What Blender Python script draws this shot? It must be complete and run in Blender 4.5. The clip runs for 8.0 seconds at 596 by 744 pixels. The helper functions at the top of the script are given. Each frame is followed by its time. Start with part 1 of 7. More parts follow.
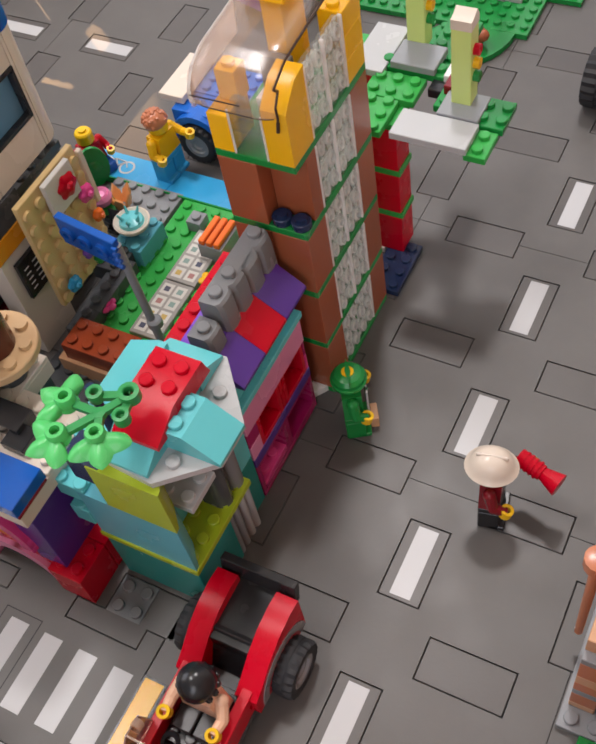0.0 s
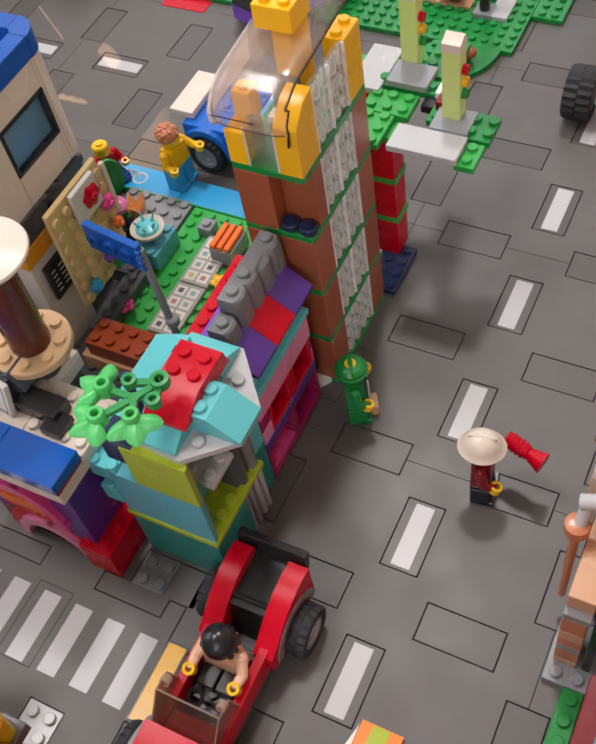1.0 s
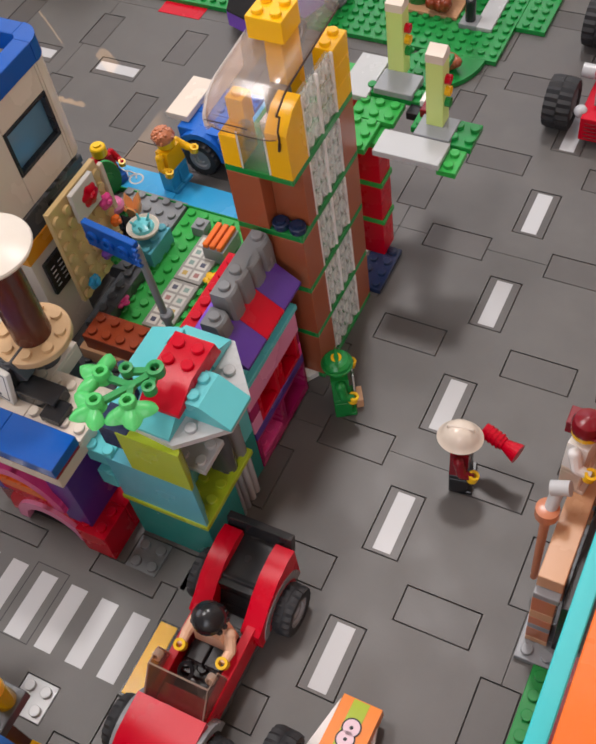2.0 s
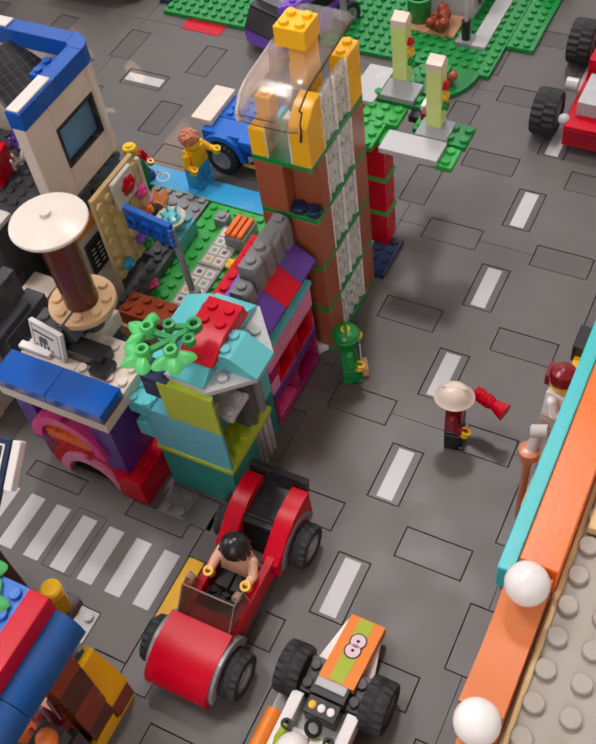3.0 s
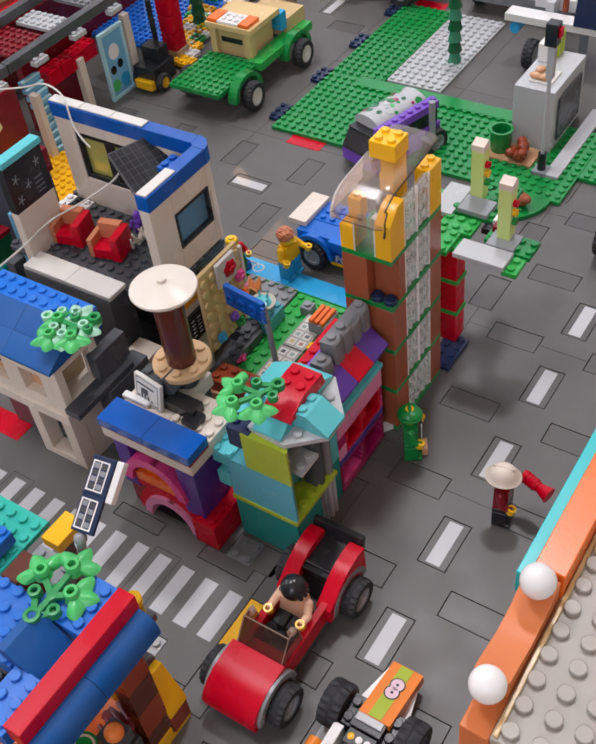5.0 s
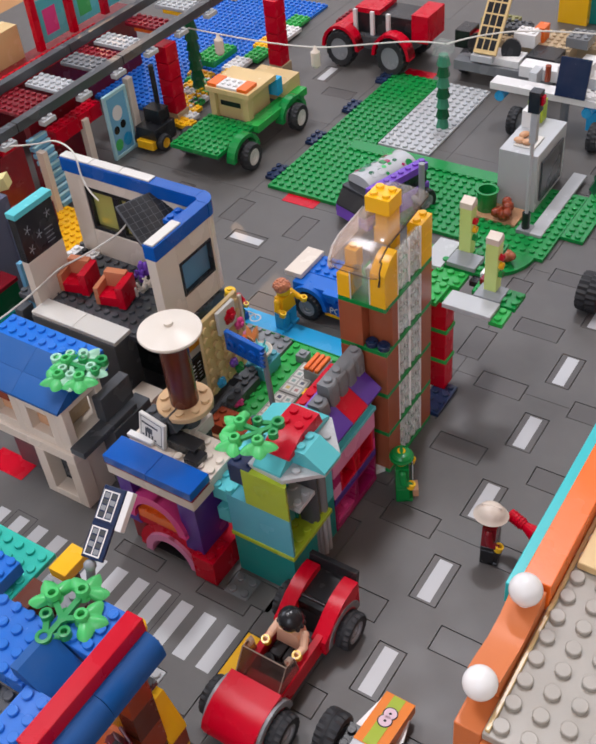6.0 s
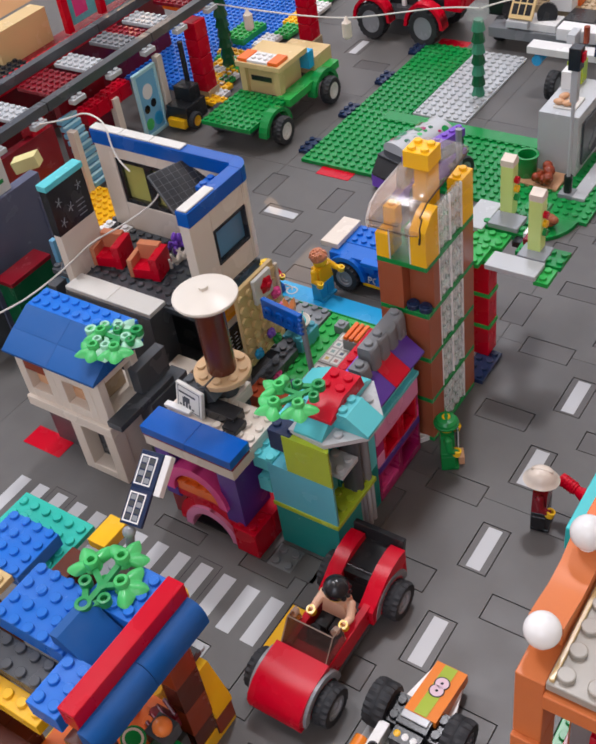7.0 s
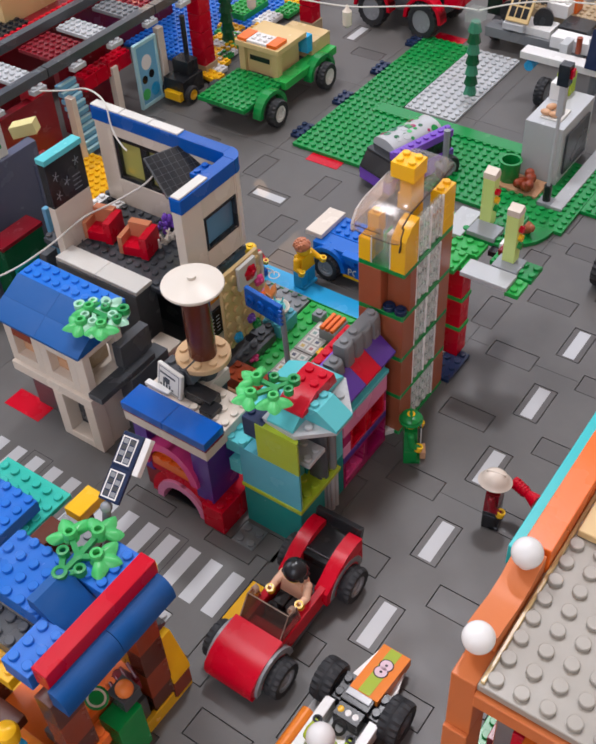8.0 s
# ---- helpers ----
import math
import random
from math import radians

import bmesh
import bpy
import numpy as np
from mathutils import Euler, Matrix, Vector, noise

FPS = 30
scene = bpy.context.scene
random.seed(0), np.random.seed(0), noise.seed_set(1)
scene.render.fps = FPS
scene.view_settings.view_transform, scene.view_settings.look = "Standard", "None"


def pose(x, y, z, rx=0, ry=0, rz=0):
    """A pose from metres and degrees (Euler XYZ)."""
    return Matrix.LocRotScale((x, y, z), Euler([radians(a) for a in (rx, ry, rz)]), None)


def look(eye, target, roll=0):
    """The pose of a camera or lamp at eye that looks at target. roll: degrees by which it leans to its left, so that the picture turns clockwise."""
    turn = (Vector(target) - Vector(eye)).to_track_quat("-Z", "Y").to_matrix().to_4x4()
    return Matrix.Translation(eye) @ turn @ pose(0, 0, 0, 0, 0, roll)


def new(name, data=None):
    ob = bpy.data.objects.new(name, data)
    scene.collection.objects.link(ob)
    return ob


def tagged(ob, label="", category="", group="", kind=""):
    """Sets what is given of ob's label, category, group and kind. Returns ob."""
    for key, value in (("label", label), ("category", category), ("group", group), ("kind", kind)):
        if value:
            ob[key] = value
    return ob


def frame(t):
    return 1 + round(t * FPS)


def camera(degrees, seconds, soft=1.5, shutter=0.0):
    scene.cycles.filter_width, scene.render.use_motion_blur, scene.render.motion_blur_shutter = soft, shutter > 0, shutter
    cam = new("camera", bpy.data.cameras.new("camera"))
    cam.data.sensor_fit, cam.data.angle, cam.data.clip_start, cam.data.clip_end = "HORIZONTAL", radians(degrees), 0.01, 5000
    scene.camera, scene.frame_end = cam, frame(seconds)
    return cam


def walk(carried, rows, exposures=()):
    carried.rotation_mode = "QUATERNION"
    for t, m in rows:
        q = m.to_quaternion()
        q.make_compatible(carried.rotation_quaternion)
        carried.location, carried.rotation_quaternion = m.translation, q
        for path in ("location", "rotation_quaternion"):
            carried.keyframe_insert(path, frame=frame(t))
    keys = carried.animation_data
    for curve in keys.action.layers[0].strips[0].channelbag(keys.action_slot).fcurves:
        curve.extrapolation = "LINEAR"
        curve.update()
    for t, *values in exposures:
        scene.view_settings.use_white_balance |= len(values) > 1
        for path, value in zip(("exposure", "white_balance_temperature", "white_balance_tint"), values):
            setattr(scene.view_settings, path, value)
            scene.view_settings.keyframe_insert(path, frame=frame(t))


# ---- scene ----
cam = camera(33.5, 8.0, soft=2.3)
PATH = [
    (0, (0.069, -0.199, 0.344), (-0.631, 0.729, -1.283), -13.0),
    (0.5, (0.069, -0.212, 0.358), (-0.628, 0.722, -1.267), -13.2),
    (1, (0.078, -0.223, 0.371), (-0.612, 0.721, -1.251), -12.8),
    (1.5, (0.073, -0.225, 0.375), (-0.608, 0.726, -1.247), -12.2),
    (1.7, (0.079, -0.228, 0.377), (-0.599, 0.722, -1.246), -12.0),
    (2.8, (0.098, -0.273, 0.413), (-0.573, 0.723, -1.186), -9.8),
    (3, (0.106, -0.287, 0.416), (-0.574, 0.712, -1.178), -10.1),
    (3.5, (0.125, -0.316, 0.415), (-0.691, 0.664, -1.126), -10.9),
    (4, (0.124, -0.328, 0.414), (-0.812, 0.651, -1.058), -11.4),
    (4.2, (0.133, -0.328, 0.419), (-0.766, 0.719, -1.03), -10.8),
    (5.3, (0.134, -0.341, 0.448), (-0.738, 0.754, -0.98), -7.4),
    (5.5, (0.131, -0.346, 0.445), (-0.739, 0.753, -0.981), -6.8),
    (6, (0.143, -0.36, 0.456), (-0.745, 0.83, -0.884), -6.3),
    (6.5, (0.139, -0.356, 0.439), (-0.774, 0.826, -0.891), -7.6),
    (7, (0.14, -0.362, 0.434), (-0.808, 0.783, -0.904), -9.6),
    (7.5, (0.127, -0.361, 0.439), (-0.791, 0.753, -0.945), -6.7),
    (8, (0.144, -0.369, 0.465), (-0.727, 0.761, -0.937), -3.7),
]
walk(cam, [(t, look(eye, target, roll)) for t, eye, target, roll in PATH],
     [(0, -0.4, 6480, 15), (1.7, -0.48, 6480, 15), (3.0, -0.55, 6440, 16), (4.0, -0.55, 6250, 17), (5.3, -0.54, 6040, 15), (8, -0.52, 6000, 15)])

# light: dim sky and area lamps in a closed room
world = bpy.data.worlds.new("sky")
scene.world = world
world.use_nodes = True
wn = world.node_tree.nodes
sky = wn.new("ShaderNodeTexSky")
sky.sky_type = "NISHITA"
sky.sun_disc = False
sky.sun_elevation, sky.sun_rotation = radians(48), radians(-20)
wn["Background"].inputs["Strength"].default_value = 0.1
world.node_tree.links.new(sky.outputs[0], wn["Background"].inputs["Color"])


def area_light(name, m, sx, sy, watts, col):
    d = bpy.data.lights.new(name, "AREA")
    d.shape, d.size, d.size_y, d.energy, d.color = "RECTANGLE", sx, sy, watts, col
    ob = new(name, d)
    ob.matrix_world = m
    return ob


# three added fill lamps, set in assumed openings of the unseen walls
area_light("window_daylight", look((-1.2, 1.86, 1.5), (-0.3, 0.0, 0.1)), 1.7, 1.2, 9, (0.92, 0.96, 1.0))
area_light("west_opening_fill", look((-2.58, -0.2, 1.55), (0, 0, 0.3)), 1.6, 1.3, 26, (0.97, 0.98, 1.0))
area_light("south_opening_fill", look((0.45, -2.05, 1.4), (-0.2, 0, 0.1)), 1.0, 1.6, 22, (0.98, 0.98, 1.0))
# two lamps under the ceiling: the main one ahead of the walk,
# and a wide one to the west, added as soft fill
area_light("overhead_light", look((-0.45, 1.08, 2.6), (-0.15, 0.0, 0)), 0.24, 0.24, 40, (1.0, 0.97, 0.93))
area_light("overhead_light", look((-1.0, -0.1, 2.6), (-0.3, -0.05, 0)), 0.6, 0.6, 44, (1.0, 0.97, 0.93))
# an added warm spot that imitates the orange reflections on the road
d = bpy.data.lights.new("patch_spot", "SPOT")
d.energy, d.color, d.spot_size, d.spot_blend, d.shadow_soft_size = 480, (1.0, 0.6, 0.28), radians(1.5), 0.2, 0.003
beam = new("patch_spot", d)
beam.matrix_world = look((-2.6, 1.74, 1.0), (-0.3, 0.14, 0.0))

# ---- materials ----
U = 0.008
C = {}


def lin(h):
    v = [int(h[i:i + 2], 16) / 255 for i in (0, 2, 4)]
    return tuple(c / 12.92 if c < 0.04045 else ((c + 0.055) / 1.055) ** 2.4 for c in v)


def plastic(name, hexcol, rough=0.23, vary=0.06, worn=1.0, spec=0.42):
    """Moulded plastic: small colour drift from piece to piece, faint scuffs and dust, slightly wavy faces."""
    m = bpy.data.materials.new(name)
    m.use_nodes = True
    nt = m.node_tree
    n, l = nt.nodes, nt.links
    b = n["Principled BSDF"]
    c = lin(hexcol)
    info, geo = n.new("ShaderNodeObjectInfo"), n.new("ShaderNodeTexCoord")
    big, fine = n.new("ShaderNodeTexNoise"), n.new("ShaderNodeTexNoise")
    big.inputs["Scale"].default_value, big.inputs["Detail"].default_value = 45, 4
    fine.inputs["Scale"].default_value, fine.inputs["Detail"].default_value = 900, 3
    hsv = n.new("ShaderNodeHueSaturation")
    hsv.inputs["Color"].default_value = (*c, 1)
    mr = n.new("ShaderNodeMapRange")
    mr.inputs["To Min"].default_value, mr.inputs["To Max"].default_value = 1 - vary, 1 + vary
    l.new(info.outputs["Random"], mr.inputs["Value"])
    l.new(mr.outputs[0], hsv.inputs["Value"])
    for t in (big, fine):
        l.new(geo.outputs["Object"], t.inputs["Vector"])
    dust = n.new("ShaderNodeMixRGB")
    dust.inputs["Color2"].default_value = (0.42, 0.41, 0.39, 1)
    dr = n.new("ShaderNodeMapRange")
    dr.inputs["From Min"].default_value, dr.inputs["From Max"].default_value = 0.45, 0.8
    dr.inputs["To Min"].default_value, dr.inputs["To Max"].default_value = 0.0, 0.05 * worn
    l.new(big.outputs["Fac"], dr.inputs["Value"])
    l.new(dr.outputs[0], dust.inputs["Fac"])
    l.new(hsv.outputs[0], dust.inputs["Color1"])
    l.new(dust.outputs[0], b.inputs["Base Color"])
    rr = n.new("ShaderNodeMapRange")
    rr.inputs["To Min"].default_value, rr.inputs["To Max"].default_value = rough * 0.7, rough * 1.5
    l.new(big.outputs["Fac"], rr.inputs["Value"])
    l.new(rr.outputs[0], b.inputs["Roughness"])
    bump = n.new("ShaderNodeBump")
    bump.inputs["Strength"].default_value, bump.inputs["Distance"].default_value = 0.12, 0.0002
    l.new(fine.outputs["Fac"], bump.inputs["Height"])
    l.new(bump.outputs[0], b.inputs["Normal"])
    b.inputs["Specular IOR Level"].default_value = spec
    C[name] = m
    return m


def clear(name, hexcol, rough=0.03, milk=0.06, gloss=1.0):
    """Clear moulded plastic: light passes, the surface shines, a little haze."""
    m = bpy.data.materials.new(name)
    m.use_nodes = True
    nt = m.node_tree
    n, l = nt.nodes, nt.links
    c = (*lin(hexcol), 1)
    out, tr, gl, df = n["Material Output"], n.new("ShaderNodeBsdfTransparent"), n.new("ShaderNodeBsdfGlossy"), n.new("ShaderNodeBsdfDiffuse")
    tr.inputs["Color"].default_value = c
    gl.inputs["Roughness"].default_value = rough
    df.inputs["Color"].default_value = c
    lw, pw, fr = n.new("ShaderNodeLayerWeight"), n.new("ShaderNodeMath"), n.new("ShaderNodeMath")
    pw.operation, fr.operation = "POWER", "MULTIPLY_ADD"
    pw.inputs[1].default_value = 4.0
    fr.inputs[1].default_value, fr.inputs[2].default_value = 0.6 * gloss, 0.05 * gloss
    l.new(lw.outputs["Facing"], pw.inputs[0])
    l.new(pw.outputs[0], fr.inputs[0])
    a, b = n.new("ShaderNodeMixShader"), n.new("ShaderNodeMixShader")
    a.inputs["Fac"].default_value = milk
    l.new(tr.outputs[0], a.inputs[1])
    # haze inside the plastic scatters light back and through alike
    tl_, hz = n.new("ShaderNodeBsdfTranslucent"), n.new("ShaderNodeMixShader")
    tl_.inputs["Color"].default_value = c
    hz.inputs["Fac"].default_value = 0.5
    l.new(df.outputs[0], hz.inputs[1])
    l.new(tl_.outputs[0], hz.inputs[2])
    l.new(hz.outputs[0], a.inputs[2])
    l.new(fr.outputs[0], b.inputs["Fac"])
    l.new(a.outputs[0], b.inputs[1])
    l.new(gl.outputs[0], b.inputs[2])
    l.new(b.outputs[0], out.inputs["Surface"])
    n.remove(n["Principled BSDF"])
    C[name] = m
    return m


def sparkle(name):
    """A blotchy white sheet that imitates the bright refracted light inside clear bricks."""
    m = bpy.data.materials.new(name)
    m.use_nodes = True
    n, l = m.node_tree.nodes, m.node_tree.links
    tr, tl_, df = n.new("ShaderNodeBsdfTransparent"), n.new("ShaderNodeBsdfTranslucent"), n.new("ShaderNodeBsdfDiffuse")
    a, b, tc = n.new("ShaderNodeMixShader"), n.new("ShaderNodeMixShader"), n.new("ShaderNodeTexCoord")
    noise, ramp = n.new("ShaderNodeTexNoise"), n.new("ShaderNodeMapRange")
    noise.inputs["Scale"].default_value, noise.inputs["Detail"].default_value = 520, 3
    ramp.inputs["From Min"].default_value, ramp.inputs["From Max"].default_value = 0.4, 0.6
    ramp.inputs["To Min"].default_value, ramp.inputs["To Max"].default_value = 0.28, 0.85
    for sh in (tl_, df):
        sh.inputs["Color"].default_value = (0.93, 0.97, 0.96, 1)
    a.inputs["Fac"].default_value = 0.1
    l.new(tc.outputs["Object"], noise.inputs["Vector"])
    l.new(noise.outputs["Fac"], ramp.inputs["Value"])
    l.new(df.outputs[0], a.inputs[1])
    l.new(tl_.outputs[0], a.inputs[2])
    l.new(ramp.outputs[0], b.inputs["Fac"])
    l.new(tr.outputs[0], b.inputs[1])
    gl, g = n.new("ShaderNodeBsdfGlossy"), n.new("ShaderNodeMixShader")
    gl.inputs["Roughness"].default_value = 0.22
    g.inputs["Fac"].default_value = 0.1
    l.new(a.outputs[0], g.inputs[1])
    l.new(gl.outputs[0], g.inputs[2])
    l.new(g.outputs[0], b.inputs[2])
    l.new(b.outputs[0], n["Material Output"].inputs["Surface"])
    n.remove(n["Principled BSDF"])
    C[name] = m


sparkle("sparkle")
for nm, hx in dict(
        darkred="7E1220", blue="0C57B2", midblue="2672D2", navy="1B2C4E", azure="2FA3DC",
        skyblue="79B7DA", duckblue="5AAFC2", yellow="F7BE10", orange="EE7022", softorange="F0843A", amber="EB9A1E", slate="5A5D70", green="128A3E", brightgreen="30A84A", leaf="4FC06A",
        lime="A9BE2A", palelime="CFE58A", teal="1F8C86", aqua="62C7CE", aqua2="35B9A8", purple="55308F", violet="7A4BC0",
        magenta="A0155A", pink="E48FB8", hotpink="E0468F", white="E9E8E6", cream="DFD3C4", tan="D9BC85", warmtan="D2A27A", nougat="C67C58",
        brown="5B2A1C", redbrown="8E3A1C", brickbrown="9C5638", stonegrey="7A7D80", black="232427", darkgrey="4B4E52", grey="8E9296", lightgrey="B9BCBE",
        sand="B9A382", olive="8C8A5A", darkgreen="0E5A34", skin="F2C4A4", figyellow="F6C718").items():
    plastic(nm, hx)
plastic("red", "C40022", 0.25, 0.05, 0.6, 0.22)
plastic("road", "5E5C5A", 0.4, 0.05, 1.3)
plastic("roadtile", "585553", 0.36, 0.07, 1.3)
plastic("roadwhite", "BFC1C3", 0.33, 0.02, 1.0)
plastic("groove", "2A2A2B", 0.6)
plastic("rubber", "2A2B2E", 0.55, 0.05, 1.2, 0.35)
plastic("chrome", "B9BBBE", 0.18)
plastic("hubwhite", "D8D6CF", 0.35)
plastic("cord", "DCD8D0", 0.45)
plastic("sleeper", "A9ABAC", 0.3)
plastic("lidwhite", "E2DACD", 0.3)
plastic("sandtan", "C8A67C", 0.35)
plastic("stemgreen", "2A9650", 0.3)
plastic("lampcream", "E0D594", 0.35)
plastic("pathgrey", "A3A09A", 0.35)
plastic("ochre", "CDAE5C", 0.4)
plastic("dullred", "B07A74", 0.4)
plastic("dullteal", "86A29A", 0.4)
plastic("peach", "EFAE72", 0.3)
plastic("paleaqua", "B4E0E8", 0.3)
plastic("glossblue", "0C57B2", 0.1, 0.03, 0.6, 0.6)
plastic("mint", "A8DCC0", 0.25)
plastic("roofgrey", "A09A90", 0.35)
plastic("kartorange", "F0861C", 0.28)
plastic("seagreen", "3F8C6C", 0.3)
plastic("cell", "202328", 0.15)
plastic("wall_paint", "EFEDE8", 0.8, 0.01, 0.5)
plastic("darkbrown", "4A2A24", 0.3)
plastic("policeblue", "1268CC", 0.28)
plastic("wallorange", "D0743C", 0.4)
plastic("facepink", "E9CBD6", 0.3)
plastic("cyan", "2BBDC2", 0.3)
plastic("wood", "A97B4A", 0.4, 0.1, 1.0)
clear("glass", "F9FDFC", 0.03, 0.08, 0.6)
clear("scuffed", "FFFFFF", 0.2, 0.8, 0.4)
# milky pale blue: the window's reflections are put into the pane's colour
clear("paneblue", "8FB8CE", 0.05, 0.6)
clear("tubeclear", "FFFFFF", 0.05, 0.45, 0.6)
clear("paneyellow", "E4E2A0", 0.05, 0.35)
clear("frost", "FFFFFF", 0.15, 0.92)
clear("canopy_clear", "FDF8F6", 0.2, 0.09, 0.7)
plastic("rimbrown", "3A2A24", 0.3)
plastic("roofblue", "0A5298", 0.5, 0.05, 1.2, 0.3)
clear("glassblue", "A9CBD8", 0.04, 0.3)
clear("smoke", "C9B4AC", 0.05, 0.07, 0.8)
clear("knobclear", "F3E2D2", 0.05, 0.4, 0.6)
clear("halfclear", "FCFFFE", 0.05, 0.8)
clear("transorange", "F2601C", 0.08, 0.35)
clear("transyellow", "F0D21A", 0.08, 0.35)

# ---- tools: sizes in studs of 8 mm ----
ORG = {}
CACHE = {}


# how far each thing stands from the first plan, in studs, and its size beside it
MOVED = {
    "arcade": [(0.27, 0.3, 0, 0.9, 1, 1)],
    "armchair": [(1.95, -0.1, 0.0, 0.86, 0.86, 0.86), (0.85, -0.5, 0.0, 0.86, 0.86, 0.86)],
    "board_wall": [(1.8, -1.1, -0.3, 1, 0.76, 1)],
    "brown_heap": [(0.62, -1.05, 0.0)],
    "brown_pot": [(0.46, -0.73, 0.0)],
    "brown_shopfront": [(-0.28, -0.1, 0.0)],
    "climbing_board": [(1.09, -0.61, 0.0)],
    "corner_house": [(0.05, 0.15, 0, 1, 0.97, 0.925)],
    "corner_tile": [(0.29, -0.12, 0.0)],
    "cream_house": [(0, 0.1, 0, 1, 1, 0.93)],
    "cycle_lane": [(1.03, -0.64, 0.0)],
    "dark_gallery": [(3.96, -0.96, 0.0, 0.857, 0.926, 1)],
    "dark_green_tree": [(0.27, -1.13, 0.0)],
    "elevated_railway": [(5.31, -3.91, 0.0, 0.837, 0.911, 1)],
    "film_camera": [(0.35, 0.25, -0.5)],
    "footbridge": [(0.134, -0.7, 0, 0.93, 0.94, 1)],
    "forklift": [(5.79, -3.98, 0.0)],
    "fountain": [(2.05, -1.45, 0.0)],
    "garden_bench": [(0.93, -0.27, 0.0)],
    "garden_plate": [(0.94, -0.4, 0.0)],
    "gate_post": [(-0.05, -0.4, -0.15), (-0.1, 0.2, -0.4)],
    "green_bin": [(0.76, -1.22, 0.0)],
    "green_jeep": [(4.6, -3.0, 0, 0.82, 0.94, 1)],
    "green_shield": [(1.63, -0.85, 0.0)],
    "green_stack": [(6.67, -5.64, 0.0)],
    "grey_bench_block": [(1.2, 0.3, 0, 0.95, 0.96, 0.95)],
    "grey_counter": [(1.28, -1.45, 0.0)],
    "grill_box": [(0.89, -0.54, 0.0)],
    "ivory_ornament": [(-2.5, 2.2, 0.0, 0.8, 0.8, 1)],
    "lift_tower": [(0.38, -0.16, 0, 0.92, 0.877, 0.975)],
    "light_cord": [(0, 0, 0)],
    "market_stall": [(-0.62, -0.2, 0)],
    "orange_building": [(-0.9, -0.75, 0)],
    "park_plate": [(2.56, -2.91, 0.0, 0.923, 0.956, 1)],
    "police_car": [(1.61, -0.43, 0, 0.94, 0.884, 1)],
    "purple_van": [(1.59, -1.81, 0.0)],
    "racing_kart": [(-0.2, -0.25, 0, 0.93, 1, 1)],
    "red_buggy": [(0.3, -1.4, 0)],
    "red_car": [(-0.12, 0.15, 0, 0.852, 1, 0.95)],
    "red_shops": [(7.44, -4.19, 0.0, 0.82, 0.905, 1)],
    "red_truck": [(6.2, -5.2, 0.0, 0.866, 0.921, 1)],
    "solar_craft": [(1.66, -3.55, 0.0, 0.907, 0.945, 1)],
    "solar_panel_stand": [(0.55, -0.2, 0)],
    "street_sign": [(0.3, 0.1, 0, 1, 1, 0.955)],
    "string_lamp": [(0, 0, 0)],
    "tan_plate": [(0.71, -1.08, 0.0)],
    "teal_building": [(0.7, -2.6, 0.0)],
    "toy_driver": [(-0.2, 0.15, -0.1)],
    "toy_firefighter": [(-0.06, -0.12, 0, 1, 1, 1.07)],
    "toy_flower": [(0.0, 0.8, 0.0), (-0.47, -1.46, 0.0), (0.75, -0.44, 0.0), (0.69, -0.49, 0.0)],
    "toy_green_figure": [(-0.23, 0.35, 0)],
    "toy_plant": [(0.0, 0.05, -0.6), (0.9, 0.2, -0.95), (0.9, 0.2, -0.95), (-0.05, -0.55, -0.3)],
    "toy_racer": [(-0.25, -0.2, 0)],
    "toy_red_figure": [(1.2, 0.1, 0.0, 0.88, 0.88, 0.88)],
    "toy_roof_figure": [(-0.36, -0.17, 0.0)],
    "toy_seller": [(-0.6, -0.15, 0)],
    "toy_vase": [(-0.9, 0.7, 0.0, 0.8, 0.8, 1)],
    "toy_yellow_figure": [(0.95, -0.68, 0)],
    "traffic_light": [(0.42, -1.7, 0, 0.9, 0.9, 1.06)],
    "tree_post": [(2.9, -4.0, 0)],
    "water_plate": [(7.46, -6.37, 0.0, 0.829, 0.897, 1)],
    "water_tank": [(0.15, 0.05, -0.5)],
    "white_house": [(1.09, -0.76, 0, 0.913, 0.91, 1)],
    "white_plane": [(0.99, -2.08, 0.0, 0.933, 0.952, 1)],
    "white_walkway": [(0.41, -0.85, 0.0, 0.947, 0.98, 1)],
    "yellow_jar": [(-0.62, -0.2, 0)],
}


def settle(ob):
    """Sets a thing at its place by the table, in the order in which its kind is built."""
    row = MOVED.get(ob.name.split(".")[0])
    if row:
        dx, dy, dz, *size = row.pop(0) if len(row) > 1 else row[0]
        ob.location += Vector((dx * U, dy * U, dz * U))
        if size:
            ob.scale = size
    return ob


def finish(bm, name, mats, sharp=32):
    bmesh.ops.recalc_face_normals(bm, faces=bm.faces)
    bm.transform(Matrix.Scale(U, 4))
    me = bpy.data.meshes.new(name)
    bm.to_mesh(me)
    bm.free()
    for m in (mats if isinstance(mats, (list, tuple)) else [mats]):
        me.materials.append(C[m] if isinstance(m, str) else m)
    me.polygons.foreach_set("use_smooth", [True] * len(me.polygons))
    me.set_sharp_from_angle(angle=radians(sharp))
    return me


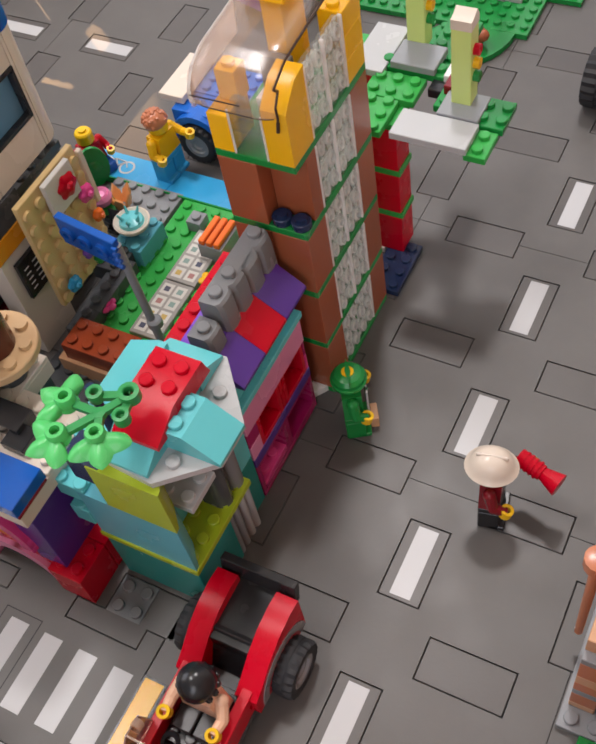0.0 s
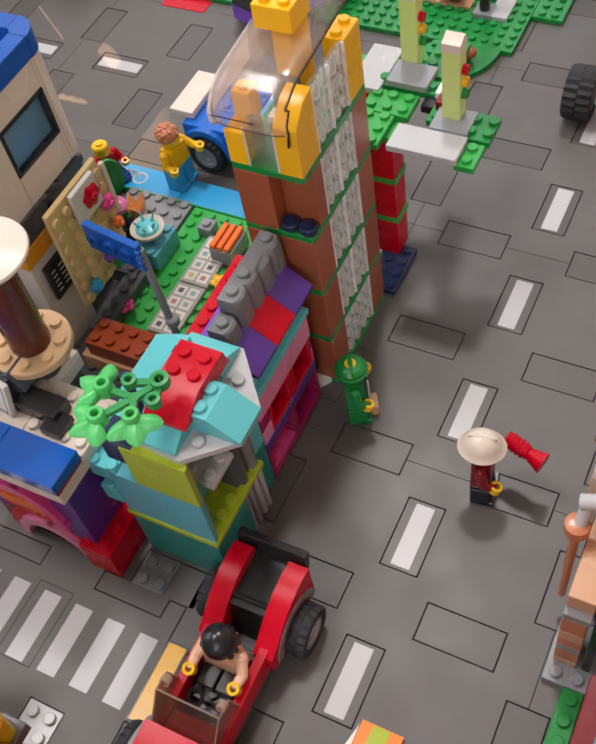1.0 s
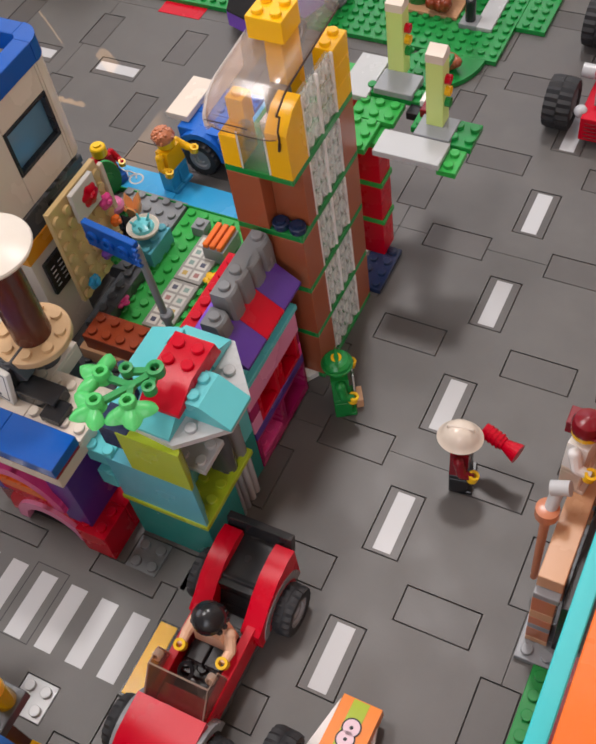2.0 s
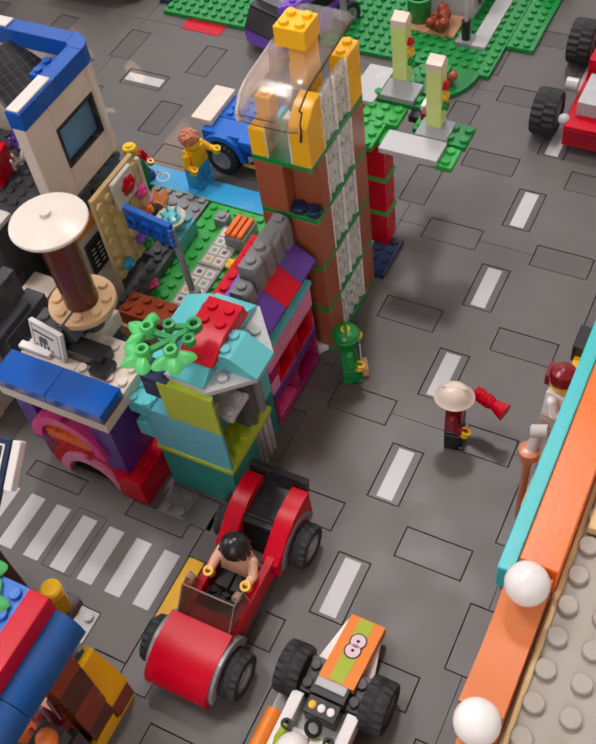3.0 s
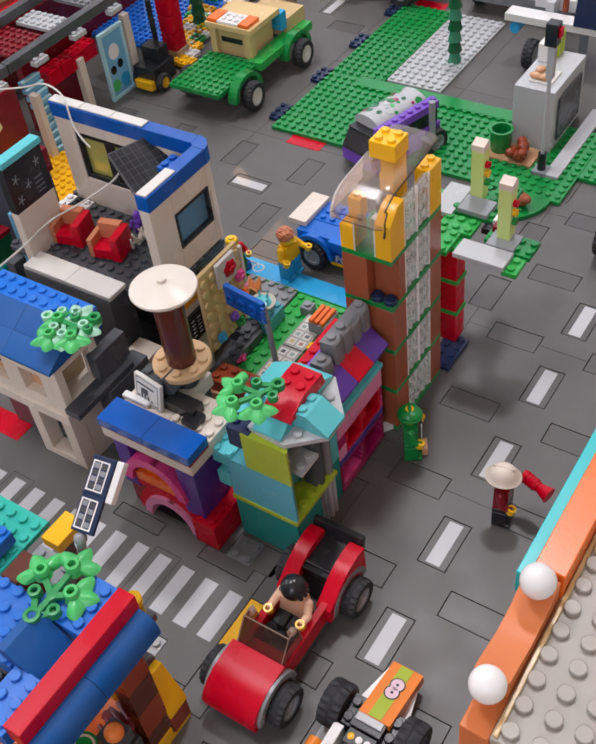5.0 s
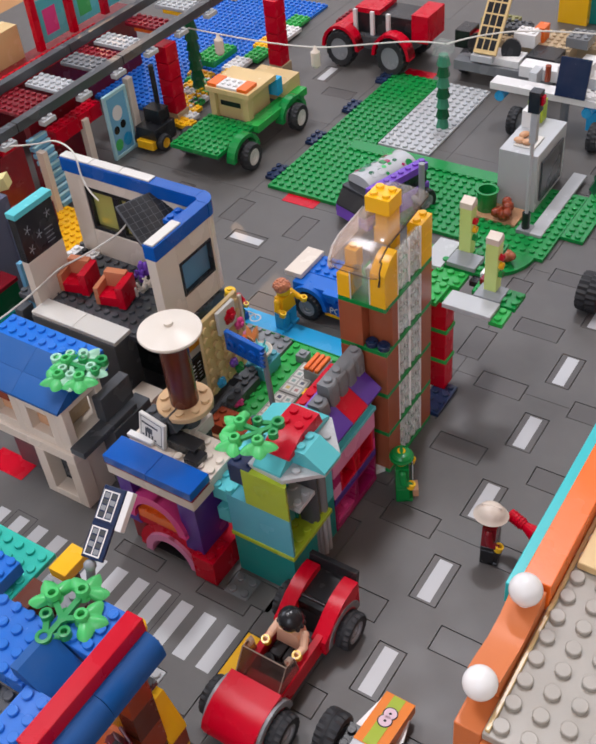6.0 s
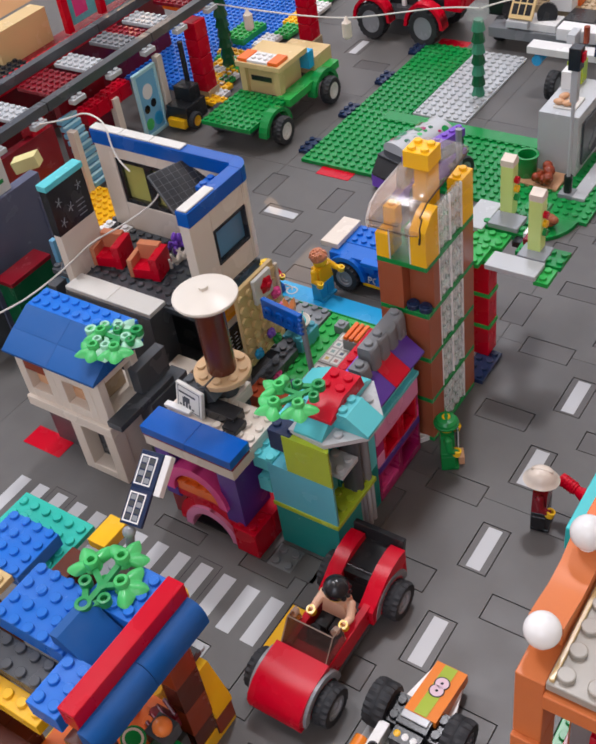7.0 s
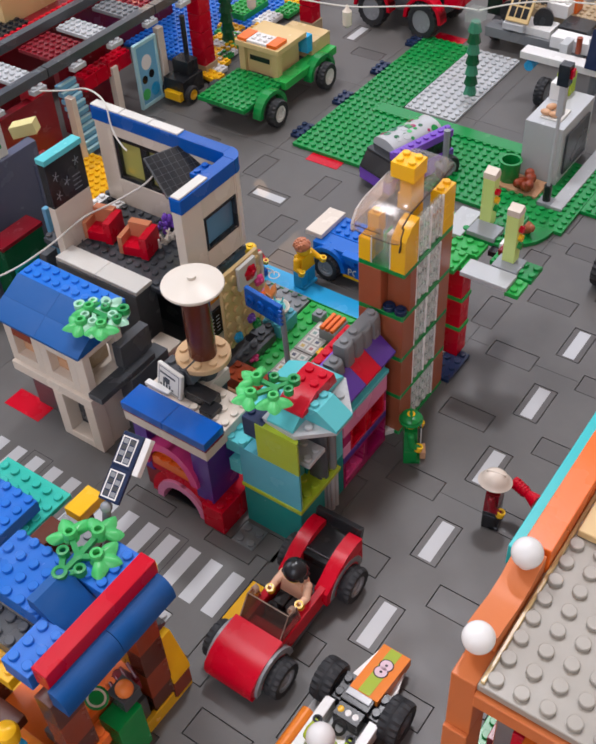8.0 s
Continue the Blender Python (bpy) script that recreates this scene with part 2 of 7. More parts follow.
def thing(name, x, y, z, label, category, group="", rx=0, ry=0, rz=0, kind=""):
    """An Empty at the base of a thing."""
    ob = new(name)
    ob.empty_display_size = 0.01
    ob.matrix_world = pose(x * U, y * U, z * U, rx, ry, rz)
    ORG[ob.name] = (x, y, z)
    return tagged(settle(ob), label, category, group, kind)


def place(name, me, at, parent, rx=0, ry=0, rz=0, label=""):
    ob = new(name, me)
    o = ORG[parent.name] if parent else (0, 0, 0)
    ob.matrix_basis = pose(*[(a - b) * U for a, b in zip(at, o)], rx, ry, rz)
    if parent:
        ob.parent = parent
    ORG[ob.name] = tuple(at)
    return tagged(ob, label)


def part(name, bm, mats, parent, at=(0, 0, 0), rx=0, ry=0, rz=0, label=""):
    return place(name, finish(bm, name, mats), at, parent, rx, ry, rz, label)


def solo(name, bm, mats, at, label, category, group="", rx=0, ry=0, rz=0, kind=""):
    """A thing that is one mesh."""
    ob = settle(part(name, bm, mats, None, at, rx, ry, rz))
    return tagged(ob, label, category, group, kind)


def bx(bm, x0, y0, z0, x1, y1, z1, c=0.03, mi=0):
    """A box with chamfered edges."""
    lo, hi = (x0, y0, z0), (x1, y1, z1)
    c = min(c, 0.45 * min(abs(b - a) for a, b in zip(lo, hi)))
    v = {}
    for s in range(8):
        sg = [(s >> k) & 1 for k in range(3)]
        for a in range(3):
            co = [(hi[k] if sg[k] else lo[k]) if k == a else ((hi[k] - c) if sg[k] else (lo[k] + c)) for k in range(3)]
            v[s, a] = bm.verts.new(co)
    fs = []
    for a in range(3):
        b, d = (a + 1) % 3, (a + 2) % 3
        for sa in (0, 1):
            fs.append([v[(sa << a) | (p << b) | (q << d), a] for p, q in ((0, 0), (1, 0), (1, 1), (0, 1))])
        for p in (0, 1):
            for q in (0, 1):
                base = (p << b) | (q << d)
                fs.append([v[base, b], v[base | (1 << a), b], v[base | (1 << a), d], v[base, d]])
    for s in range(8):
        fs.append([v[s, 0], v[s, 1], v[s, 2]])
    for f in fs:
        bm.faces.new(f).material_index = mi


def ring(bm, c, u, w, r, n):
    return [bm.verts.new(c + u * (r * math.cos(2 * math.pi * i / n)) + w * (r * math.sin(2 * math.pi * i / n))) for i in range(n)]


def tube(bm, p0, p1, r0, r1=None, n=14, mi=0, caps=(True, True)):
    p0, p1 = Vector(p0), Vector(p1)
    r1 = r0 if r1 is None else r1
    d = (p1 - p0).normalized()
    u = d.orthogonal().normalized()
    w = d.cross(u)
    a, b = ring(bm, p0, u, w, r0, n), ring(bm, p1, u, w, r1, n)
    for i in range(n):
        bm.faces.new([a[i], a[(i + 1) % n], b[(i + 1) % n], b[i]]).material_index = mi
    if caps[0]:
        bm.faces.new(a).material_index = mi
    if caps[1]:
        bm.faces.new(b).material_index = mi


def lathe(bm, c, axis, prof, n=24, mi=0, tread=None):
    """Turn a profile of (radius, height) about an axis through c."""
    c, d = Vector(c), Vector(axis).normalized()
    u = d.orthogonal().normalized()
    w = d.cross(u)
    rows = []
    for j, (r, h) in enumerate(prof):
        row = []
        for i in range(n):
            rr = r * (tread(i, j) if tread else 1)
            row.append(bm.verts.new(c + d * h + u * (rr * math.cos(2 * math.pi * i / n)) + w * (rr * math.sin(2 * math.pi * i / n))))
        rows.append(row)
    for a, b in zip(rows, rows[1:]):
        for i in range(n):
            bm.faces.new([a[i], a[(i + 1) % n], b[(i + 1) % n], b[i]]).material_index = mi
    if prof[0] == prof[-1]:
        return
    if prof[0][0] > 0.001:
        bm.faces.new(rows[0]).material_index = mi
    if prof[-1][0] > 0.001:
        bm.faces.new(rows[-1]).material_index = mi


def prism(bm, prof, a, b, axis=0, mi=0):
    """Extrude a closed outline from a to b along an axis (0: outline in y, z; 1: in x, z; 2: in x, y)."""
    def at(p, t):
        return {0: (t, p[0], p[1]), 1: (p[0], t, p[1]), 2: (p[0], p[1], t)}[axis]
    p, q = [bm.verts.new(at(v, a)) for v in prof], [bm.verts.new(at(v, b)) for v in prof]
    n = len(prof)
    for i in range(n):
        bm.faces.new([p[i], p[(i + 1) % n], q[(i + 1) % n], q[i]]).material_index = mi
    bm.faces.new(p).material_index = mi
    bm.faces.new(q).material_index = mi


def ball(bm, c, r, nu=16, nv=10, mi=0, sx=1, sy=1, sz=1):
    m = Matrix.Translation(c) @ Matrix.Diagonal((sx, sy, sz, 1))
    got = bmesh.ops.create_uvsphere(bm, u_segments=nu, v_segments=nv, radius=r, matrix=m)
    for f in {f for v in got["verts"] for f in v.link_faces}:
        f.material_index = mi


def knobs(bm, nx, ny, z, mi=0, x0=0, y0=0, n=12, r=0.3, h=0.21):
    """The studs on a brick's top."""
    for i in range(nx):
        for j in range(ny):
            x, y = x0 + i + 0.5, y0 + j + 0.5
            a = [bm.verts.new((x + r * math.cos(2 * math.pi * k / n), y + r * math.sin(2 * math.pi * k / n), z)) for k in range(n)]
            b = [bm.verts.new((v.co.x, v.co.y, z + h - 0.03)) for v in a]
            t = [bm.verts.new((x + (v.co.x - x) * 0.88, y + (v.co.y - y) * 0.88, z + h)) for v in a]
            for k in range(n):
                q = (k + 1) % n
                bm.faces.new([a[k], a[q], b[q], b[k]]).material_index = mi
                bm.faces.new([b[k], b[q], t[q], t[k]]).material_index = mi
            bm.faces.new(t).material_index = mi


def brick(parent, x, y, z, w, l, h, mat, studs=True, name="", label="", rz=0, rx=0, ry=0):
    """A brick, plate or tile with its corner at x, y, z."""
    name = name or ("tile" if not studs else "plate" if h < 0.6 else "brick")
    key = (w, l, round(h, 3), mat, studs)
    if key not in CACHE:
        bm = bmesh.new()
        g = 0.012
        bx(bm, g, g, 0, w - g, l - g, h, 0.035)
        if studs:
            nx, ny = int(round(w)), int(round(l))
            knobs(bm, nx, ny, h, x0=(w - nx) / 2, y0=(l - ny) / 2)
        CACHE[key] = finish(bm, name, mat)
    return place(name, CACHE[key], (x, y, z), parent, rx, ry, rz, label)


def slope(parent, x, y, z, w, d, h, mat, turn=0, flat=1, studs=True, label="", lip=0.2):
    """A roof brick, w wide, d deep, that falls towards its front; turn: quarter turns. x, y is the low corner of its footprint."""
    key = ("slope", w, d, h, mat, flat, studs, lip)
    if key not in CACHE:
        bm = bmesh.new()
        prism(bm, [(0.01, 0), (d - 0.01, 0), (d - 0.01, h), (d - flat, h), (0.01, lip)], 0.012, w - 0.012, 0)
        if studs and flat >= 0.9:
            knobs(bm, int(w), int(flat), h, y0=d - flat)
        CACHE[key] = finish(bm, "slope", mat)
    off = {0: (0, 0), 1: (d, 0), 2: (w, d), 3: (0, w)}[turn]
    return place("slope", CACHE[key], (x + off[0], y + off[1], z), parent, 0, 0, 90 * turn, label)


def wheel(parent, x, y, z, r, width, hub="lightgrey", side=1, name="wheel"):
    """A tyre with lugs and a rim in it; its axle lies along x."""
    key = ("tyre", r, width)
    if key not in CACHE:
        bm = bmesh.new()
        n = 40
        prof = [(r * 0.6, -width / 2 + 0.05), (r * 0.8, -width / 2), (r * 0.95, -width / 2 + 0.04), (r, -width * 0.3), (r, -0.04), (r * 0.95, 0), (r, 0.04), (r, width * 0.3),
                (r * 0.95, width / 2 - 0.04), (r * 0.8, width / 2), (r * 0.6, width / 2 - 0.05), (r * 0.6, -width / 2 + 0.05)]
        lathe(bm, (0, 0, 0), (1, 0, 0), prof, n, 0, lambda i, j: 0.93 if (j in (2, 3, 4, 6, 7, 8) and (i + (1 if j > 5 else 0)) % 2 < 1) else 1)
        CACHE[key] = finish(bm, "tyre", "rubber")
    key2 = ("rim", r, width, hub)
    if key2 not in CACHE:
        bm = bmesh.new()
        lathe(bm, (0, 0, 0), (1, 0, 0), [(0.001, width * 0.2), (r * 0.2, width * 0.2), (r * 0.25, width * 0.32), (r * 0.4, width * 0.3), (r * 0.45, width * 0.42), (r * 0.62, width * 0.44), (r * 0.62, -width * 0.44), (0.001, -width * 0.4)], 24)
        CACHE[key2] = finish(bm, "rim", hub)
    t = place(name, CACHE[key], (x, y, z), parent, rz=0 if side > 0 else 180)
    place("rim", CACHE[key2], (x, y, z), t)
    return t


def bar(parent, p0, p1, r, mat, name="bar", n=12, label=""):
    bm = bmesh.new()
    p0, p1 = Vector(p0), Vector(p1)
    tube(bm, (0, 0, 0), p1 - p0, r, n=n)
    return part(name, bm, mat, parent, tuple(p0), label=label)


def bend(pts, r, mat, name, label, category, res=4):
    """A cord through points, as a thing."""
    cu = bpy.data.curves.new(name, "CURVE")
    cu.dimensions, cu.bevel_depth, cu.bevel_resolution, cu.use_fill_caps = "3D", r * U, 2, True
    sp = cu.splines.new("NURBS")
    sp.points.add(len(pts) - 1)
    for p, q in zip(sp.points, pts):
        p.co = (*[c * U for c in q], 1)
    sp.use_endpoint_u, sp.order_u, sp.resolution_u = True, 3, res
    cu.materials.append(C[mat])
    return tagged(settle(new(name, cu)), label, category)


def leaf_sprig(name, x, y, z, rz, label, mats=("leaf", "green"), rx=0, ry=0, s=1.0, category="toy plant", flip=1):
    """A moulded plant: a forked stem with rings, and three lobed leaves with studs."""
    top = thing(name, x, y, z, label, category, rx=rx, ry=ry, rz=rz)
    leaves = ((-1.2, 0.75, 155), (-1.15, -0.9, 215), (0.5, -0.9, 290))
    rings = ((0.0, 1.05), (1.45, 1.1), (1.35, 0.0))
    if flip < 0:
        leaves = [(-a, b, 180 - c) for a, b, c in leaves]
        rings = [(-a, b) for a, b in rings]
    bm = bmesh.new()
    for a, b in (((0.35 * flip, 0.2), leaves[0]), ((0.35 * flip, 0.2), leaves[1]), ((0.35 * flip, 0.2), rings[1]), ((0.35 * flip, 0.2), leaves[2]), (rings[0], rings[1]), (rings[1], rings[2])):
        a, b = Vector((a[0], a[1])), Vector((b[0], b[1]))
        d = (b - a).normalized()
        sd = Vector((-d.y, d.x)) * 0.17
        prism(bm, [(a + sd) * s, (b + sd) * s, (b - sd) * s, (a - sd) * s], -0.12 * s, 0.14 * s, 2)
    lathe(bm, (0.35 * flip * s, 0.2 * s, -0.13 * s), (0, 0, 1), [(0.001, 0), (0.27 * s, 0), (0.27 * s, 0.28 * s), (0.001, 0.3 * s)], 14)
    for k, (cx, cy) in enumerate(rings):
        r = 0.46 if k == 1 else 0.36
        lathe(bm, (cx * s, cy * s, -0.12 * s), (0, 0, 1), [(r * 0.5 * s, 0.1), (r * 0.5 * s, 0), (r * s, 0), (r * s, 0.5 * s), (r * 0.6 * s, 0.52 * s), (r * 0.5 * s, 0.48 * s), (r * 0.5 * s, 0.1)], 16)
    part("stem", bm, "stemgreen" if mats[1] != "mint" else "mint", top, (x, y, z))
    for k, (cx, cy, ang) in enumerate(leaves):
        bm = bmesh.new()
        n, prev = 48, None
        for f, up, deep in ((0.25, 0.24, 0.0), (0.5, 0.25, 0.1), (0.75, 0.18, 0.16), (0.94, 0.02, 0.14), (1.0, -0.08, 0.1), (0.9, -0.16, 0.1), (0.3, -0.05, 0.0)):
            row = []
            for i in range(n):
                th = 360 * i / n - 180
                near = min(abs(th - q) for q in (-64, 0, 64))
                tip = max(0.0, 1 - near / 32.0)
                r = (0.95 + 0.55 * tip ** 0.9) if abs(th) < 97 else 0.5
                a = radians(ang + th)
                row.append(bm.verts.new((s * (cx + f * r * math.cos(a)), s * (cy + f * r * math.sin(a)), s * (up - deep * (1 - tip)))))
            if prev:
                for i in range(n):
                    bm.faces.new([prev[i], prev[(i + 1) % n], row[(i + 1) % n], row[i]])
            prev = row
        lathe(bm, (cx * s, cy * s, -0.1 * s), (0, 0, 1), [(0.42 * s, 0), (0.44 * s, 0.5 * s), (0.38 * s, 0.62 * s), (0.22 * s, 0.62 * s), (0.2 * s, 0.25 * s), (0.001, 0.25 * s)], 16)
        place("leaf", finish(bm, "leaf", mats[0], 58), (x, y, z), top)
    return top


def figure(name, x, y, z, rz, torso, legs, arms, head, top, topmat, label, hold=None, rx=0, sit=False, arm=(0.5, 0.5)):
    """A small toy figure, one plain mesh. It faces -y. arm: how far each arm is raised (0 down, 1 ahead)."""
    mats = [torso, legs, arms, head, topmat, "figyellow", "red", "warmtan", "black", "lightgrey", "darkgreen"]
    bm = bmesh.new()
    hz = 1.75
    if sit:
        hz = 0.75
        for sx in (-0.98, 0.04):
            bx(bm, sx, -1.5, 0, sx + 0.94, 0.5, 0.75, 0.06, 1)
    else:
        for sx in (-0.98, 0.04):
            bx(bm, sx, -0.5, 0, sx + 0.94, 0.5, 1.4, 0.06, 1)
            bx(bm, sx, -0.75, 0, sx + 0.94, 0.0, 0.3, 0.05, 1)
        bx(bm, -0.98, -0.5, 1.35, 0.98, 0.5, 1.75, 0.05, 1)
    prism(bm, [(-0.97, hz), (0.97, hz), (0.72, hz + 1.55), (-0.72, hz + 1.55)], -0.48, 0.48, 1, 0)
    for sx, up in ((-1, arm[0]), (1, arm[1])):
        sh = Vector((sx * 0.95, 0, hz + 1.3))
        el = sh + Vector((sx * 0.25, -0.75 * up, -0.75 + 0.35 * up))
        hd = el + Vector((-sx * 0.05, -0.5 - 0.25 * up, -0.35 + 0.5 * up))
        ball(bm, sh, 0.32, 10, 6, 2)
        tube(bm, sh, el, 0.3, 0.27, 10, 2)
        ball(bm, el, 0.27, 10, 6, 2)
        tube(bm, el, hd, 0.26, 0.22, 10, 2)
        lathe(bm, hd, (0, -0.25, 1), [(0.16, -0.22), (0.3, -0.22), (0.3, 0.22), (0.16, 0.22), (0.16, -0.22)], 16, 3)
        if hold and sx == hold[0]:
            hold[1](bm, hd)
    z0 = hz + 1.55
    lathe(bm, (0, 0, z0), (0, 0, 1), [(0.35, 0), (0.35, 0.12), (0.55, 0.14), (0.64, 0.25), (0.64, 0.95), (0.55, 1.08), (0.3, 1.1), (0.3, 1.25), (0.001, 1.25)], 18, 3)
    if top == "cap":
        lathe(bm, (0, 0, z0), (0, 0, 1), [(0.7, 0.62), (0.72, 0.95), (0.6, 1.25), (0.3, 1.42), (0.001, 1.45)], 18, 4)
        prism(bm, [(-0.6, -0.35), (0.6, -0.35), (0.5, -0.95), (0.2, -1.15), (-0.2, -1.15), (-0.5, -0.95)], z0 + 0.7, z0 + 0.82, 2, 4)
    elif top == "brim":
        lathe(bm, (0, 0.1, z0), (0, 0, 1), [(0.55, 0.66), (0.95, 0.56), (1.06, 0.64), (0.94, 0.76), (0.83, 0.95), (0.68, 1.24), (0.38, 1.46), (0.001, 1.5)], 28, 4)
        for v in bm.verts[-224:]:
            v.co.y = 0.1 + (v.co.y - 0.1) * 1.14
        bx(bm, -0.06, -0.62, z0 + 1.0, 0.06, 0.8, z0 + 1.53, 0.05, 4)
    elif top == "hair":
        ball(bm, (0, 0.1, z0 + 0.85), 0.76, 18, 12, 4, 1, 1, 0.85)
        rng = random.Random(len(label))
        for i in range(46):
            a, b = rng.uniform(0, 6.28), rng.uniform(-0.1, 1.5)
            ball(bm, (0.7 * math.cos(a) * math.cos(b), 0.1 + 0.7 * math.sin(a) * math.cos(b), z0 + 0.85 + 0.6 * math.sin(b)), 0.16, 6, 4, 4)
    elif top == "bob":
        ball(bm, (0, 0.06, z0 + 0.75), 0.84, 20, 12, 4, 1, 1, 0.95)
        for i in range(14):
            a = 6.283 * i / 14
            if math.sin(a) > -0.75:
                ball(bm, (0.78 * math.cos(a), 0.06 + 0.78 * math.sin(a), z0 + 0.5), 0.17, 7, 5, 4)
    elif top == "folded":
        lathe(bm, (0, 0, z0), (0, 0, 1), [(0.7, 0.5), (0.88, 0.55), (0.9, 0.7), (0.82, 0.74), (0.8, 0.94), (0.64, 1.12), (0.32, 1.2), (0.001, 1.22)], 24, 4)
        prism(bm, [(-0.8, 0.0), (0.0, 0.14), (0.75, 0.0), (0.0, -0.14)], z0 + 1.0, z0 + 1.3, 2, 4)
    elif top == "helmet":
        ball(bm, (0, 0.08, z0 + 0.72), 0.86, 20, 12, 4)
    elif top == "fedora":
        lathe(bm, (0, 0, z0), (0, 0, 1), [(0.5, 0.75), (1.0, 0.8), (1.02, 0.88), (0.66, 0.95), (0.6, 1.45), (0.001, 1.5)], 20, 4)
    return solo(name, bm, mats, (x, y, z), label, "toy figure", "toy figures", rz=rz, rx=rx)

# ---- the setting ----
def slab(name, x0, y0, z0, x1, y1, z1, mat, label, category, c=0.0):
    bm = bmesh.new()
    bx(bm, x0, y0, z0, x1, y1, z1, 0.02)
    return solo(name, bm, mat, (0, 0, 0), label, category, kind="structure")


FLOOR = -0.42
slab("floor", -330, -260, FLOOR - 4, 240, 240, FLOOR, "wood", "warm brown wooden floor under the toy town", "floor")


def room_wall(name, x0, y0, x1, y1, hole=None):
    """An unseen wall, added to bounce light, with an opening where hole = (from, to, low, high) in studs along it."""
    bm = bmesh.new()
    top = 330
    if hole:
        a, b, lo, hi = hole
        if x1 - x0 > y1 - y0:
            for q in ((x0, y0, FLOOR, a, y1, top), (b, y0, FLOOR, x1, y1, top), (a, y0, FLOOR, b, y1, lo), (a, y0, hi, b, y1, top)):
                bx(bm, *q)
        else:
            for q in ((x0, y0, FLOOR, x1, a, top), (x0, b, FLOOR, x1, y1, top), (x0, a, FLOOR, x1, b, lo), (x0, a, hi, x1, b, top)):
                bx(bm, *q)
    else:
        bx(bm, x0, y0, FLOOR, x1, y1, top)
    return solo(name, bm, "wall_paint", (0, 0, 0), "unseen off-white room wall added to bounce light", "wall", kind="structure")


room_wall("wall_north", -330, 240, 240, 252, (-185, 45, 110, 290))
room_wall("wall_south", -330, -272, 240, -260, (-50, 100, 60, 300))
room_wall("wall_west", -342, -260, -330, 240, (-130, 225, 105, 280))
room_wall("wall_east", 240, -260, 252, 240)
# unseen ceiling, added to bounce light back down
slab("ceiling", -342, -272, 330, 252, 252, 342, "wall_paint", "unseen white ceiling added to bounce light", "ceiling")

# road: plates of 16 x 16 studs with tiles let into them
road = thing("road", 0, 0, 0, "dark grey toy road plates with white lane marks", "road", kind="structure")
SETS = []           # x0, y0, x1, y1, kind
for k in range(-5, 8):
    y = 8 * k
    SETS.append((-1, y - 2, 1, y + 2, "dash_y"))
    for sx in (-6, 2):
        SETS.append((sx, y + 3, sx + 4, y + 5, "plain"))
    for sx in (-9, 7):
        SETS.append((sx, y - 2, sx + 2, y + 2, "plain"))
for k in range(-7, -3):
    x = -35.4 + 8 * (k + 4)
    SETS.append((x - 2, 19.2, x + 2, 21.2, "dash_x"))
    SETS.append((x + 3.0, 14.2, x + 5.0, 18.2, "plain"))
    SETS.append((x + 3.0, 22.2, x + 5.0, 26.2, "plain"))
SETS.append((-29.4, 11.5, -25.4, 13.5, "plain"))
SETS += [(-14.0, -16.9, -10.0, -15.8, "plain"), (-21.5, -16.9, -17.5, -15.8, "plain"), (-13.9, -24.9, -11.9, -22.9, "pale"), (-11.0, -26.0, -9.0, -24.8, "plain"), (-9.4, -28.8, -8.2, -26.8, "pale"),
         (-12.4, -15.9, -10.5, -13.9, "open"), (-10.5, -15.9, -8.6, -13.9, "plain")]
SETS += [(-44.9, 50.2, -40.9, 52.2, "plain"), (-48.0, 53.2, -46.0, 57.2, "dash_y"), (-46.5, 36.8, -44.5, 40.8, "plain")]
CELLX, CELLY = [-8 + 16 * i for i in range(-6, 5)], [-4 + 16 * j for j in range(-4, 7) if j != -1]
G = 0.04
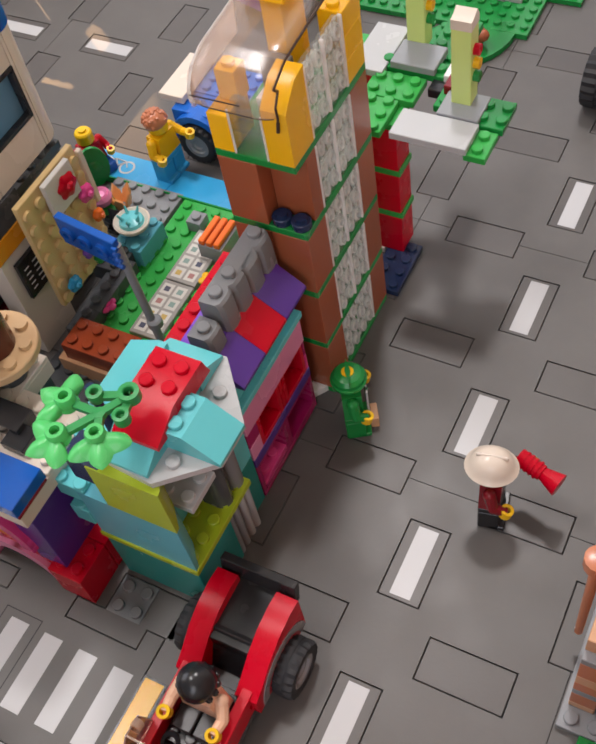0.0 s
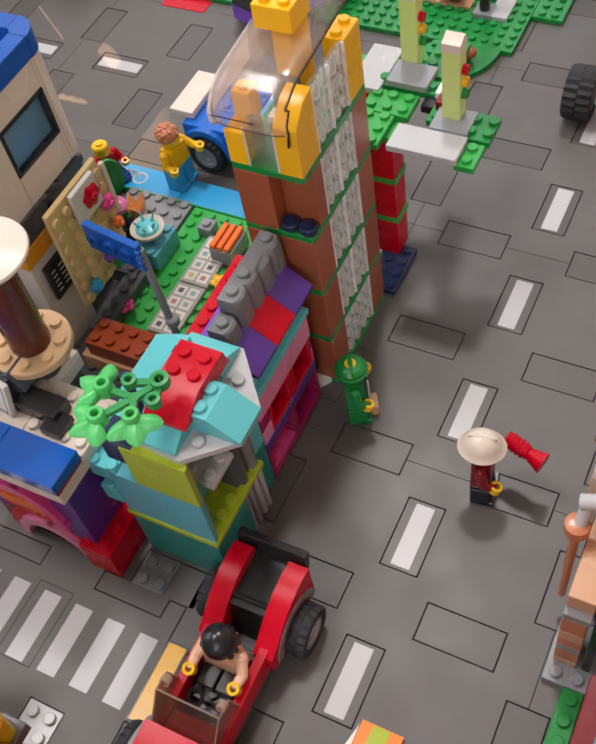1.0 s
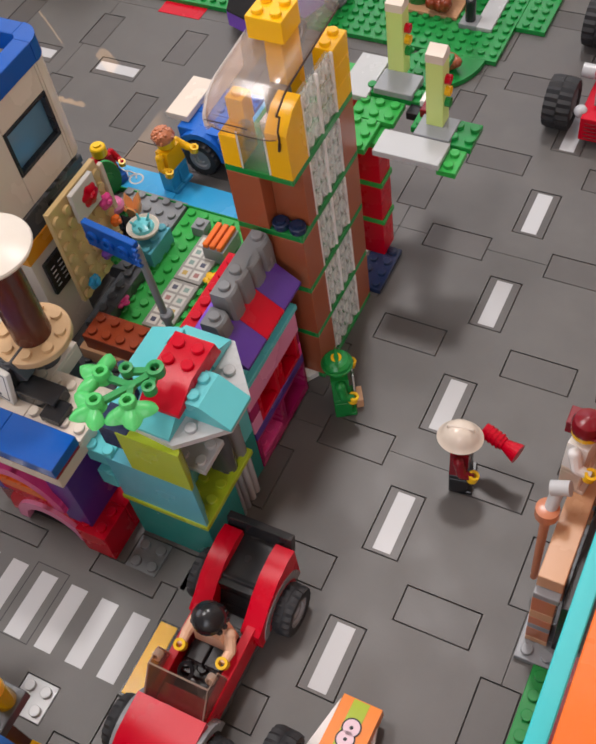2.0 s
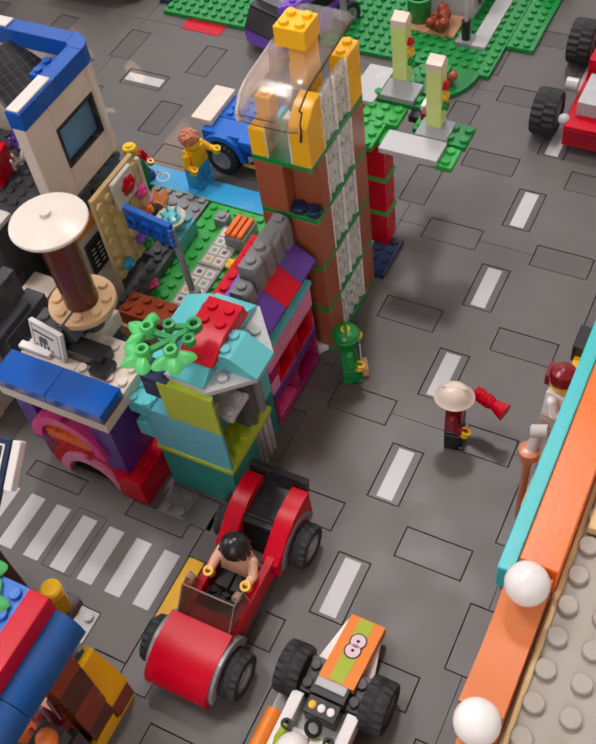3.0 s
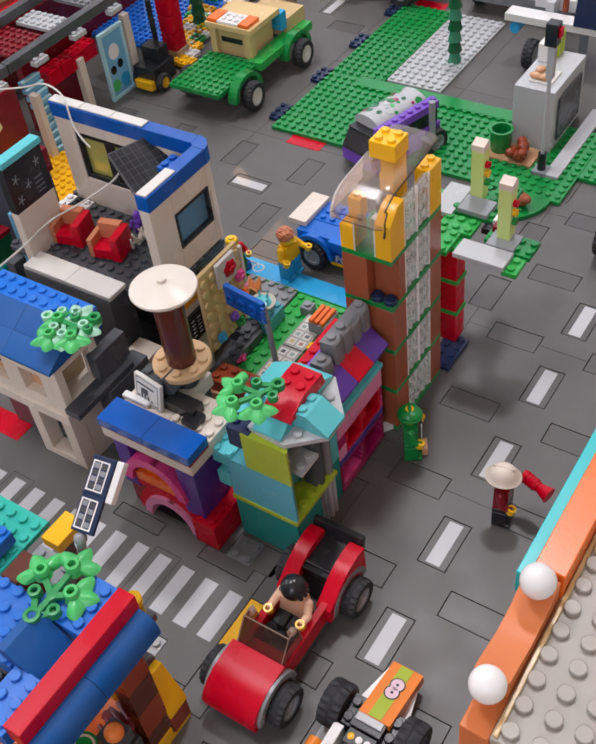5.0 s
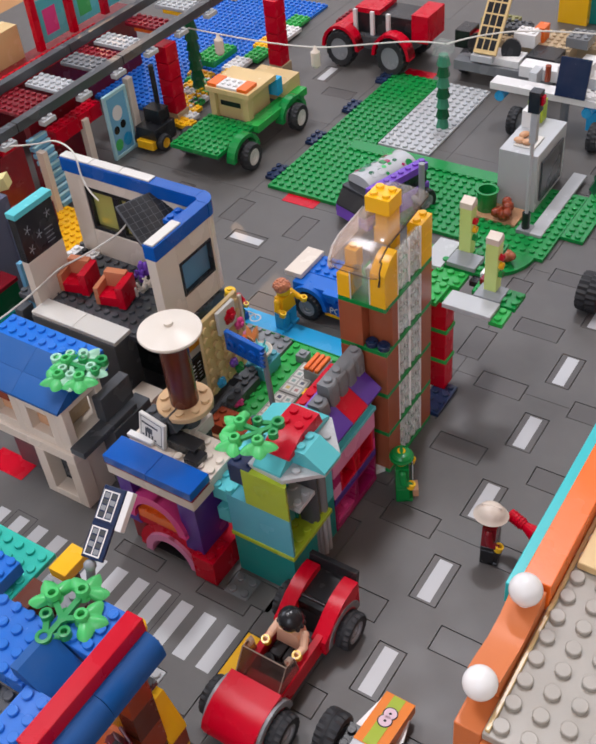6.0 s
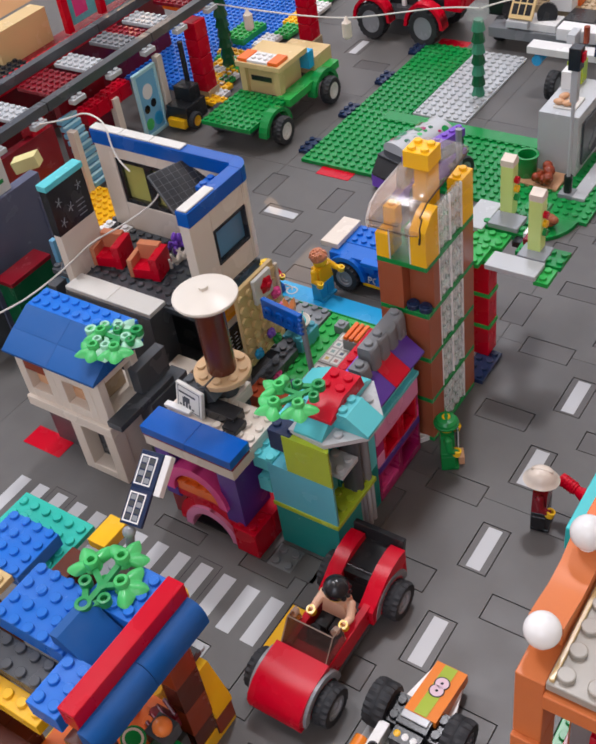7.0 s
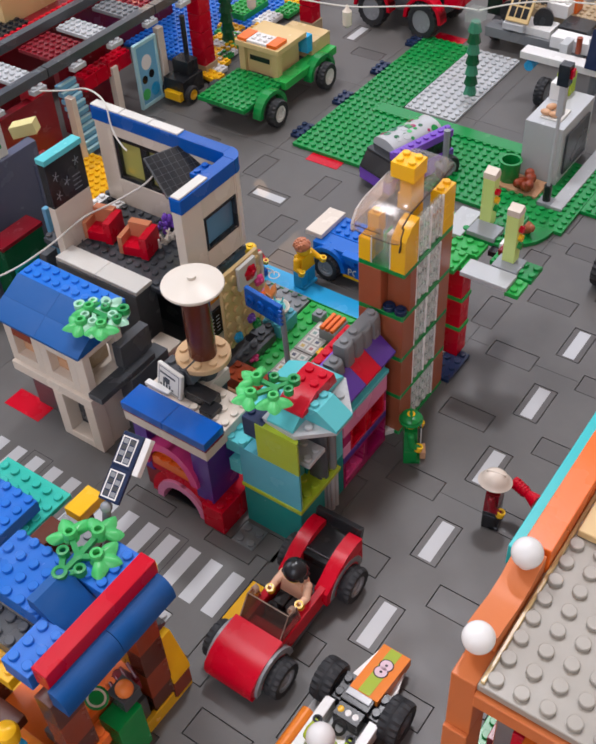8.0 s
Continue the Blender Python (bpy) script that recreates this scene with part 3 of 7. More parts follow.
for px, qx in zip(CELLX, CELLX[1:]):
    for py, qy in zip(CELLY, CELLY[1:]):
        holes = [(max(a - G, px), max(b - G, py), min(c + G, qx), min(d + G, qy)) for a, b, c, d, _ in SETS if a - G < qx and c + G > px and b - G < qy and d + G > py]
        xs = sorted({px + G / 2, qx - G / 2, *[min(max(h[i], px + G / 2), qx - G / 2) for h in holes for i in (0, 2)]})
        ys = sorted({py + G / 2, qy - G / 2, *[min(max(h[i], py + G / 2), qy - G / 2) for h in holes for i in (1, 3)]})
        bm = bmesh.new()
        vv = {}

        def vert(i, j, z):
            if (i, j, z) not in vv:
                vv[i, j, z] = bm.verts.new((xs[i], ys[j], z))
            return vv[i, j, z]
        keep = {}
        for i in range(len(xs) - 1):
            for j in range(len(ys) - 1):
                cx, cy = (xs[i] + xs[i + 1]) / 2, (ys[j] + ys[j + 1]) / 2
                keep[i, j] = not any(h[0] < cx < h[2] and h[1] < cy < h[3] for h in holes)
        for (i, j), on in keep.items():
            z = 0 if on else -0.2
            bm.faces.new([vert(i, j, z), vert(i + 1, j, z), vert(i + 1, j + 1, z), vert(i, j + 1, z)]).material_index = 0 if on else 1
            if on:
                for (di, dj), (e, f) in (((-1, 0), ((i, j), (i, j + 1))), ((1, 0), ((i + 1, j), (i + 1, j + 1))), ((0, -1), ((i, j), (i + 1, j))), ((0, 1), ((i, j + 1), (i + 1, j + 1)))):
                    if not keep.get((i + di, j + dj), False):
                        zz = -0.2 if (i + di, j + dj) in keep else -0.4
                        bm.faces.new([vert(*e, 0), vert(*f, 0), vert(*f, zz), vert(*e, zz)]).material_index = 0
        me = finish(bm, "road_plate", ["road", "groove"])
        place("road_plate", me, (0, 0, 0), road)
seam = bmesh.new()
bx(seam, CELLX[0], CELLY[0], -0.41, CELLX[-1], CELLY[-1], -0.3, 0.01)
part("underside", seam, "groove", road)


def lane_tile(a, b, c, d, kind):
    bm = bmesh.new()
    bx(bm, 0.02, 0.02, -0.2, c - a - 0.02, d - b - 0.02, -0.004, 0.03)
    t = part("road_tile", bm, "lightgrey" if kind == "pale" else "roadtile", road, (a, b, 0))
    if kind in ("dash_y", "dash_x"):
        bm = bmesh.new()
        if kind == "dash_y":
            bx(bm, 0.5, 0.2, -0.006, 1.5, 3.8, 0.006, 0.004)
        else:
            bx(bm, 0.2, 0.5, -0.006, 3.8, 1.5, 0.006, 0.004)
        part("lane_mark", bm, "roadwhite", t, (a, b, 0))
    if kind == "pale":
        bm = bmesh.new()
        knobs(bm, round(c - a), round(d - b), 0.0)
        part("knobs", bm, "lightgrey", t, (a, b, 0))


for s in SETS:
    if s[4] != "open":
        lane_tile(*s)
bm = bmesh.new()
bx(bm, 0, 0, -0.2, 1.9, 2, -0.02, 0.02)
knobs(bm, 2, 2, -0.02)
part("knob_plate", bm, "stonegrey", road, (-12.4, -15.9, 0))
for k in range(13):
    bm = bmesh.new()
    bx(bm, 0, 0, 0, 1.05, 3.7, 0.008, 0.004)
    part("crossing_stripe", bm, "roadwhite", road, (-10.53 - 1.96 * k, -21.65, 0.002))
for k in (3, 10):
    bm = bmesh.new()
    for q in ((-0.55, -0.1, -0.5, 4.1), (1.52, -0.1, 1.57, 4.1), (-0.5, -0.1, 1.52, -0.05), (-0.5, 4.05, 1.52, 4.1)):
        bx(bm, q[0], q[1], 0, q[2], q[3], 0.006, 0.002)
    part("joint", bm, "groove", road, (-10.53 - 1.96 * k, -21.65, 0.002))
bm = bmesh.new()
bx(bm, 0, 0, 0, 1.0, 4.0, 0.05, 0.02)
part("kerb_tile", bm, "yellow", road, (-8.9, -21.8, 0.012), label="yellow edge tile at the crossing")
bm = bmesh.new()
bx(bm, -0.1, -0.1, 0, 1.1, 4.1, 0.03, 0.01)
part("kerb_edge", bm, "black", road, (-8.9, -21.8, 0.005))
for x, y in ((-36.1, 27.7), (-38.1, 58.6), (-36.6, -15.3)):
    brick(road, x, y, 0.004, 4, 2, 0.05, "red", False, "red_tile", "plain red tile on the road")

# ---- the tall tower with its clear strips ----
tower = thing("lift_tower", -7.8, 0, 0, "tall brown brick tower with green floor plates and clear canopy", "toy tower")
TX0, TX1, TY0, TY1 = -11.8, -7.8, -0.75, 6.95
YS = [TY0, 1.25, 3.15, 5.05, TY1]
brick(tower, TX0, TY0, 0, 4, 7.7, 0.4, "green", False, "plate")
Z = [0.4, 4.4, 8.4, 12.4, 16.4]
for i, z in enumerate(Z):
    h = 3.6
    if i < 4:
        body = "brickbrown"
        if i == 3:
            # a niche at the front corner
            brick(tower, TX0, TY0, z, 2, 2, h, body, False, "brick")
            brick(tower, TX0 + 2, TY0 + 1, z, 2, 1, h, body, False, "brick")
            for q in (0, 1):
                bm = bmesh.new()
                lathe(bm, (0, 0, 0), (0, 0, 1), [(0.48, 0), (0.5, 0.05), (0.5, 0.36), (0.46, 0.4), (0.3, 0.4), (0.3, 0.56), (0.001, 0.57)], 20)
                part("round_plate", bm, "navy", tower, (TX0 + 2.5 + q, TY0 + 0.5, z), label="dark blue round plate")
        else:
            brick(tower, TX0, TY0, z, 2, 2, h, body, False, "brick")
            brick(tower, TX0 + 2, TY0, z, 2, 2, h, body, False, "brick")
        for q in range(3):
            bm = bmesh.new()
            bx(bm, 0, 0, 0, 0.4, YS[3] - YS[1], 1.18, 0.03)
            part("clear_brick", bm, "glass", tower, (TX0 + 0.1, YS[1], z + 1.2 * q))
        brick(tower, TX0 + 2, YS[3], z, 2, YS[4] - YS[3], h, body, False, "brick")
        brick(tower, TX0, YS[3], z, 2, YS[4] - YS[3], h, body, False, "brick")
        brick(tower, TX0, TY0, z + 3.6, 4, 7.7, 0.4, "green", False, "plate")
    # clear strips
    for a, b in ((YS[1], YS[2]), (YS[2], YS[3])):
        for q in range(3):
            key = ("clear",)
            if key not in CACHE:
                bm = bmesh.new()
                w = YS[2] - YS[1]
                bx(bm, 0.6, 0.1, 0, 0.95, w - 0.1, 1.19, 0.04)
                CACHE[key] = finish(bm, "clear_brick", "glass")
            cbk = place("clear_brick", CACHE[key], (TX1 - 1.02, a, z + 1.2 * q), tower)
            if ("core",) not in CACHE:
                bm = bmesh.new()
                rg = random.Random(5)
                for yy, zz in ((0.5, 0.62), (1.4, 0.58)):
                    # hollow tubes seen end on
                    lathe(bm, (0.7, yy, zz), (1, 0.1, 0.25), [(0.33, 0), (0.38, 0.1), (0.36, 0.3), (0.3, 0.34), (0.26, 0.3), (0.27, 0.1), (0.33, 0)], 16)
                    ball(bm, (0.9, yy + rg.uniform(-0.1, 0.1), zz + 0.1), 0.14, 8, 6, 0, 0.6, 1, 1)
                CACHE[("core",)] = finish(bm, "clear_core", "tubeclear")
            # added white film, standing in for light refracted through the brick
            if ("film",) not in CACHE:
                bm = bmesh.new()
                w, rg = YS[2] - YS[1], random.Random(9)
                grid = [[bm.verts.new((0.82 + rg.uniform(-0.05, 0.05), 0.1 + (w - 0.2) * i / 6, 1.19 * j / 5)) for i in range(7)] for j in range(6)]
                for r0, r1 in zip(grid, grid[1:]):
                    for i in range(6):
                        bm.faces.new([r0[i], r0[i + 1], r1[i + 1], r1[i]])
                CACHE[("film",)] = finish(bm, "inner_face", "sparkle", 80)
            place("inner_face", CACHE[("film",)], (TX1 - 1.02, a, z + 1.2 * q), cbk)
            place("clear_core", CACHE[("core",)], (TX1 - 1.02, a, z + 1.2 * q), cbk)
        # white strips paint the highlights along the clear bricks' edges
        if i < 5:
            bm = bmesh.new()
            bx(bm, -0.2, -0.08, 0, 0.02, 0.1, h, 0.05)
            part("clear_edge", bm, "frost", tower, (TX1 + 0.01, a, z), label="white strip for the highlight along the edge")
bm = bmesh.new()
for z in Z:
    bx(bm, -0.2, -0.14, z, 0.02, 0.02, z + 3.6, 0.05)
part("clear_edge", bm, "frost", tower, (TX1 + 0.01, YS[3], 0), label="white strip for the highlight along the edge")
# cabin at the top
zt = 16.4
bm = bmesh.new()
prism(bm, [(0, 0), (2, 0), (2, 3.75), (1.1, 3.6), (0.3, 3.0), (0, 2.7)], 0, 1.2, 0)
part("corner_brick", bm, "yellow", tower, (TX1 - 1.2, TY0, zt))
brick(tower, TX0, TY0, zt, 1.05, 2, 1.9, "yellow", False, "brick")
brick(tower, TX0 + 0.2, TY0 + 1.0, zt + 1.9, 1, 1, 1.5, "yellow", True, "brick")
for q in (0, 1):
    bm = bmesh.new()
    bx(bm, 0, 0, 0, 1.7, 0.25, 1.15, 0.03)
    bx(bm, 0, 0.7, 0, 1.7, 0.95, 1.15, 0.03)
    knobs(bm, 2, 1, 1.15, x0=-0.15)
    part("clear_brick", bm, "glass", tower, (TX0 + 1.05, TY0 + 0.05, zt + 1.2 * q))
# the same painted edge highlights on the cabin's clear front
for q in (0, 1):
    bm = bmesh.new()
    bx(bm, 0, 0, 0, 0.09, 0.1, 2.3, 0.02)
    part("clear_edge", bm, "frost", tower, (TX0 + 1.07 + 1.6 * q, TY0 - 0.01, zt))
for q in range(3):
    brick(tower, TX1 - 1.2, YS[3], zt + 1.2 * q, 1.2, YS[4] - YS[3], 1.2, "yellow", q == 2, "brick")
brick(tower, TX0, YS[3], zt, 1, YS[4] - YS[3], 2.4, "yellow", True, "brick")
brick(tower, TX0 + 1.2, 3.2, zt, 1, 2, 4.9, "yellow", False, "pillar")
brick(tower, TX0 + 0.65, 2.7, zt + 5.15, 2, 2, 1.2, "yellow", True, "brick", "yellow two by two brick on the canopy")
brick(tower, TX0 + 0.9, 1.9, zt, 1.7, 1.2, 0.9, "white", False, "seat")
brick(tower, TX0 + 1.0, 2.6, zt + 0.9, 1.5, 0.5, 1.7, "stonegrey", False, "backrest")
# canopy: a clear blown shell with a rounded nose, closed on one side, resting on a thin dark rim on the other
CREST = ((0.0, -0.7, 2.1), (0.1, -1.3, 2.75), (0.2, -1.35, 3.5), (0.3, -0.75, 4.3), (0.42, 0.4, 4.8), (1.0, 7.0, 5.3))


def canopy_point(f, a):
    """f: nose to tail; a: 0 closed side, 1 rim side."""
    for (f0, y0, z0), (f1, y1, z1) in zip(CREST, CREST[1:]):
        if f0 <= f <= f1 + 1e-9:
            g = (f - f0) / (f1 - f0)
            y, crest = y0 + (y1 - y0) * g, z0 + (z1 - z0) * g
            break
    half = 2.1 * min(1.0, 0.88 + 1.0 * f)
    th = math.pi * (1 - a)
    ca, sa = math.cos(th), math.sin(th)
    base = 2.1 if a < 0.5 else max(2.1, crest - 0.45)
    x = half * math.copysign(abs(ca) ** 0.5, ca)
    return Vector((x, y + (0.5 * abs(ca) ** 3 if f < 0.3 else 0), base + (crest - base) * sa ** 0.5))


bm = bmesh.new()
N, M = 26, 30
shells = []
for off in (0.0, 0.07):
    shells.append([[bm.verts.new(canopy_point(j / M, i / N) + Vector((-off * (2 * i / N - 1), off, -off))) for i in range(N + 1)] for j in range(M + 1)])
for vs in shells:
    for a, b in zip(vs, vs[1:]):
        for i in range(N):
            bm.faces.new([a[i], a[i + 1], b[i + 1], b[i]])
outer, inner = shells
for j in (0, M):
    for i in range(N):
        bm.faces.new([outer[j][i], outer[j][i + 1], inner[j][i + 1], inner[j][i]])
for e in (0, N):
    for j in range(M):
        bm.faces.new([outer[j][e], outer[j + 1][e], inner[j + 1][e], inner[j][e]])
CAN = (TX0 + 1.55, 0.0, zt)
part("canopy", bm, "canopy_clear", tower, CAN, label="clear curved canopy")
# a milky sheet over the canopy's closed side, painting in its white glare
bm = bmesh.new()
side = [[bm.verts.new(canopy_point(0.02 + 0.7 * j / 18, 0.01 + 0.3 * i / 10) + Vector((-0.03, -0.02, 0.02))) for i in range(11)] for j in range(19)]
for a, b in zip(side, side[1:]):
    for i in range(10):
        bm.faces.new([a[i], a[i + 1], b[i + 1], b[i]])
part("canopy_side", bm, "scuffed", tower, CAN, label="milky white layer for the glare on the canopy's side")
bm = bmesh.new()
pts = [canopy_point(j / M, 1.0) for j in range(3, M + 1)]
for p, q in zip(pts, pts[1:]):
    tube(bm, p, q, 0.055, n=8)
tube(bm, pts[0], pts[0] + Vector((-0.05, -0.05, -0.45)), 0.08, n=8)
pts = [canopy_point(0.06, i / N) + Vector((0, -0.02, 0)) for i in range(5, N - 2)]
for p, q in zip(pts, pts[1:]):
    tube(bm, p, q, 0.022, n=6)
pts = [canopy_point(0.16, i / N) + Vector((0, -0.02, 0)) for i in range(6, 15)]
for p, q in zip(pts, pts[1:]):
    tube(bm, p, q, 0.03, n=6)
part("rim", bm, "rimbrown", tower, CAN, label="thin dark rim of the canopy")

# ---- bridge deck on red posts behind the tower ----
deck = thing("footbridge", -6, 10, 0, "green and white footbridge deck on stacked red posts", "toy bridge")
for (x, y) in ((-9.5, 9.7), (-13.0, 14.6)):
    for q in range(3):
        brick(deck, x, y, 0.4 + 3.1 * q, 1.5, 1.6, 2.7, "red", False, "brick")
        brick(deck, x, y, 3.1 + 3.1 * q, 1.6, 1.7, 0.4, "brightgreen", False, "plate")
brick(deck, -9.1, 6.7, 0, 2, 3.9, 0.4, "navy", True, "plate", "dark blue foot plate")
brick(deck, -10.4, 9.6, 0, 1.2, 2, 0.4, "white", False, "tile")
for x, y, w, l, z, m in ((-10.4, 8.6, 2, 2.6, 9.66, "brightgreen"), (-10.6, 11.2, 3, 2, 9.7, "brightgreen"), (-6.5, 11.2, 1, 2, 9.8, "green"), (-4.0, 10.5, 1.6, 2.2, 9.8, "green"), (-3.8, 8.5, 1.2, 2, 9.6, "brightgreen"),
                         (-10.6, 13.25, 4, 1.2, 9.9, "green"), (-8.4, 14.5, 2, 4, 9.74, "green")):
    brick(deck, x, y, z, w, l, 0.4, m)
brick(deck, -7.8, 8.4, 10.0, 4.2, 2, 0.4, "lightgrey", False, "tile", "plain pale deck tile")
brick(deck, -12.0, 12.6, 10.0, 2, 4, 0.4, "lightgrey", False, "tile", "plain pale deck tile")
brick(deck, -6.0, 10.4, 10.1, 2.3, 2, 0.4, "grey", False, "plate")
brick(deck, -9.8, 13.2, 10.3, 2.6, 2, 0.4, "grey", False, "plate")
brick(deck, -7.3, 12.4, 9.6, 1.6, 1.4, 0.5, "black", False, "plate")
brick(deck, -6.7, 13.2, 10.0, 0.8, 2.6, 0.5, "white", False, "tile")
brick(deck, -6.3, 12.2, 9.9, 0.7, 1.2, 0.8, "darkred", False, "tile")


def gate_post(x, y, z):
    t = thing("gate_post", x, y, z, "pale lime post with a cream cap and coloured signal lights", "toy post", "gate posts")
    brick(t, x, y, z, 1, 1, 4.3, "palelime", False, "post")
    bm = bmesh.new()
    prism(bm, [(0, 0), (1.02, 0), (1.02, 0.35), (0.75, 0.75), (0.3, 0.55), (0, 0.5)], 0, 1.0, 0)
    part("cap", bm, "cream", t, (x, y, z + 4.3))
    for k, m in enumerate(("green", "yellow", "red")):
        bm = bmesh.new()
        tube(bm, (0, 0, 0), (0.3, 0, 0), 0.28, n=12)
        part("light", bm, m, t, (x + 0.98, y + 0.5, z + 1.6 + 0.75 * k))
    return t


gate_post(-5.4, 11.0, 10.5)
gate_post(-9.1, 13.9, 10.7)

# white corner tile at the tower's foot
bm = bmesh.new()
prism(bm, [(-9.0, -1.9), (-7.85, -0.3), (-9.0, -0.3)], 0, 0.4, 2)
solo("corner_tile", bm, "white", (0, 0, 0.0), "white three-cornered tile by the tower's foot", "toy tile")

# ---- the colourful house on the corner ----
H = thing("corner_house", -8.6, -8, 0, "colourful brick house with purple roof, pink windows and teal corner", "toy house")
WX = -8.1


def window_wall(y, z, w, h, frame, pane, ledge=None):
    """A window frame in the street wall, from y, w wide."""
    bm = bmesh.new()
    t = 0.3
    for q in ((0, 0, t, h), (w - t, 0, w, h), (t, 0, w - t, t), (t, h - t, w - t, h)):
        bx(bm, -1.1, q[0], q[1], 0, q[2], q[3], 0.03)
    f = part("window_frame", bm, frame, H, (WX, y, z))
    bm = bmesh.new()
    bx(bm, -1.2, t, t, -1.0, w - t, h - t, 0.02)
    part("shutter", bm, pane, f, (WX, y, z))
    if ledge:
        bm = bmesh.new()
        bx(bm, -0.95, t, t, -0.05, w - t, t + 0.3, 0.02)
        knobs(bm, 1, 2, t + 0.3, x0=-1.0, y0=(w - 2) / 2)
        part("ledge", bm, ledge, f, (WX, y, z))


for y, ledge in ((-4.75, None), (-7.75, "hotpink")):
    window_wall(y, 0.3, 3.0, 2.7, "magenta", "magenta", ledge)
for y in (-6.75, -4.2):
    window_wall(y, 3.7, 2.2, 2.5, "red", "darkred")
brick(H, WX - 1.0, -7.75, 0.0, 1.03, 6, 0.3, "magenta", False, "plate")
brick(H, WX - 1.0, -7.75, 3.0, 1.04, 6, 0.7, "purple", False, "plate")
brick(H, WX - 1.0, -7.75, 3.7, 1.02, 1.0, 1.2, "pink", False, "brick")
brick(H, WX - 1.0, -7.75, 4.9, 1.01, 1.0, 1.2, "magenta", False, "brick")
brick(H, WX - 1.0, -4.55, 3.7, 1.0, 0.35, 2.4, "red", False, "brick")
brick(H, WX - 1.0, -2.0, 3.7, 1.02, 0.25, 1.2, "hotpink", False, "brick")
brick(H, WX - 1.0, -2.0, 4.9, 1.01, 0.25, 1.2, "magenta", False, "brick")
brick(H, WX - 1.0, -7.75, 6.1, 1.06, 6, 1.7, "pink", False, "plate", "pink lintel")
brick(H, WX - 1.3, -7.7, 7.8, 1.38, 6.2, 0.4, "aqua", False, "plate")
brick(H, WX - 1.3, -7.7, 8.2, 1.0, 6.2, 1.8, "aqua", False, "brick")
brick(H, WX - 0.95, -8.9, 0.0, 0.95, 1.12, 4.4, "teal", False)
brick(H, WX - 0.95, -8.9, 4.4, 0.95, 1.12, 6.0, "aqua", False)
# roof over the windows
for k, m in enumerate(("purple", "red", "purple")):
    slope(H, -9.6, -7.45 + 2.03 * k, 10.0, 2.03, 2.0, 1.35, m, 1, 0.5, False)
brick(H, -10.9, -7.45, 10.0, 1, 6, 1.2, "violet", True, "brick")
brick(H, -9.9, -7.3, 9.6, 0.4, 5.9, 1.3, "violet", False, "brick")
brick(H, -12.0, -8.2, 10.0, 1, 7.2, 0.5, "red", True, "plate")
brick(H, -12.0, -8.2, 0, 1, 7, 10.0, "redbrown", False)
# ribbed grey castle wall standing on the ridge
def ribbed(y0, lobes, h, tops, knob_ys):
    """A rock-faced wall piece: a block with worn rounded lobes down its street face and studs on top."""
    bm = bmesh.new()
    w, n = 1.16, 4
    line = [(y0, -1.05)]
    for k in range(lobes):
        for i in range(n + (k == lobes - 1)):
            a = math.pi * i / n
            line.append((y0 + w * (k + 0.5) - 0.56 * math.cos(a), 0.2 * math.sin(a) ** 0.6))
    line.append((y0 + w * lobes, -1.05))
    rows = []
    for z, pull in ((-0.6, 0.0), (0.5, 0.03), (h - 0.5, 0.08), (h - 0.12, 0.16), (h, 0.28)):
        row = []
        for q, (y, x) in enumerate(line):
            k = min(lobes - 1, max(0, int((y - y0) / w)))
            face = 0 < q < len(line) - 1
            row.append(bm.verts.new((x - (pull if face else 0), y, z + (tops[k] if z > h - 1 else 0))))
        rows.append(row)
    for a, b in zip(rows, rows[1:]):
        for i in range(len(line)):
            q = (i + 1) % len(line)
            bm.faces.new([a[i], a[q], b[q], b[i]])
    bm.faces.new(rows[0])
    bm.faces.new(rows[-1])
    t = part("ribbed_wall", bm, "stonegrey", H, (-9.1, 0, 10.9), label="grey ribbed castle wall piece")
    for yy, zz in knob_ys:
        bm = bmesh.new()
        lathe(bm, (0, 0, 0), (0, 0, 1), [(0.31, -0.15), (0.31, 0.2), (0.26, 0.24), (0.001, 0.24)], 14)
        part("knob", bm, "stonegrey", t, (-9.65, yy, 10.9 + zz))


ribbed(-5.7, 4, 2.25, (0, 0, -0.25, 0.0), ((-5.05, 2.25), (-3.9, 2.25), (-1.5, 2.25)))
ribbed(-7.0, 1, 1.4, (0,), ((-6.4, 1.4),))
# turret at the street corner
brick(H, -12.5, -14.0, 0.0, 4.9, 3.0, 4.2, "teal", False)
brick(H, -12.6, -14.1, 4.2, 5.1, 5.1, 0.4, "lime", True, "plate")
for z0, z1, m, x0 in ((4.6, 8.6, "duckblue", -12.5), (8.6, 12.05, "lime", -10.9)):
    bm = bmesh.new()
    prism(bm, [(x0, -14.0), (-7.55, -14.0), (-7.6, -13.75), (-8.35, -12.9), (x0, -12.9)], 0, z1 - z0, 2)
    part("front_brick", bm, m, H, (0, 0, z0))
brick(H, -13.5, -14.1, 5.4, 1.0, 1.6, 1.3, "aqua", True)
brick(H, -13.7, -14.0, 7.6, 1.6, 1.6, 1.2, "aqua", True)
brick(H, -12.0, -13.95, 10.3, 1.7, 1.4, 1.8, "navy", True)
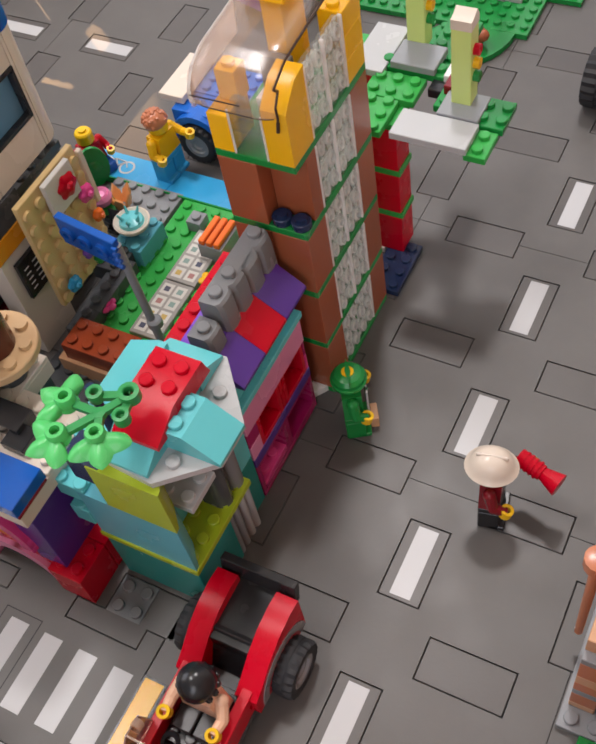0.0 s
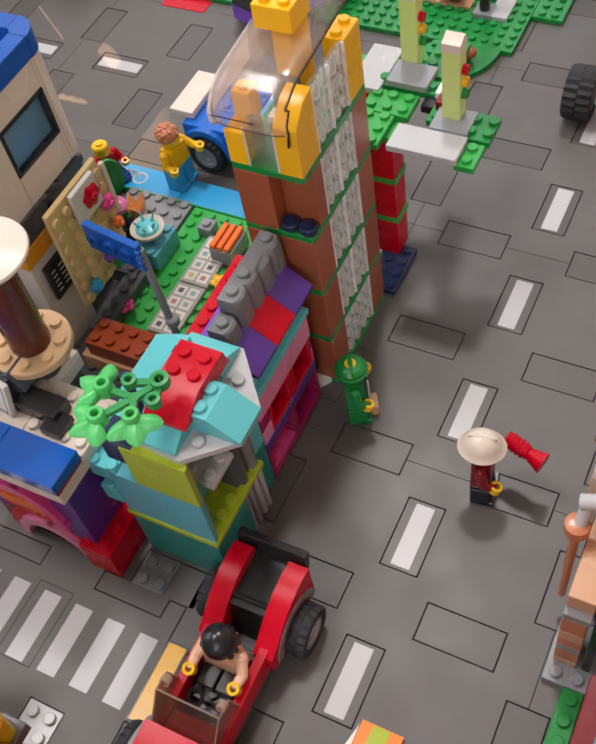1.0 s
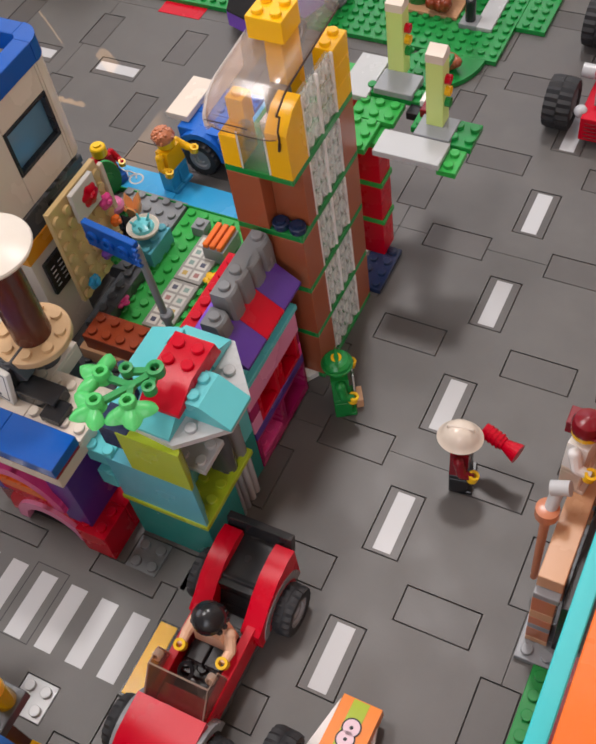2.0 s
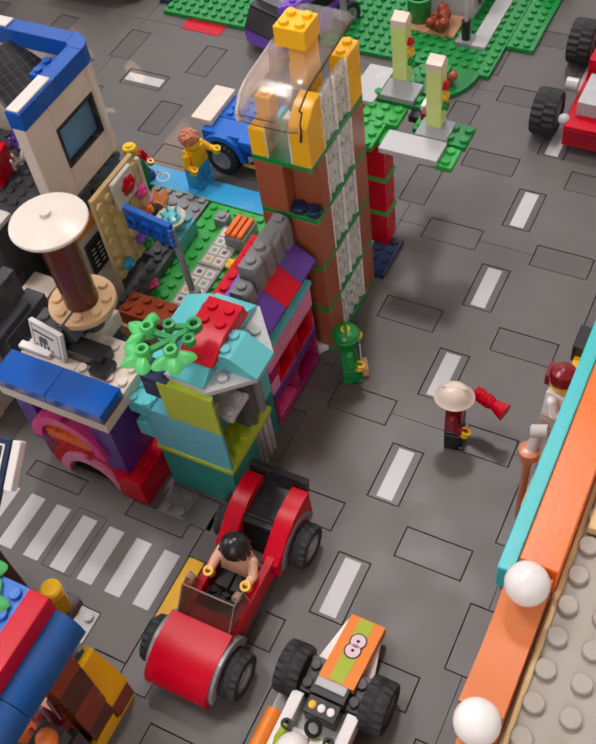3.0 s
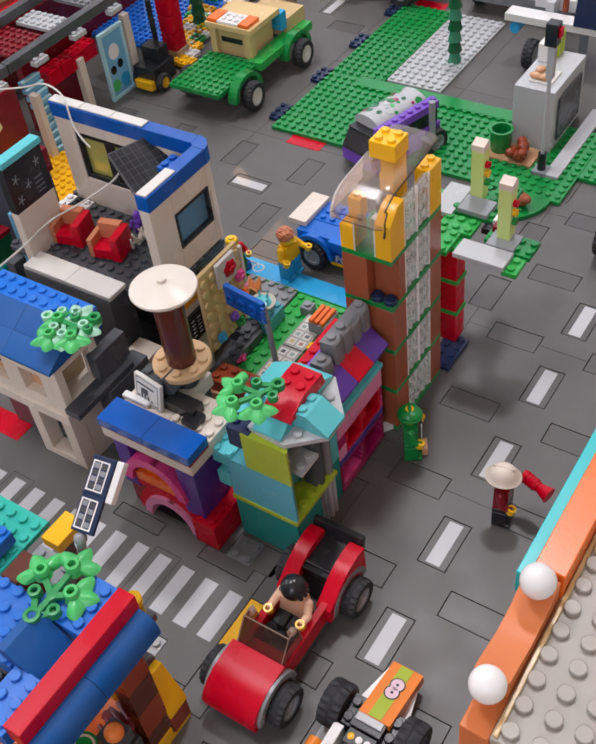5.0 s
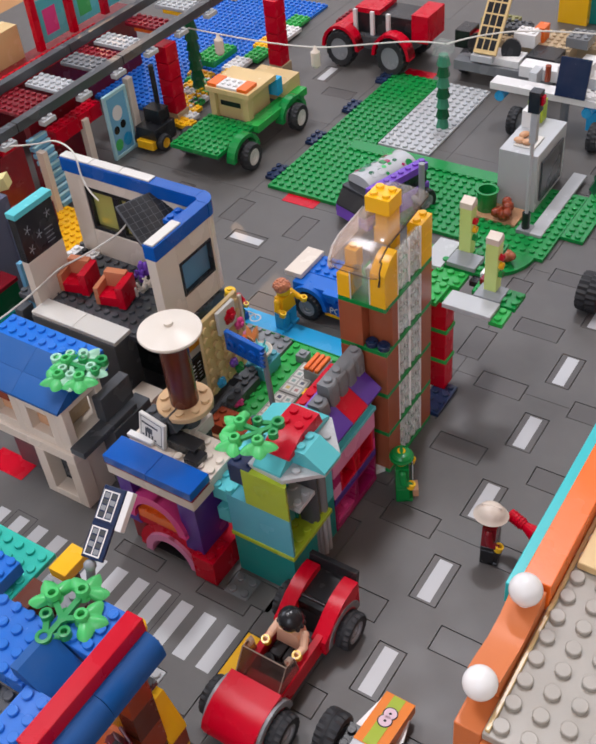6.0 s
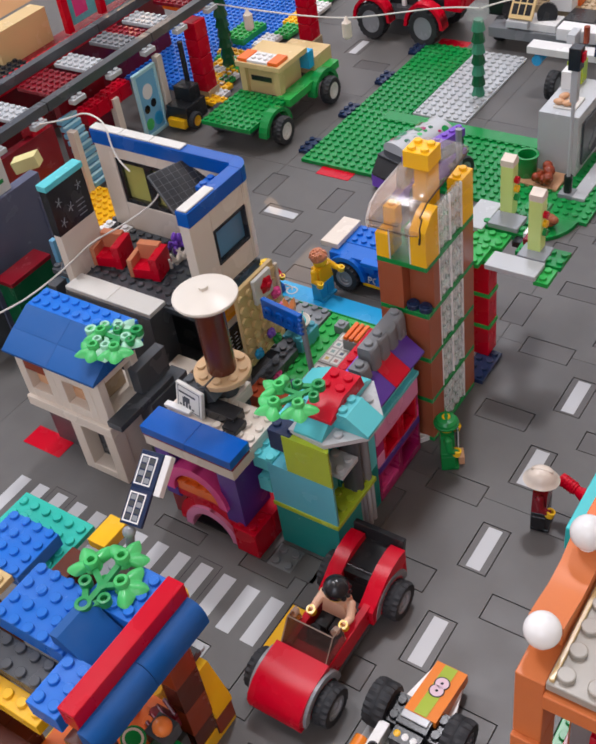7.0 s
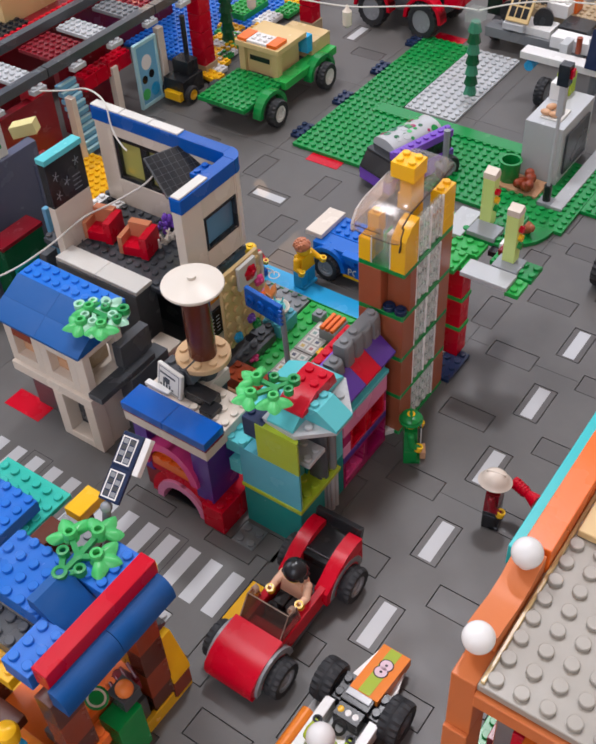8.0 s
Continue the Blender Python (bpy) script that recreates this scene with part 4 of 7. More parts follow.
for x, y, z0, z1, m in ((-8.2, -10.6, 0, 4.2, "grey"), (-8.2, -9.5, 0, 4.2, "lightgrey"), (-8.5, -10.4, 4.6, 12.0, "darkgrey"), (-8.5, -9.4, 4.6, 12.0, "stonegrey")):
    bm = bmesh.new()
    bx(bm, -0.45, -0.5, 0, 0.35, 0.5, z1 - z0, 0.05)
    for yy, r in (((-0.25, 0.25), (0.25, 0.25)) if z0 < 4 else ((0.0, 0.5),)):
        tube(bm, (0.3, yy, 0), (0.3, yy, z1 - z0), r, n=18)
    part("ribbed_column", bm, m, H, (x, y, z0))
brick(H, -12.3, -11.0, 0, 3.2, 5.6, 8.2, "teal", False)
brick(H, -12.2, -12.9, 4.6, 2.9, 4.8, 7.4, "aqua", False)
brick(H, -9.4, -12.85, 8.2, 1.9, 2.0, 0.4, "lightgrey", True, "plate")
brick(H, -11.4, -7.9, 10.5, 1, 1, 0.9, "navy", True)
# the turret's roof
bm = bmesh.new()
prism(bm, [(-10.6, -13.5), (-7.9, -13.75), (-5.85, -11.9), (-5.85, -10.0), (-8.0, -7.4), (-10.6, -7.6)], 0, 0.35, 2)
knobs(bm, 1, 1, 0.35, x0=-8.05, y0=-13.1)
knobs(bm, 1, 1, 0.35, x0=-7.9, y0=-9.6)
part("wing_plate", bm, "lightgrey", H, (0, 0, 12.05), label="pale grey angled plate")
slope(H, -10.15, -13.6, 12.4, 2.05, 2.0, 1.3, "aqua", 0, 0.35, False)
slope(H, -8.2, -12.1, 12.4, 2, 2.45, 1.3, "aqua", 1, 1, True)
slope(H, -10.6, -9.3, 12.4, 2.5, 1.8, 1.0, "aqua", 2, 0.4, False)
slope(H, -12.1, -11.6, 12.4, 3.4, 2.0, 1.0, "aqua", 3, 0.4, False)
brick(H, -10.15, -11.7, 12.4, 2.0, 2.6, 1.0, "aqua", False)
bm = bmesh.new()
prism(bm, [(-2.0, 0), (2.05, 0), (1.9, 0.45), (1.75, 1.05), (-0.45, 1.05), (-2.0, 0.25)], -1.03, 1.03, 0)
knobs(bm, 2, 2, 1.05, x0=-1.0, y0=-0.35)
part("ridge_brick", bm, "red", H, (-8.9, -10.75, 13.3), label="red sloped ridge brick")
leaf_sprig("toy_plant", -9.75, -13.1, 15.0, 20, "bright green moulded plant on the corner house roof", mats=("leaf", "brightgreen"), s=0.88)
bar(H, (-10.3, -12.4, 12.9), (-10.6, -12.2, 15.6), 0.2, "navy", "stem_pin")

# ---- low arcade with the cream roof terrace ----
A = thing("arcade", -17, -13.5, 0, "toy arcade with pink and red arches under a cream roof terrace", "toy building")
brick(A, -14.9, -16.1, 0, 2.1, 2.1, 2.4, "red", True)
brick(A, -14.9, -14.0, 0, 2.1, 3.0, 2.4, "red", False)
brick(A, -21.6, -15.3, 0, 1.6, 2.4, 2.4, "darkred", False)
# black floor tile, added to paint the dark inside the lower arch
brick(A, -20.3, -15.5, 0.01, 5.4, 1.0, 0.06, "black", False, "tile")
brick(A, -15.6, -15.7, 2.4, 1.7, 3, 5.5, "purple", False)
brick(A, -21.6, -15.6, 2.4, 1.4, 3, 5.5, "purple", False)


def hoop(x, y, z, r0, r1, d, mat):
    """A half-round arch brick."""
    bm = bmesh.new()
    n = 18
    for i in range(n):
        a, b = math.pi * i / n, math.pi * (i + 1) / n
        prism(bm, [(r1 * math.cos(a), r1 * math.sin(a)), (r1 * math.cos(b), r1 * math.sin(b)), (r0 * math.cos(b), r0 * math.sin(b)), (r0 * math.cos(a), r0 * math.sin(a))], 0, d, 1)
    bmesh.ops.remove_doubles(bm, verts=bm.verts, dist=0.0005)
    part("arch", bm, mat, A, (x, y, z))


hoop(-17.5, -15.85, 0, 1.95, 2.6, 1.2, "pink")
hoop(-17.5, -15.6, 0, 2.5, 3.3, 1.0, "red")
brick(A, -20.4, -15.6, 2.7, 5.0, 1.4, 0.9, "red", False, "plate")
hoop(-18.0, -16.0, 3.7, 2.15, 2.9, 1.0, "hotpink")
brick(A, -20.0, -15.75, 3.62, 4.2, 1.5, 0.8, "orange", True)
brick(A, -19.6, -15.4, 4.42, 3.2, 1.2, 1.1, "orange", True)
brick(A, -20.4, -14.2, 3.6, 5, 0.6, 4.3, "darkred", False, "back_wall")
# black sheets added behind the arch to paint its dark inside
brick(A, -20.2, -13.9, 0, 5, 2, 6.8, "black", False, "back_wall")
brick(A, -20.3, -14.58, 0, 5.4, 0.6, 2.7, "black", False, "back_wall")
brick(A, -21.5, -16.2, 7.9, 8.2, 4.2, 0.9, "cream", False, "roof_slab", "cream roof slab")
brick(A, -17.2, -12.0, 7.9, 3.9, 1.1, 0.9, "cream", False, "roof_slab")
brick(A, -19.3, -12.0, 7.9, 2.1, 2.9, 0.9, "cream", False, "roof_slab")
brick(A, -19.1, -12.0, 0, 1.8, 2.6, 7.9, "darkgrey", False, "column")
brick(A, -17.2, -14.15, 8.8, 3.9, 3.2, 0.24, "cream", True, "plate")
brick(A, -19.3, -12.0, 8.8, 2.1, 2.9, 0.24, "cream", True, "plate")
brick(A, -21.4, -14.15, 8.8, 4.2, 2.1, 0.24, "cream", False, "plate")
brick(A, -21.5, -16.25, 8.8, 8.25, 2.0, 0.2, "darkred", False, "plate")
for k in (0, 1):
    brick(A, -21.5 + 4.12 * k, -16.3, 9.0, 4.12, 2.1, 0.7, "glossblue", False, "tile", "glossy blue roof tile")

# round water tank on a tan foot
TXY = (-18.0, -10.3)
W = thing("water_tank", *TXY, 9.6, "brown round tank with a white dish lid on tan plate", "toy tank")
bm = bmesh.new()
lathe(bm, (0, 0, 0), (0, 0, 1), [(0.8, 0), (0.9, 0.3), (0.9, 1.1), (0.6, 1.4)], 20)
part("foot", bm, "darkgrey", W, (*TXY, 9.6))
bm = bmesh.new()
lathe(bm, (0, 0, 0), (0, 0, 1), [(1.5, 0), (1.9, 0.25), (1.95, 0.3), (1.95, 0.65), (1.9, 0.7), (0.001, 0.7)], 32)
for k in range(8):
    a = 2 * math.pi * (k + 0.5) / 8
    tube(bm, (1.45 * math.cos(a), 1.45 * math.sin(a), 0.68), (1.45 * math.cos(a), 1.45 * math.sin(a), 0.9), 0.3, n=12)
part("round_plate", bm, "sandtan", W, (*TXY, 11.0), label="tan round plate with studs")
bm = bmesh.new()
lathe(bm, (0, 0, 0), (0, 0, 1), [(0.98, 0), (0.98, 5.8), (0.9, 5.9), (0.001, 5.9)], 28)
part("tank", bm, "brown", W, (*TXY, 11.7))
bm = bmesh.new()
lathe(bm, (0, 0, 0), (0, 0, 1), [(1.5, 0), (2.0, 0.12), (2.12, 0.32), (2.08, 0.42), (1.2, 0.72), (0.3, 0.85), (0.3, 1.06), (0.001, 1.08)], 36)
part("lid", bm, "lidwhite", W, (*TXY, 17.5), label="white shallow dish lid")

# camera rig and sign on the terrace
R = thing("film_camera", -17.6, -13.4, 9.6, "black toy camera with a printed white plate on the terrace", "toy camera")
brick(R, -20.2, -12.85, 9.6, 2, 1.3, 1.8, "darkgrey", True, "brick")
brick(R, -18.0, -13.2, 9.6, 2.4, 1.2, 0.8, "black", False, "body")
brick(R, -18.6, -12.6, 10.0, 1.3, 1.2, 1.3, "darkgrey", False, "body", ry=-30)
brick(R, -16.2, -13.8, 9.6, 1.2, 1.2, 0.5, "black", False, "foot")
SP = (-20.5, -13.2, 9.62)
bm = bmesh.new()
bx(bm, 0, 0, 0, 2.5, 0.3, 2.0, 0.03)
pl = part("sign_plate", bm, "hubwhite", R, SP, rx=-12, rz=-9, label="white plate with a dark printed face")
bm = bmesh.new()
for k in range(5):
    bx(bm, 0.35 + 0.3 * k, -0.012, 0.3, 0.55 + 0.3 * k, 0.0, 0.45 + 0.2 * ((k * 7) % 4), 0.003)
bx(bm, 0.3, -0.012, 1.3, 1.9, 0.0, 1.45, 0.003)
bx(bm, 0.8, -0.012, 0.7, 1.35, 0.0, 1.15, 0.003)
for x0, z0, x1, z1 in ((0.2, 0.15, 2.3, 0.2), (0.2, 1.8, 2.3, 1.85), (0.2, 0.2, 0.25, 1.8), (2.25, 0.2, 2.3, 1.8)):
    bx(bm, x0, -0.012, z0, x1, 0.0, z1, 0.003)
part("print", bm, "darkgrey", pl, SP)
brick(R, -21.2, -13.7, 9.6, 2.2, 0.5, 0.3, "white", False, "tile")

# ---- garden ----
garden = thing("garden_plate", -19, 3, 0, "bright green garden plate with studs and a printed stone path", "toy garden")
for (x, y, w, l) in ((-23.0, -3.2, 11, 12.2),):
    brick(garden, x, y, 0, w, l, 0.4, "brightgreen", True, "plate")
brick(garden, -28.2, 6.2, 0.0, 5.0, 3.0, 0.42, "grey", True, "plate")
brick(garden, -24.0, -10.2, 0, 10, 7, 0.4, "darkgrey", True, "plate", "dark grey studded yard plate")
for k in (0, 1):
    px_, py_ = -20.6, 2.7 - 4.05 * k
    t = brick(garden, px_, py_, 0.42, 2, 4, 0.4, "pathgrey", False, "path_tile", "pale grey tile with printed hop squares")
    for j in range(4):
        for i in range(2):
            bm = bmesh.new()
            bx(bm, 0.2 + 0.85 * i, 0.25 + 0.92 * j, 0.4, 0.9 + 0.85 * i, 1.0 + 0.92 * j, 0.406, 0.002)
            part("square", bm, "hubwhite", t, (px_, py_, 0.42))
            bm = bmesh.new()
            bx(bm, 0.38 + 0.85 * i, 0.45 + 0.92 * j, 0.4, 0.72 + 0.85 * i, 0.8 + 0.92 * j, 0.412, 0.002)
            part("mark", bm, ("ochre", "dullred", "dullteal", "slate", "dullteal", "ochre")[(i + 2 * j + 3 * k) % 6], t, (px_, py_, 0.42))
brick(garden, -19.2, -3.0, 0.2, 5.5, 0.5, 0.8, "green", False, "edge")

cyc = thing("cycle_lane", -25, 10.2, 0, "bright blue cycle lane with a white bicycle mark", "toy path")
for k in range(3):
    t = brick(cyc, -31.0 + 6.4 * k, 9.25, 0.0, 6.4, 2.1, 0.4, "azure", False, "tile")
bm = bmesh.new()
for cx in (-0.8, 0.8):
    lathe(bm, (cx, 0, 0), (0, 0, 1), [(0.42, 0), (0.55, 0), (0.55, 0.01), (0.42, 0.01), (0.42, 0)], 20)
for a, b in (((-0.8, 0), (-0.3, 0.5)), ((-0.3, 0.5), (0.5, 0.45)), ((0.5, 0.45), (0.8, 0)), ((-0.3, 0.5), (0.1, -0.05)), ((0.1, -0.05), (0.5, 0.45)), ((-0.8, 0), (0.1, -0.05))):
    tube(bm, (*a, 0.0), (*b, 0.0), 0.05, n=5)
part("bicycle_mark", bm, "roadwhite", cyc, (-28.9, 10.3, 0.405), label="white bicycle symbol")
brick(cyc, -31.0, 9.1, 0.0, 19, 0.16, 0.5, "green", False, "edge")

crate = thing("garden_bench", -20, -3.6, 0, "reddish brown two by four brick seat on a tan block", "toy bench")
brick(crate, -22.8, -4.9, 0.4, 5.2, 2.6, 1.2, "warmtan", False, "base")
brick(crate, -22.3, -4.7, 1.6, 4, 2, 1.2, "redbrown", True, "seat")

grill = thing("grill_box", -18.0, 7.4, 0.4, "grey box with an orange ribbed lid in the garden", "toy box")
brick(grill, -19.4, 5.0, 0.6, 1.6, 2.2, 1.2, "grey", False, "box")
for k in range(3):
    bm = bmesh.new()
    bx(bm, 0.08 + 0.5 * k, 0.05, 0, 0.45 + 0.5 * k, 2.15, 0.35, 0.05)
    part("slat", bm, "orange", grill, (-19.4, 5.0, 1.8))
brick(grill, -21.4, 6.8, 0.42, 1, 1, 0.8, "grey", True, "knob")

fount = thing("fountain", -24.6, 5.6, 0.4, "white round basin with clear blue water on a teal block", "toy fountain")
brick(fount, -25.4, 4.2, 0.4, 2, 2.6, 1.4, "duckblue", True, "base")
brick(fount, -26.0, 2.6, 0.4, 2, 2, 1.2, "darkgrey", True, "block")
bm = bmesh.new()
lathe(bm, (0, 0, 0), (0, 0, 1), [(0.6, 0), (1.0, 0.4), (1.1, 0.7), (1.0, 0.75), (0.8, 0.6), (0.001, 0.55)], 28)
part("basin", bm, "cream", fount, (-24.6, 5.6, 2.0))
bm = bmesh.new()
lathe(bm, (0, 0, 0), (0, 0, 1), [(0.78, 0), (0.7, 0.25), (0.4, 0.35), (0.001, 0.4)], 18)
for k in range(5):
    a = 1.257 * k
    tube(bm, (0.4 * math.cos(a), 0.4 * math.sin(a), 0.2), (0.7 * math.cos(a), 0.7 * math.sin(a), 0.75), 0.14, 0.05, 8)
part("water", bm, "aqua", fount, (-24.6, 5.6, 2.55))


def flower(x, y, z, mat, label):
    bm = bmesh.new()
    for k in range(5):
        a = 1.257 * k
        ball(bm, (0.34 * math.cos(a), 0.34 * math.sin(a), 0.12), 0.26, 10, 6, 0, 1, 1, 0.5)
    lathe(bm, (0, 0, 0), (0, 0, 1), [(0.2, 0), (0.22, 0.3), (0.001, 0.32)], 10, 0)
    solo("toy_flower", bm, mat, (x, y, z), label, "toy flower", "garden flowers")


flower(-21.6, -1.6, 1.0, "hotpink", "pink moulded flower in the garden")
flower(-16.6, 4.4, 0.9, "yellow", "yellow moulded flower in the garden")
flower(-17.4, 5.2, 0.8, "yellow", "small yellow moulded flower in the garden")
flower(-16.2, 8.0, 0.8, "orange", "orange moulded flower in the garden")

bm = bmesh.new()
lathe(bm, (0, 0, 0), (0, 0, 1), [(0.28, 0), (0.62, 0.3), (0.72, 0.7), (0.6, 0.95), (0.5, 0.8), (0.42, 1.0), (0.3, 0.85), (0.001, 0.95)], 20, 0)
lathe(bm, (0, 0, -0.9), (0, 0, 1), [(0.3, 0), (0.5, 0.3), (0.85, 0.75), (0.4, 0.95)], 16, 1)
solo("toy_rose", bm, ["pink", "green"], (-26.0, 5.7, 1.3), "pink moulded rose with green leaves by the climbing board", "toy flower", "garden flowers")
bm = bmesh.new()
for k in range(5):
    a = 1.2 * k
    prism(bm, [(-0.28, 0), (0.28, 0), (0.34, 0.7), (0.12, 1.25), (-0.2, 0.8)], 0.25, 0.42, 1)
    for v in bm.verts[-10:]:
        x, y = v.co.x, v.co.y + 0.35 * v.co.z
        v.co.x, v.co.y = x * math.cos(a) - y * math.sin(a), x * math.sin(a) + y * math.cos(a)
solo("flame_flower", bm, "peach", (-25.2, 6.5, 0.75), "peach coloured moulded flower with pointed petals", "toy flower", "garden flowers")
gs = thing("black_plant", -24.6, 4.9, 0.4, "spiky black moulded plant piece beside the fountain", "toy plant")
for k in range(4):
    bm = bmesh.new()
    prism(bm, [(-0.3, 0), (0.3, 0), (0.42, 0.6), (0.0, 1.3), (-0.35, 0.7)], -0.09, 0.09, 1)
    part("leaf", bm, "black", gs, (-24.6 + 0.3 * math.cos(1.6 * k), 4.9 + 0.3 * math.sin(1.6 * k), 0.6), rx=-25, rz=92 * k)
brick(gs, -25.1, 4.4, 0.4, 1, 1, 0.4, "black", False, "foot")

pole = thing("street_sign", -16.3, -3.0, 0.4, "blue studded sign board on a grey pole", "toy sign")
bar(pole, (-16.3, -3.0, 0.4), (-16.7, -3.1, 10.9), 0.22, "grey", "pole")
bm = bmesh.new()
lathe(bm, (0, 0, 0), (0, 0, 1), [(0.3, 0), (0.4, 0.1), (0.4, 0.5), (0.3, 0.6)], 14)
part("collar", bm, "grey", pole, (-16.33, -3.03, 4.6))
bm = bmesh.new()
bx(bm, 0.35, -0.2, 0, 4.1, 0.2, 1.9, 0.04)
for xx in (1.0, 2.1, 3.2):
    lathe(bm, (xx, -0.2, 0.95), (0, -1, 0), [(0.42, 0), (0.42, 0.18), (0.2, 0.18), (0.18, 0.02), (0.001, 0.02)], 14)
for k in range(4):
    tube(bm, (4.0, -0.2, 0.3 + 0.42 * k), (4.3, -0.2, 0.3 + 0.42 * k), 0.12, n=8)
part("board", bm, "blue", pole, (-20.7, -2.6, 9.4), rz=-8, label="blue sign board with open studs")

# ---- white house with the blue roof edge ----
V = thing("white_house", -32, 0, 0, "cream open-top toy house with blue roof edge and dark floor", "toy house")
brick(V, -41.6, -4.6, 8.6, 16.6, 9.0, 0.5, "darkgrey", True, "floor_plate", "dark grey studded upper floor")
# back wall with a window opening
for q in ((-40.6, 9.1, 2.0, 8.4), (-31.6, 9.1, 7.4, 8.4)):
    brick(V, q[0], 3.4, q[1], min(q[2], -25.6 - q[0]), 1.0, q[3], "cream", False, "wall")
brick(V, -38.6, 3.4, 9.1, 7.0, 1.0, 2.6, "cream", False, "wall")
brick(V, -38.6, 3.4, 15.9, 7.0, 1.0, 1.6, "cream", False, "wall")
bm = bmesh.new()
for q in ((0, 0, 0.4, 4.2), (6.6, 0, 7.0, 4.2), (0.4, 0, 6.6, 0.4), (0.4, 3.8, 6.6, 4.2), (3.1, 0.4, 3.9, 3.8)):
    bx(bm, q[0], 0.1, q[1], q[2], 0.9, q[3], 0.03)
wf = part("window_frame", bm, "black", V, (-38.6, 3.4, 11.7))
for x in (0.4, 3.9):
    bm = bmesh.new()
    bx(bm, x, 0.45, 0.4, x + 2.7, 0.55, 3.8, 0.01)
    part("pane", bm, "paneyellow", wf, (-38.6, 3.4, 11.7))
# street wall with a window, rounded at the back corner
WX, WY0, WY1, WZ0, WZ1 = -24.2, -4.0, 3.0, 10.2, 16.9
for y0, y1, z0, z1 in ((WY0, -1.45, WZ0, WZ1), (2.75, WY1, WZ0, WZ1), (-1.45, 2.75, WZ0, 12.2), (-1.45, 2.75, 15.2, WZ1)):
    brick(V, WX - 1, y0, z0, 1, y1 - y0, z1 - z0, "cream", False, "wall")
bm = bmesh.new()
for y0, y1, z0, z1 in ((0, 0.22, 0, 3.0), (3.98, 4.2, 0, 3.0), (0.22, 3.98, 0, 0.22), (0.22, 3.98, 2.78, 3.0)):
    bx(bm, -0.9, y0, z0, 0.06, y1, z1, 0.03)
wf = part("window_frame", bm, "black", V, (WX, -1.45, 12.2))
bm = bmesh.new()
bx(bm, -0.45, 0.23, 0.23, -0.35, 3.97, 2.77, 0.01)
part("pane", bm, "paneblue", wf, (WX, -1.45, 12.2))


def corner(z0, z1, r0, r1, mat, name):
    bm = bmesh.new()
    n = 10
    for i in range(n):
        a, b = math.pi / 2 * i / n, math.pi / 2 * (i + 1) / n
        prism(bm, [(r1 * math.cos(a), r1 * math.sin(a)), (r1 * math.cos(b), r1 * math.sin(b)), (r0 * math.cos(b), r0 * math.sin(b)), (r0 * math.cos(a), r0 * math.sin(a))], 0, z1 - z0, 2)
    bmesh.ops.remove_doubles(bm, verts=bm.verts, dist=0.0005)
    part(name, bm, mat, V, (WX - 1.4, WY1, z0))


corner(WZ0, WZ1, 0.4, 1.4, "cream", "wall_corner")
# blue edge round the top
corner(WZ1, WZ1 + 1.2, 0.3, 1.5, "blue", "roof_corner")
brick(V, -40.7, 3.3, WZ1, 15.1, 1.2, 1.2, "blue", False, "roof_edge")
brick(V, WX - 1.1, WY0, WZ1, 1.2, WY1 - WY0, 1.2, "blue", False, "roof_edge")
for x in (-40.7, -37.3, -33.9):
    brick(V, x, 3.42, WZ1 + 1.2, 3.36, 0.95, 0.14, "hubwhite", False, "tile", "white edge tile")
brick(V, WX - 1.0, WY0 + 0.1, WZ1 + 1.2, 0.95, 3.6, 0.14, "hubwhite", False, "tile", "white edge tile")
brick(V, WX - 3.2, 0.9, WZ1 - 0.3, 2, 2, 0.4, "blue", True, "plate")
# solar panel leaning inside the roof edge
SPX = (-31.9, 0.3, 17.1)
bm = bmesh.new()
bx(bm, 0, 0, 0, 4.1, 4.4, 0.25, 0.05)
sp = part("solar_panel", bm, "darkgrey", V, SPX, rx=0, ry=27, rz=-21, label="dark solar panel with a fine square grid")
for i in range(6):
    for j in range(7):
        bm = bmesh.new()
        bx(bm, 0.12 + 0.645 * i, 0.12 + 0.6 * j, 0.25, 0.71 + 0.645 * i, 0.66 + 0.6 * j, 0.28, 0.01)
        part("cell", bm, "cell", sp, SPX)
bar(V, (-30.1, 1.5, 9.1), (-30.1, 1.5, 16.4), 0.25, "darkgrey", "prop")
# ground floor below
brick(V, -25.6, -3.9, 0, 1.5, 3.2, 8.6, "cream", False, "column")
brick(V, -25.7, -4.0, 8.6, 1.65, 3.4, 1.6, "darkgrey", False, "lintel")
brick(V, -25.55, -4.0, 7.4, 1.55, 3.3, 1.2, "amber", False, "lintel")
mb = brick(V, -24.05, -3.2, 4.2, 0.3, 2.0, 2.6, "black", False, "menu_board", "black board with rows of white marks")
for k in range(10):
    bm = bmesh.new()
    bx(bm, 0.3, 0.35 + 0.75 * (k % 2), 0.5 + 0.36 * (k // 2), 0.31, 0.75 + 0.75 * (k % 2), 0.58 + 0.36 * (k // 2), 0.003)
    part("mark", bm, "white", mb, (-24.05, -3.2, 4.2))
brick(V, -41.0, 0.6, 0, 16, 3.6, 8.6, "darkgrey", False, "back_block")
brick(V, -29.6, -5.6, 0, 1.0, 1.0, 8.6, "red", False, "column")
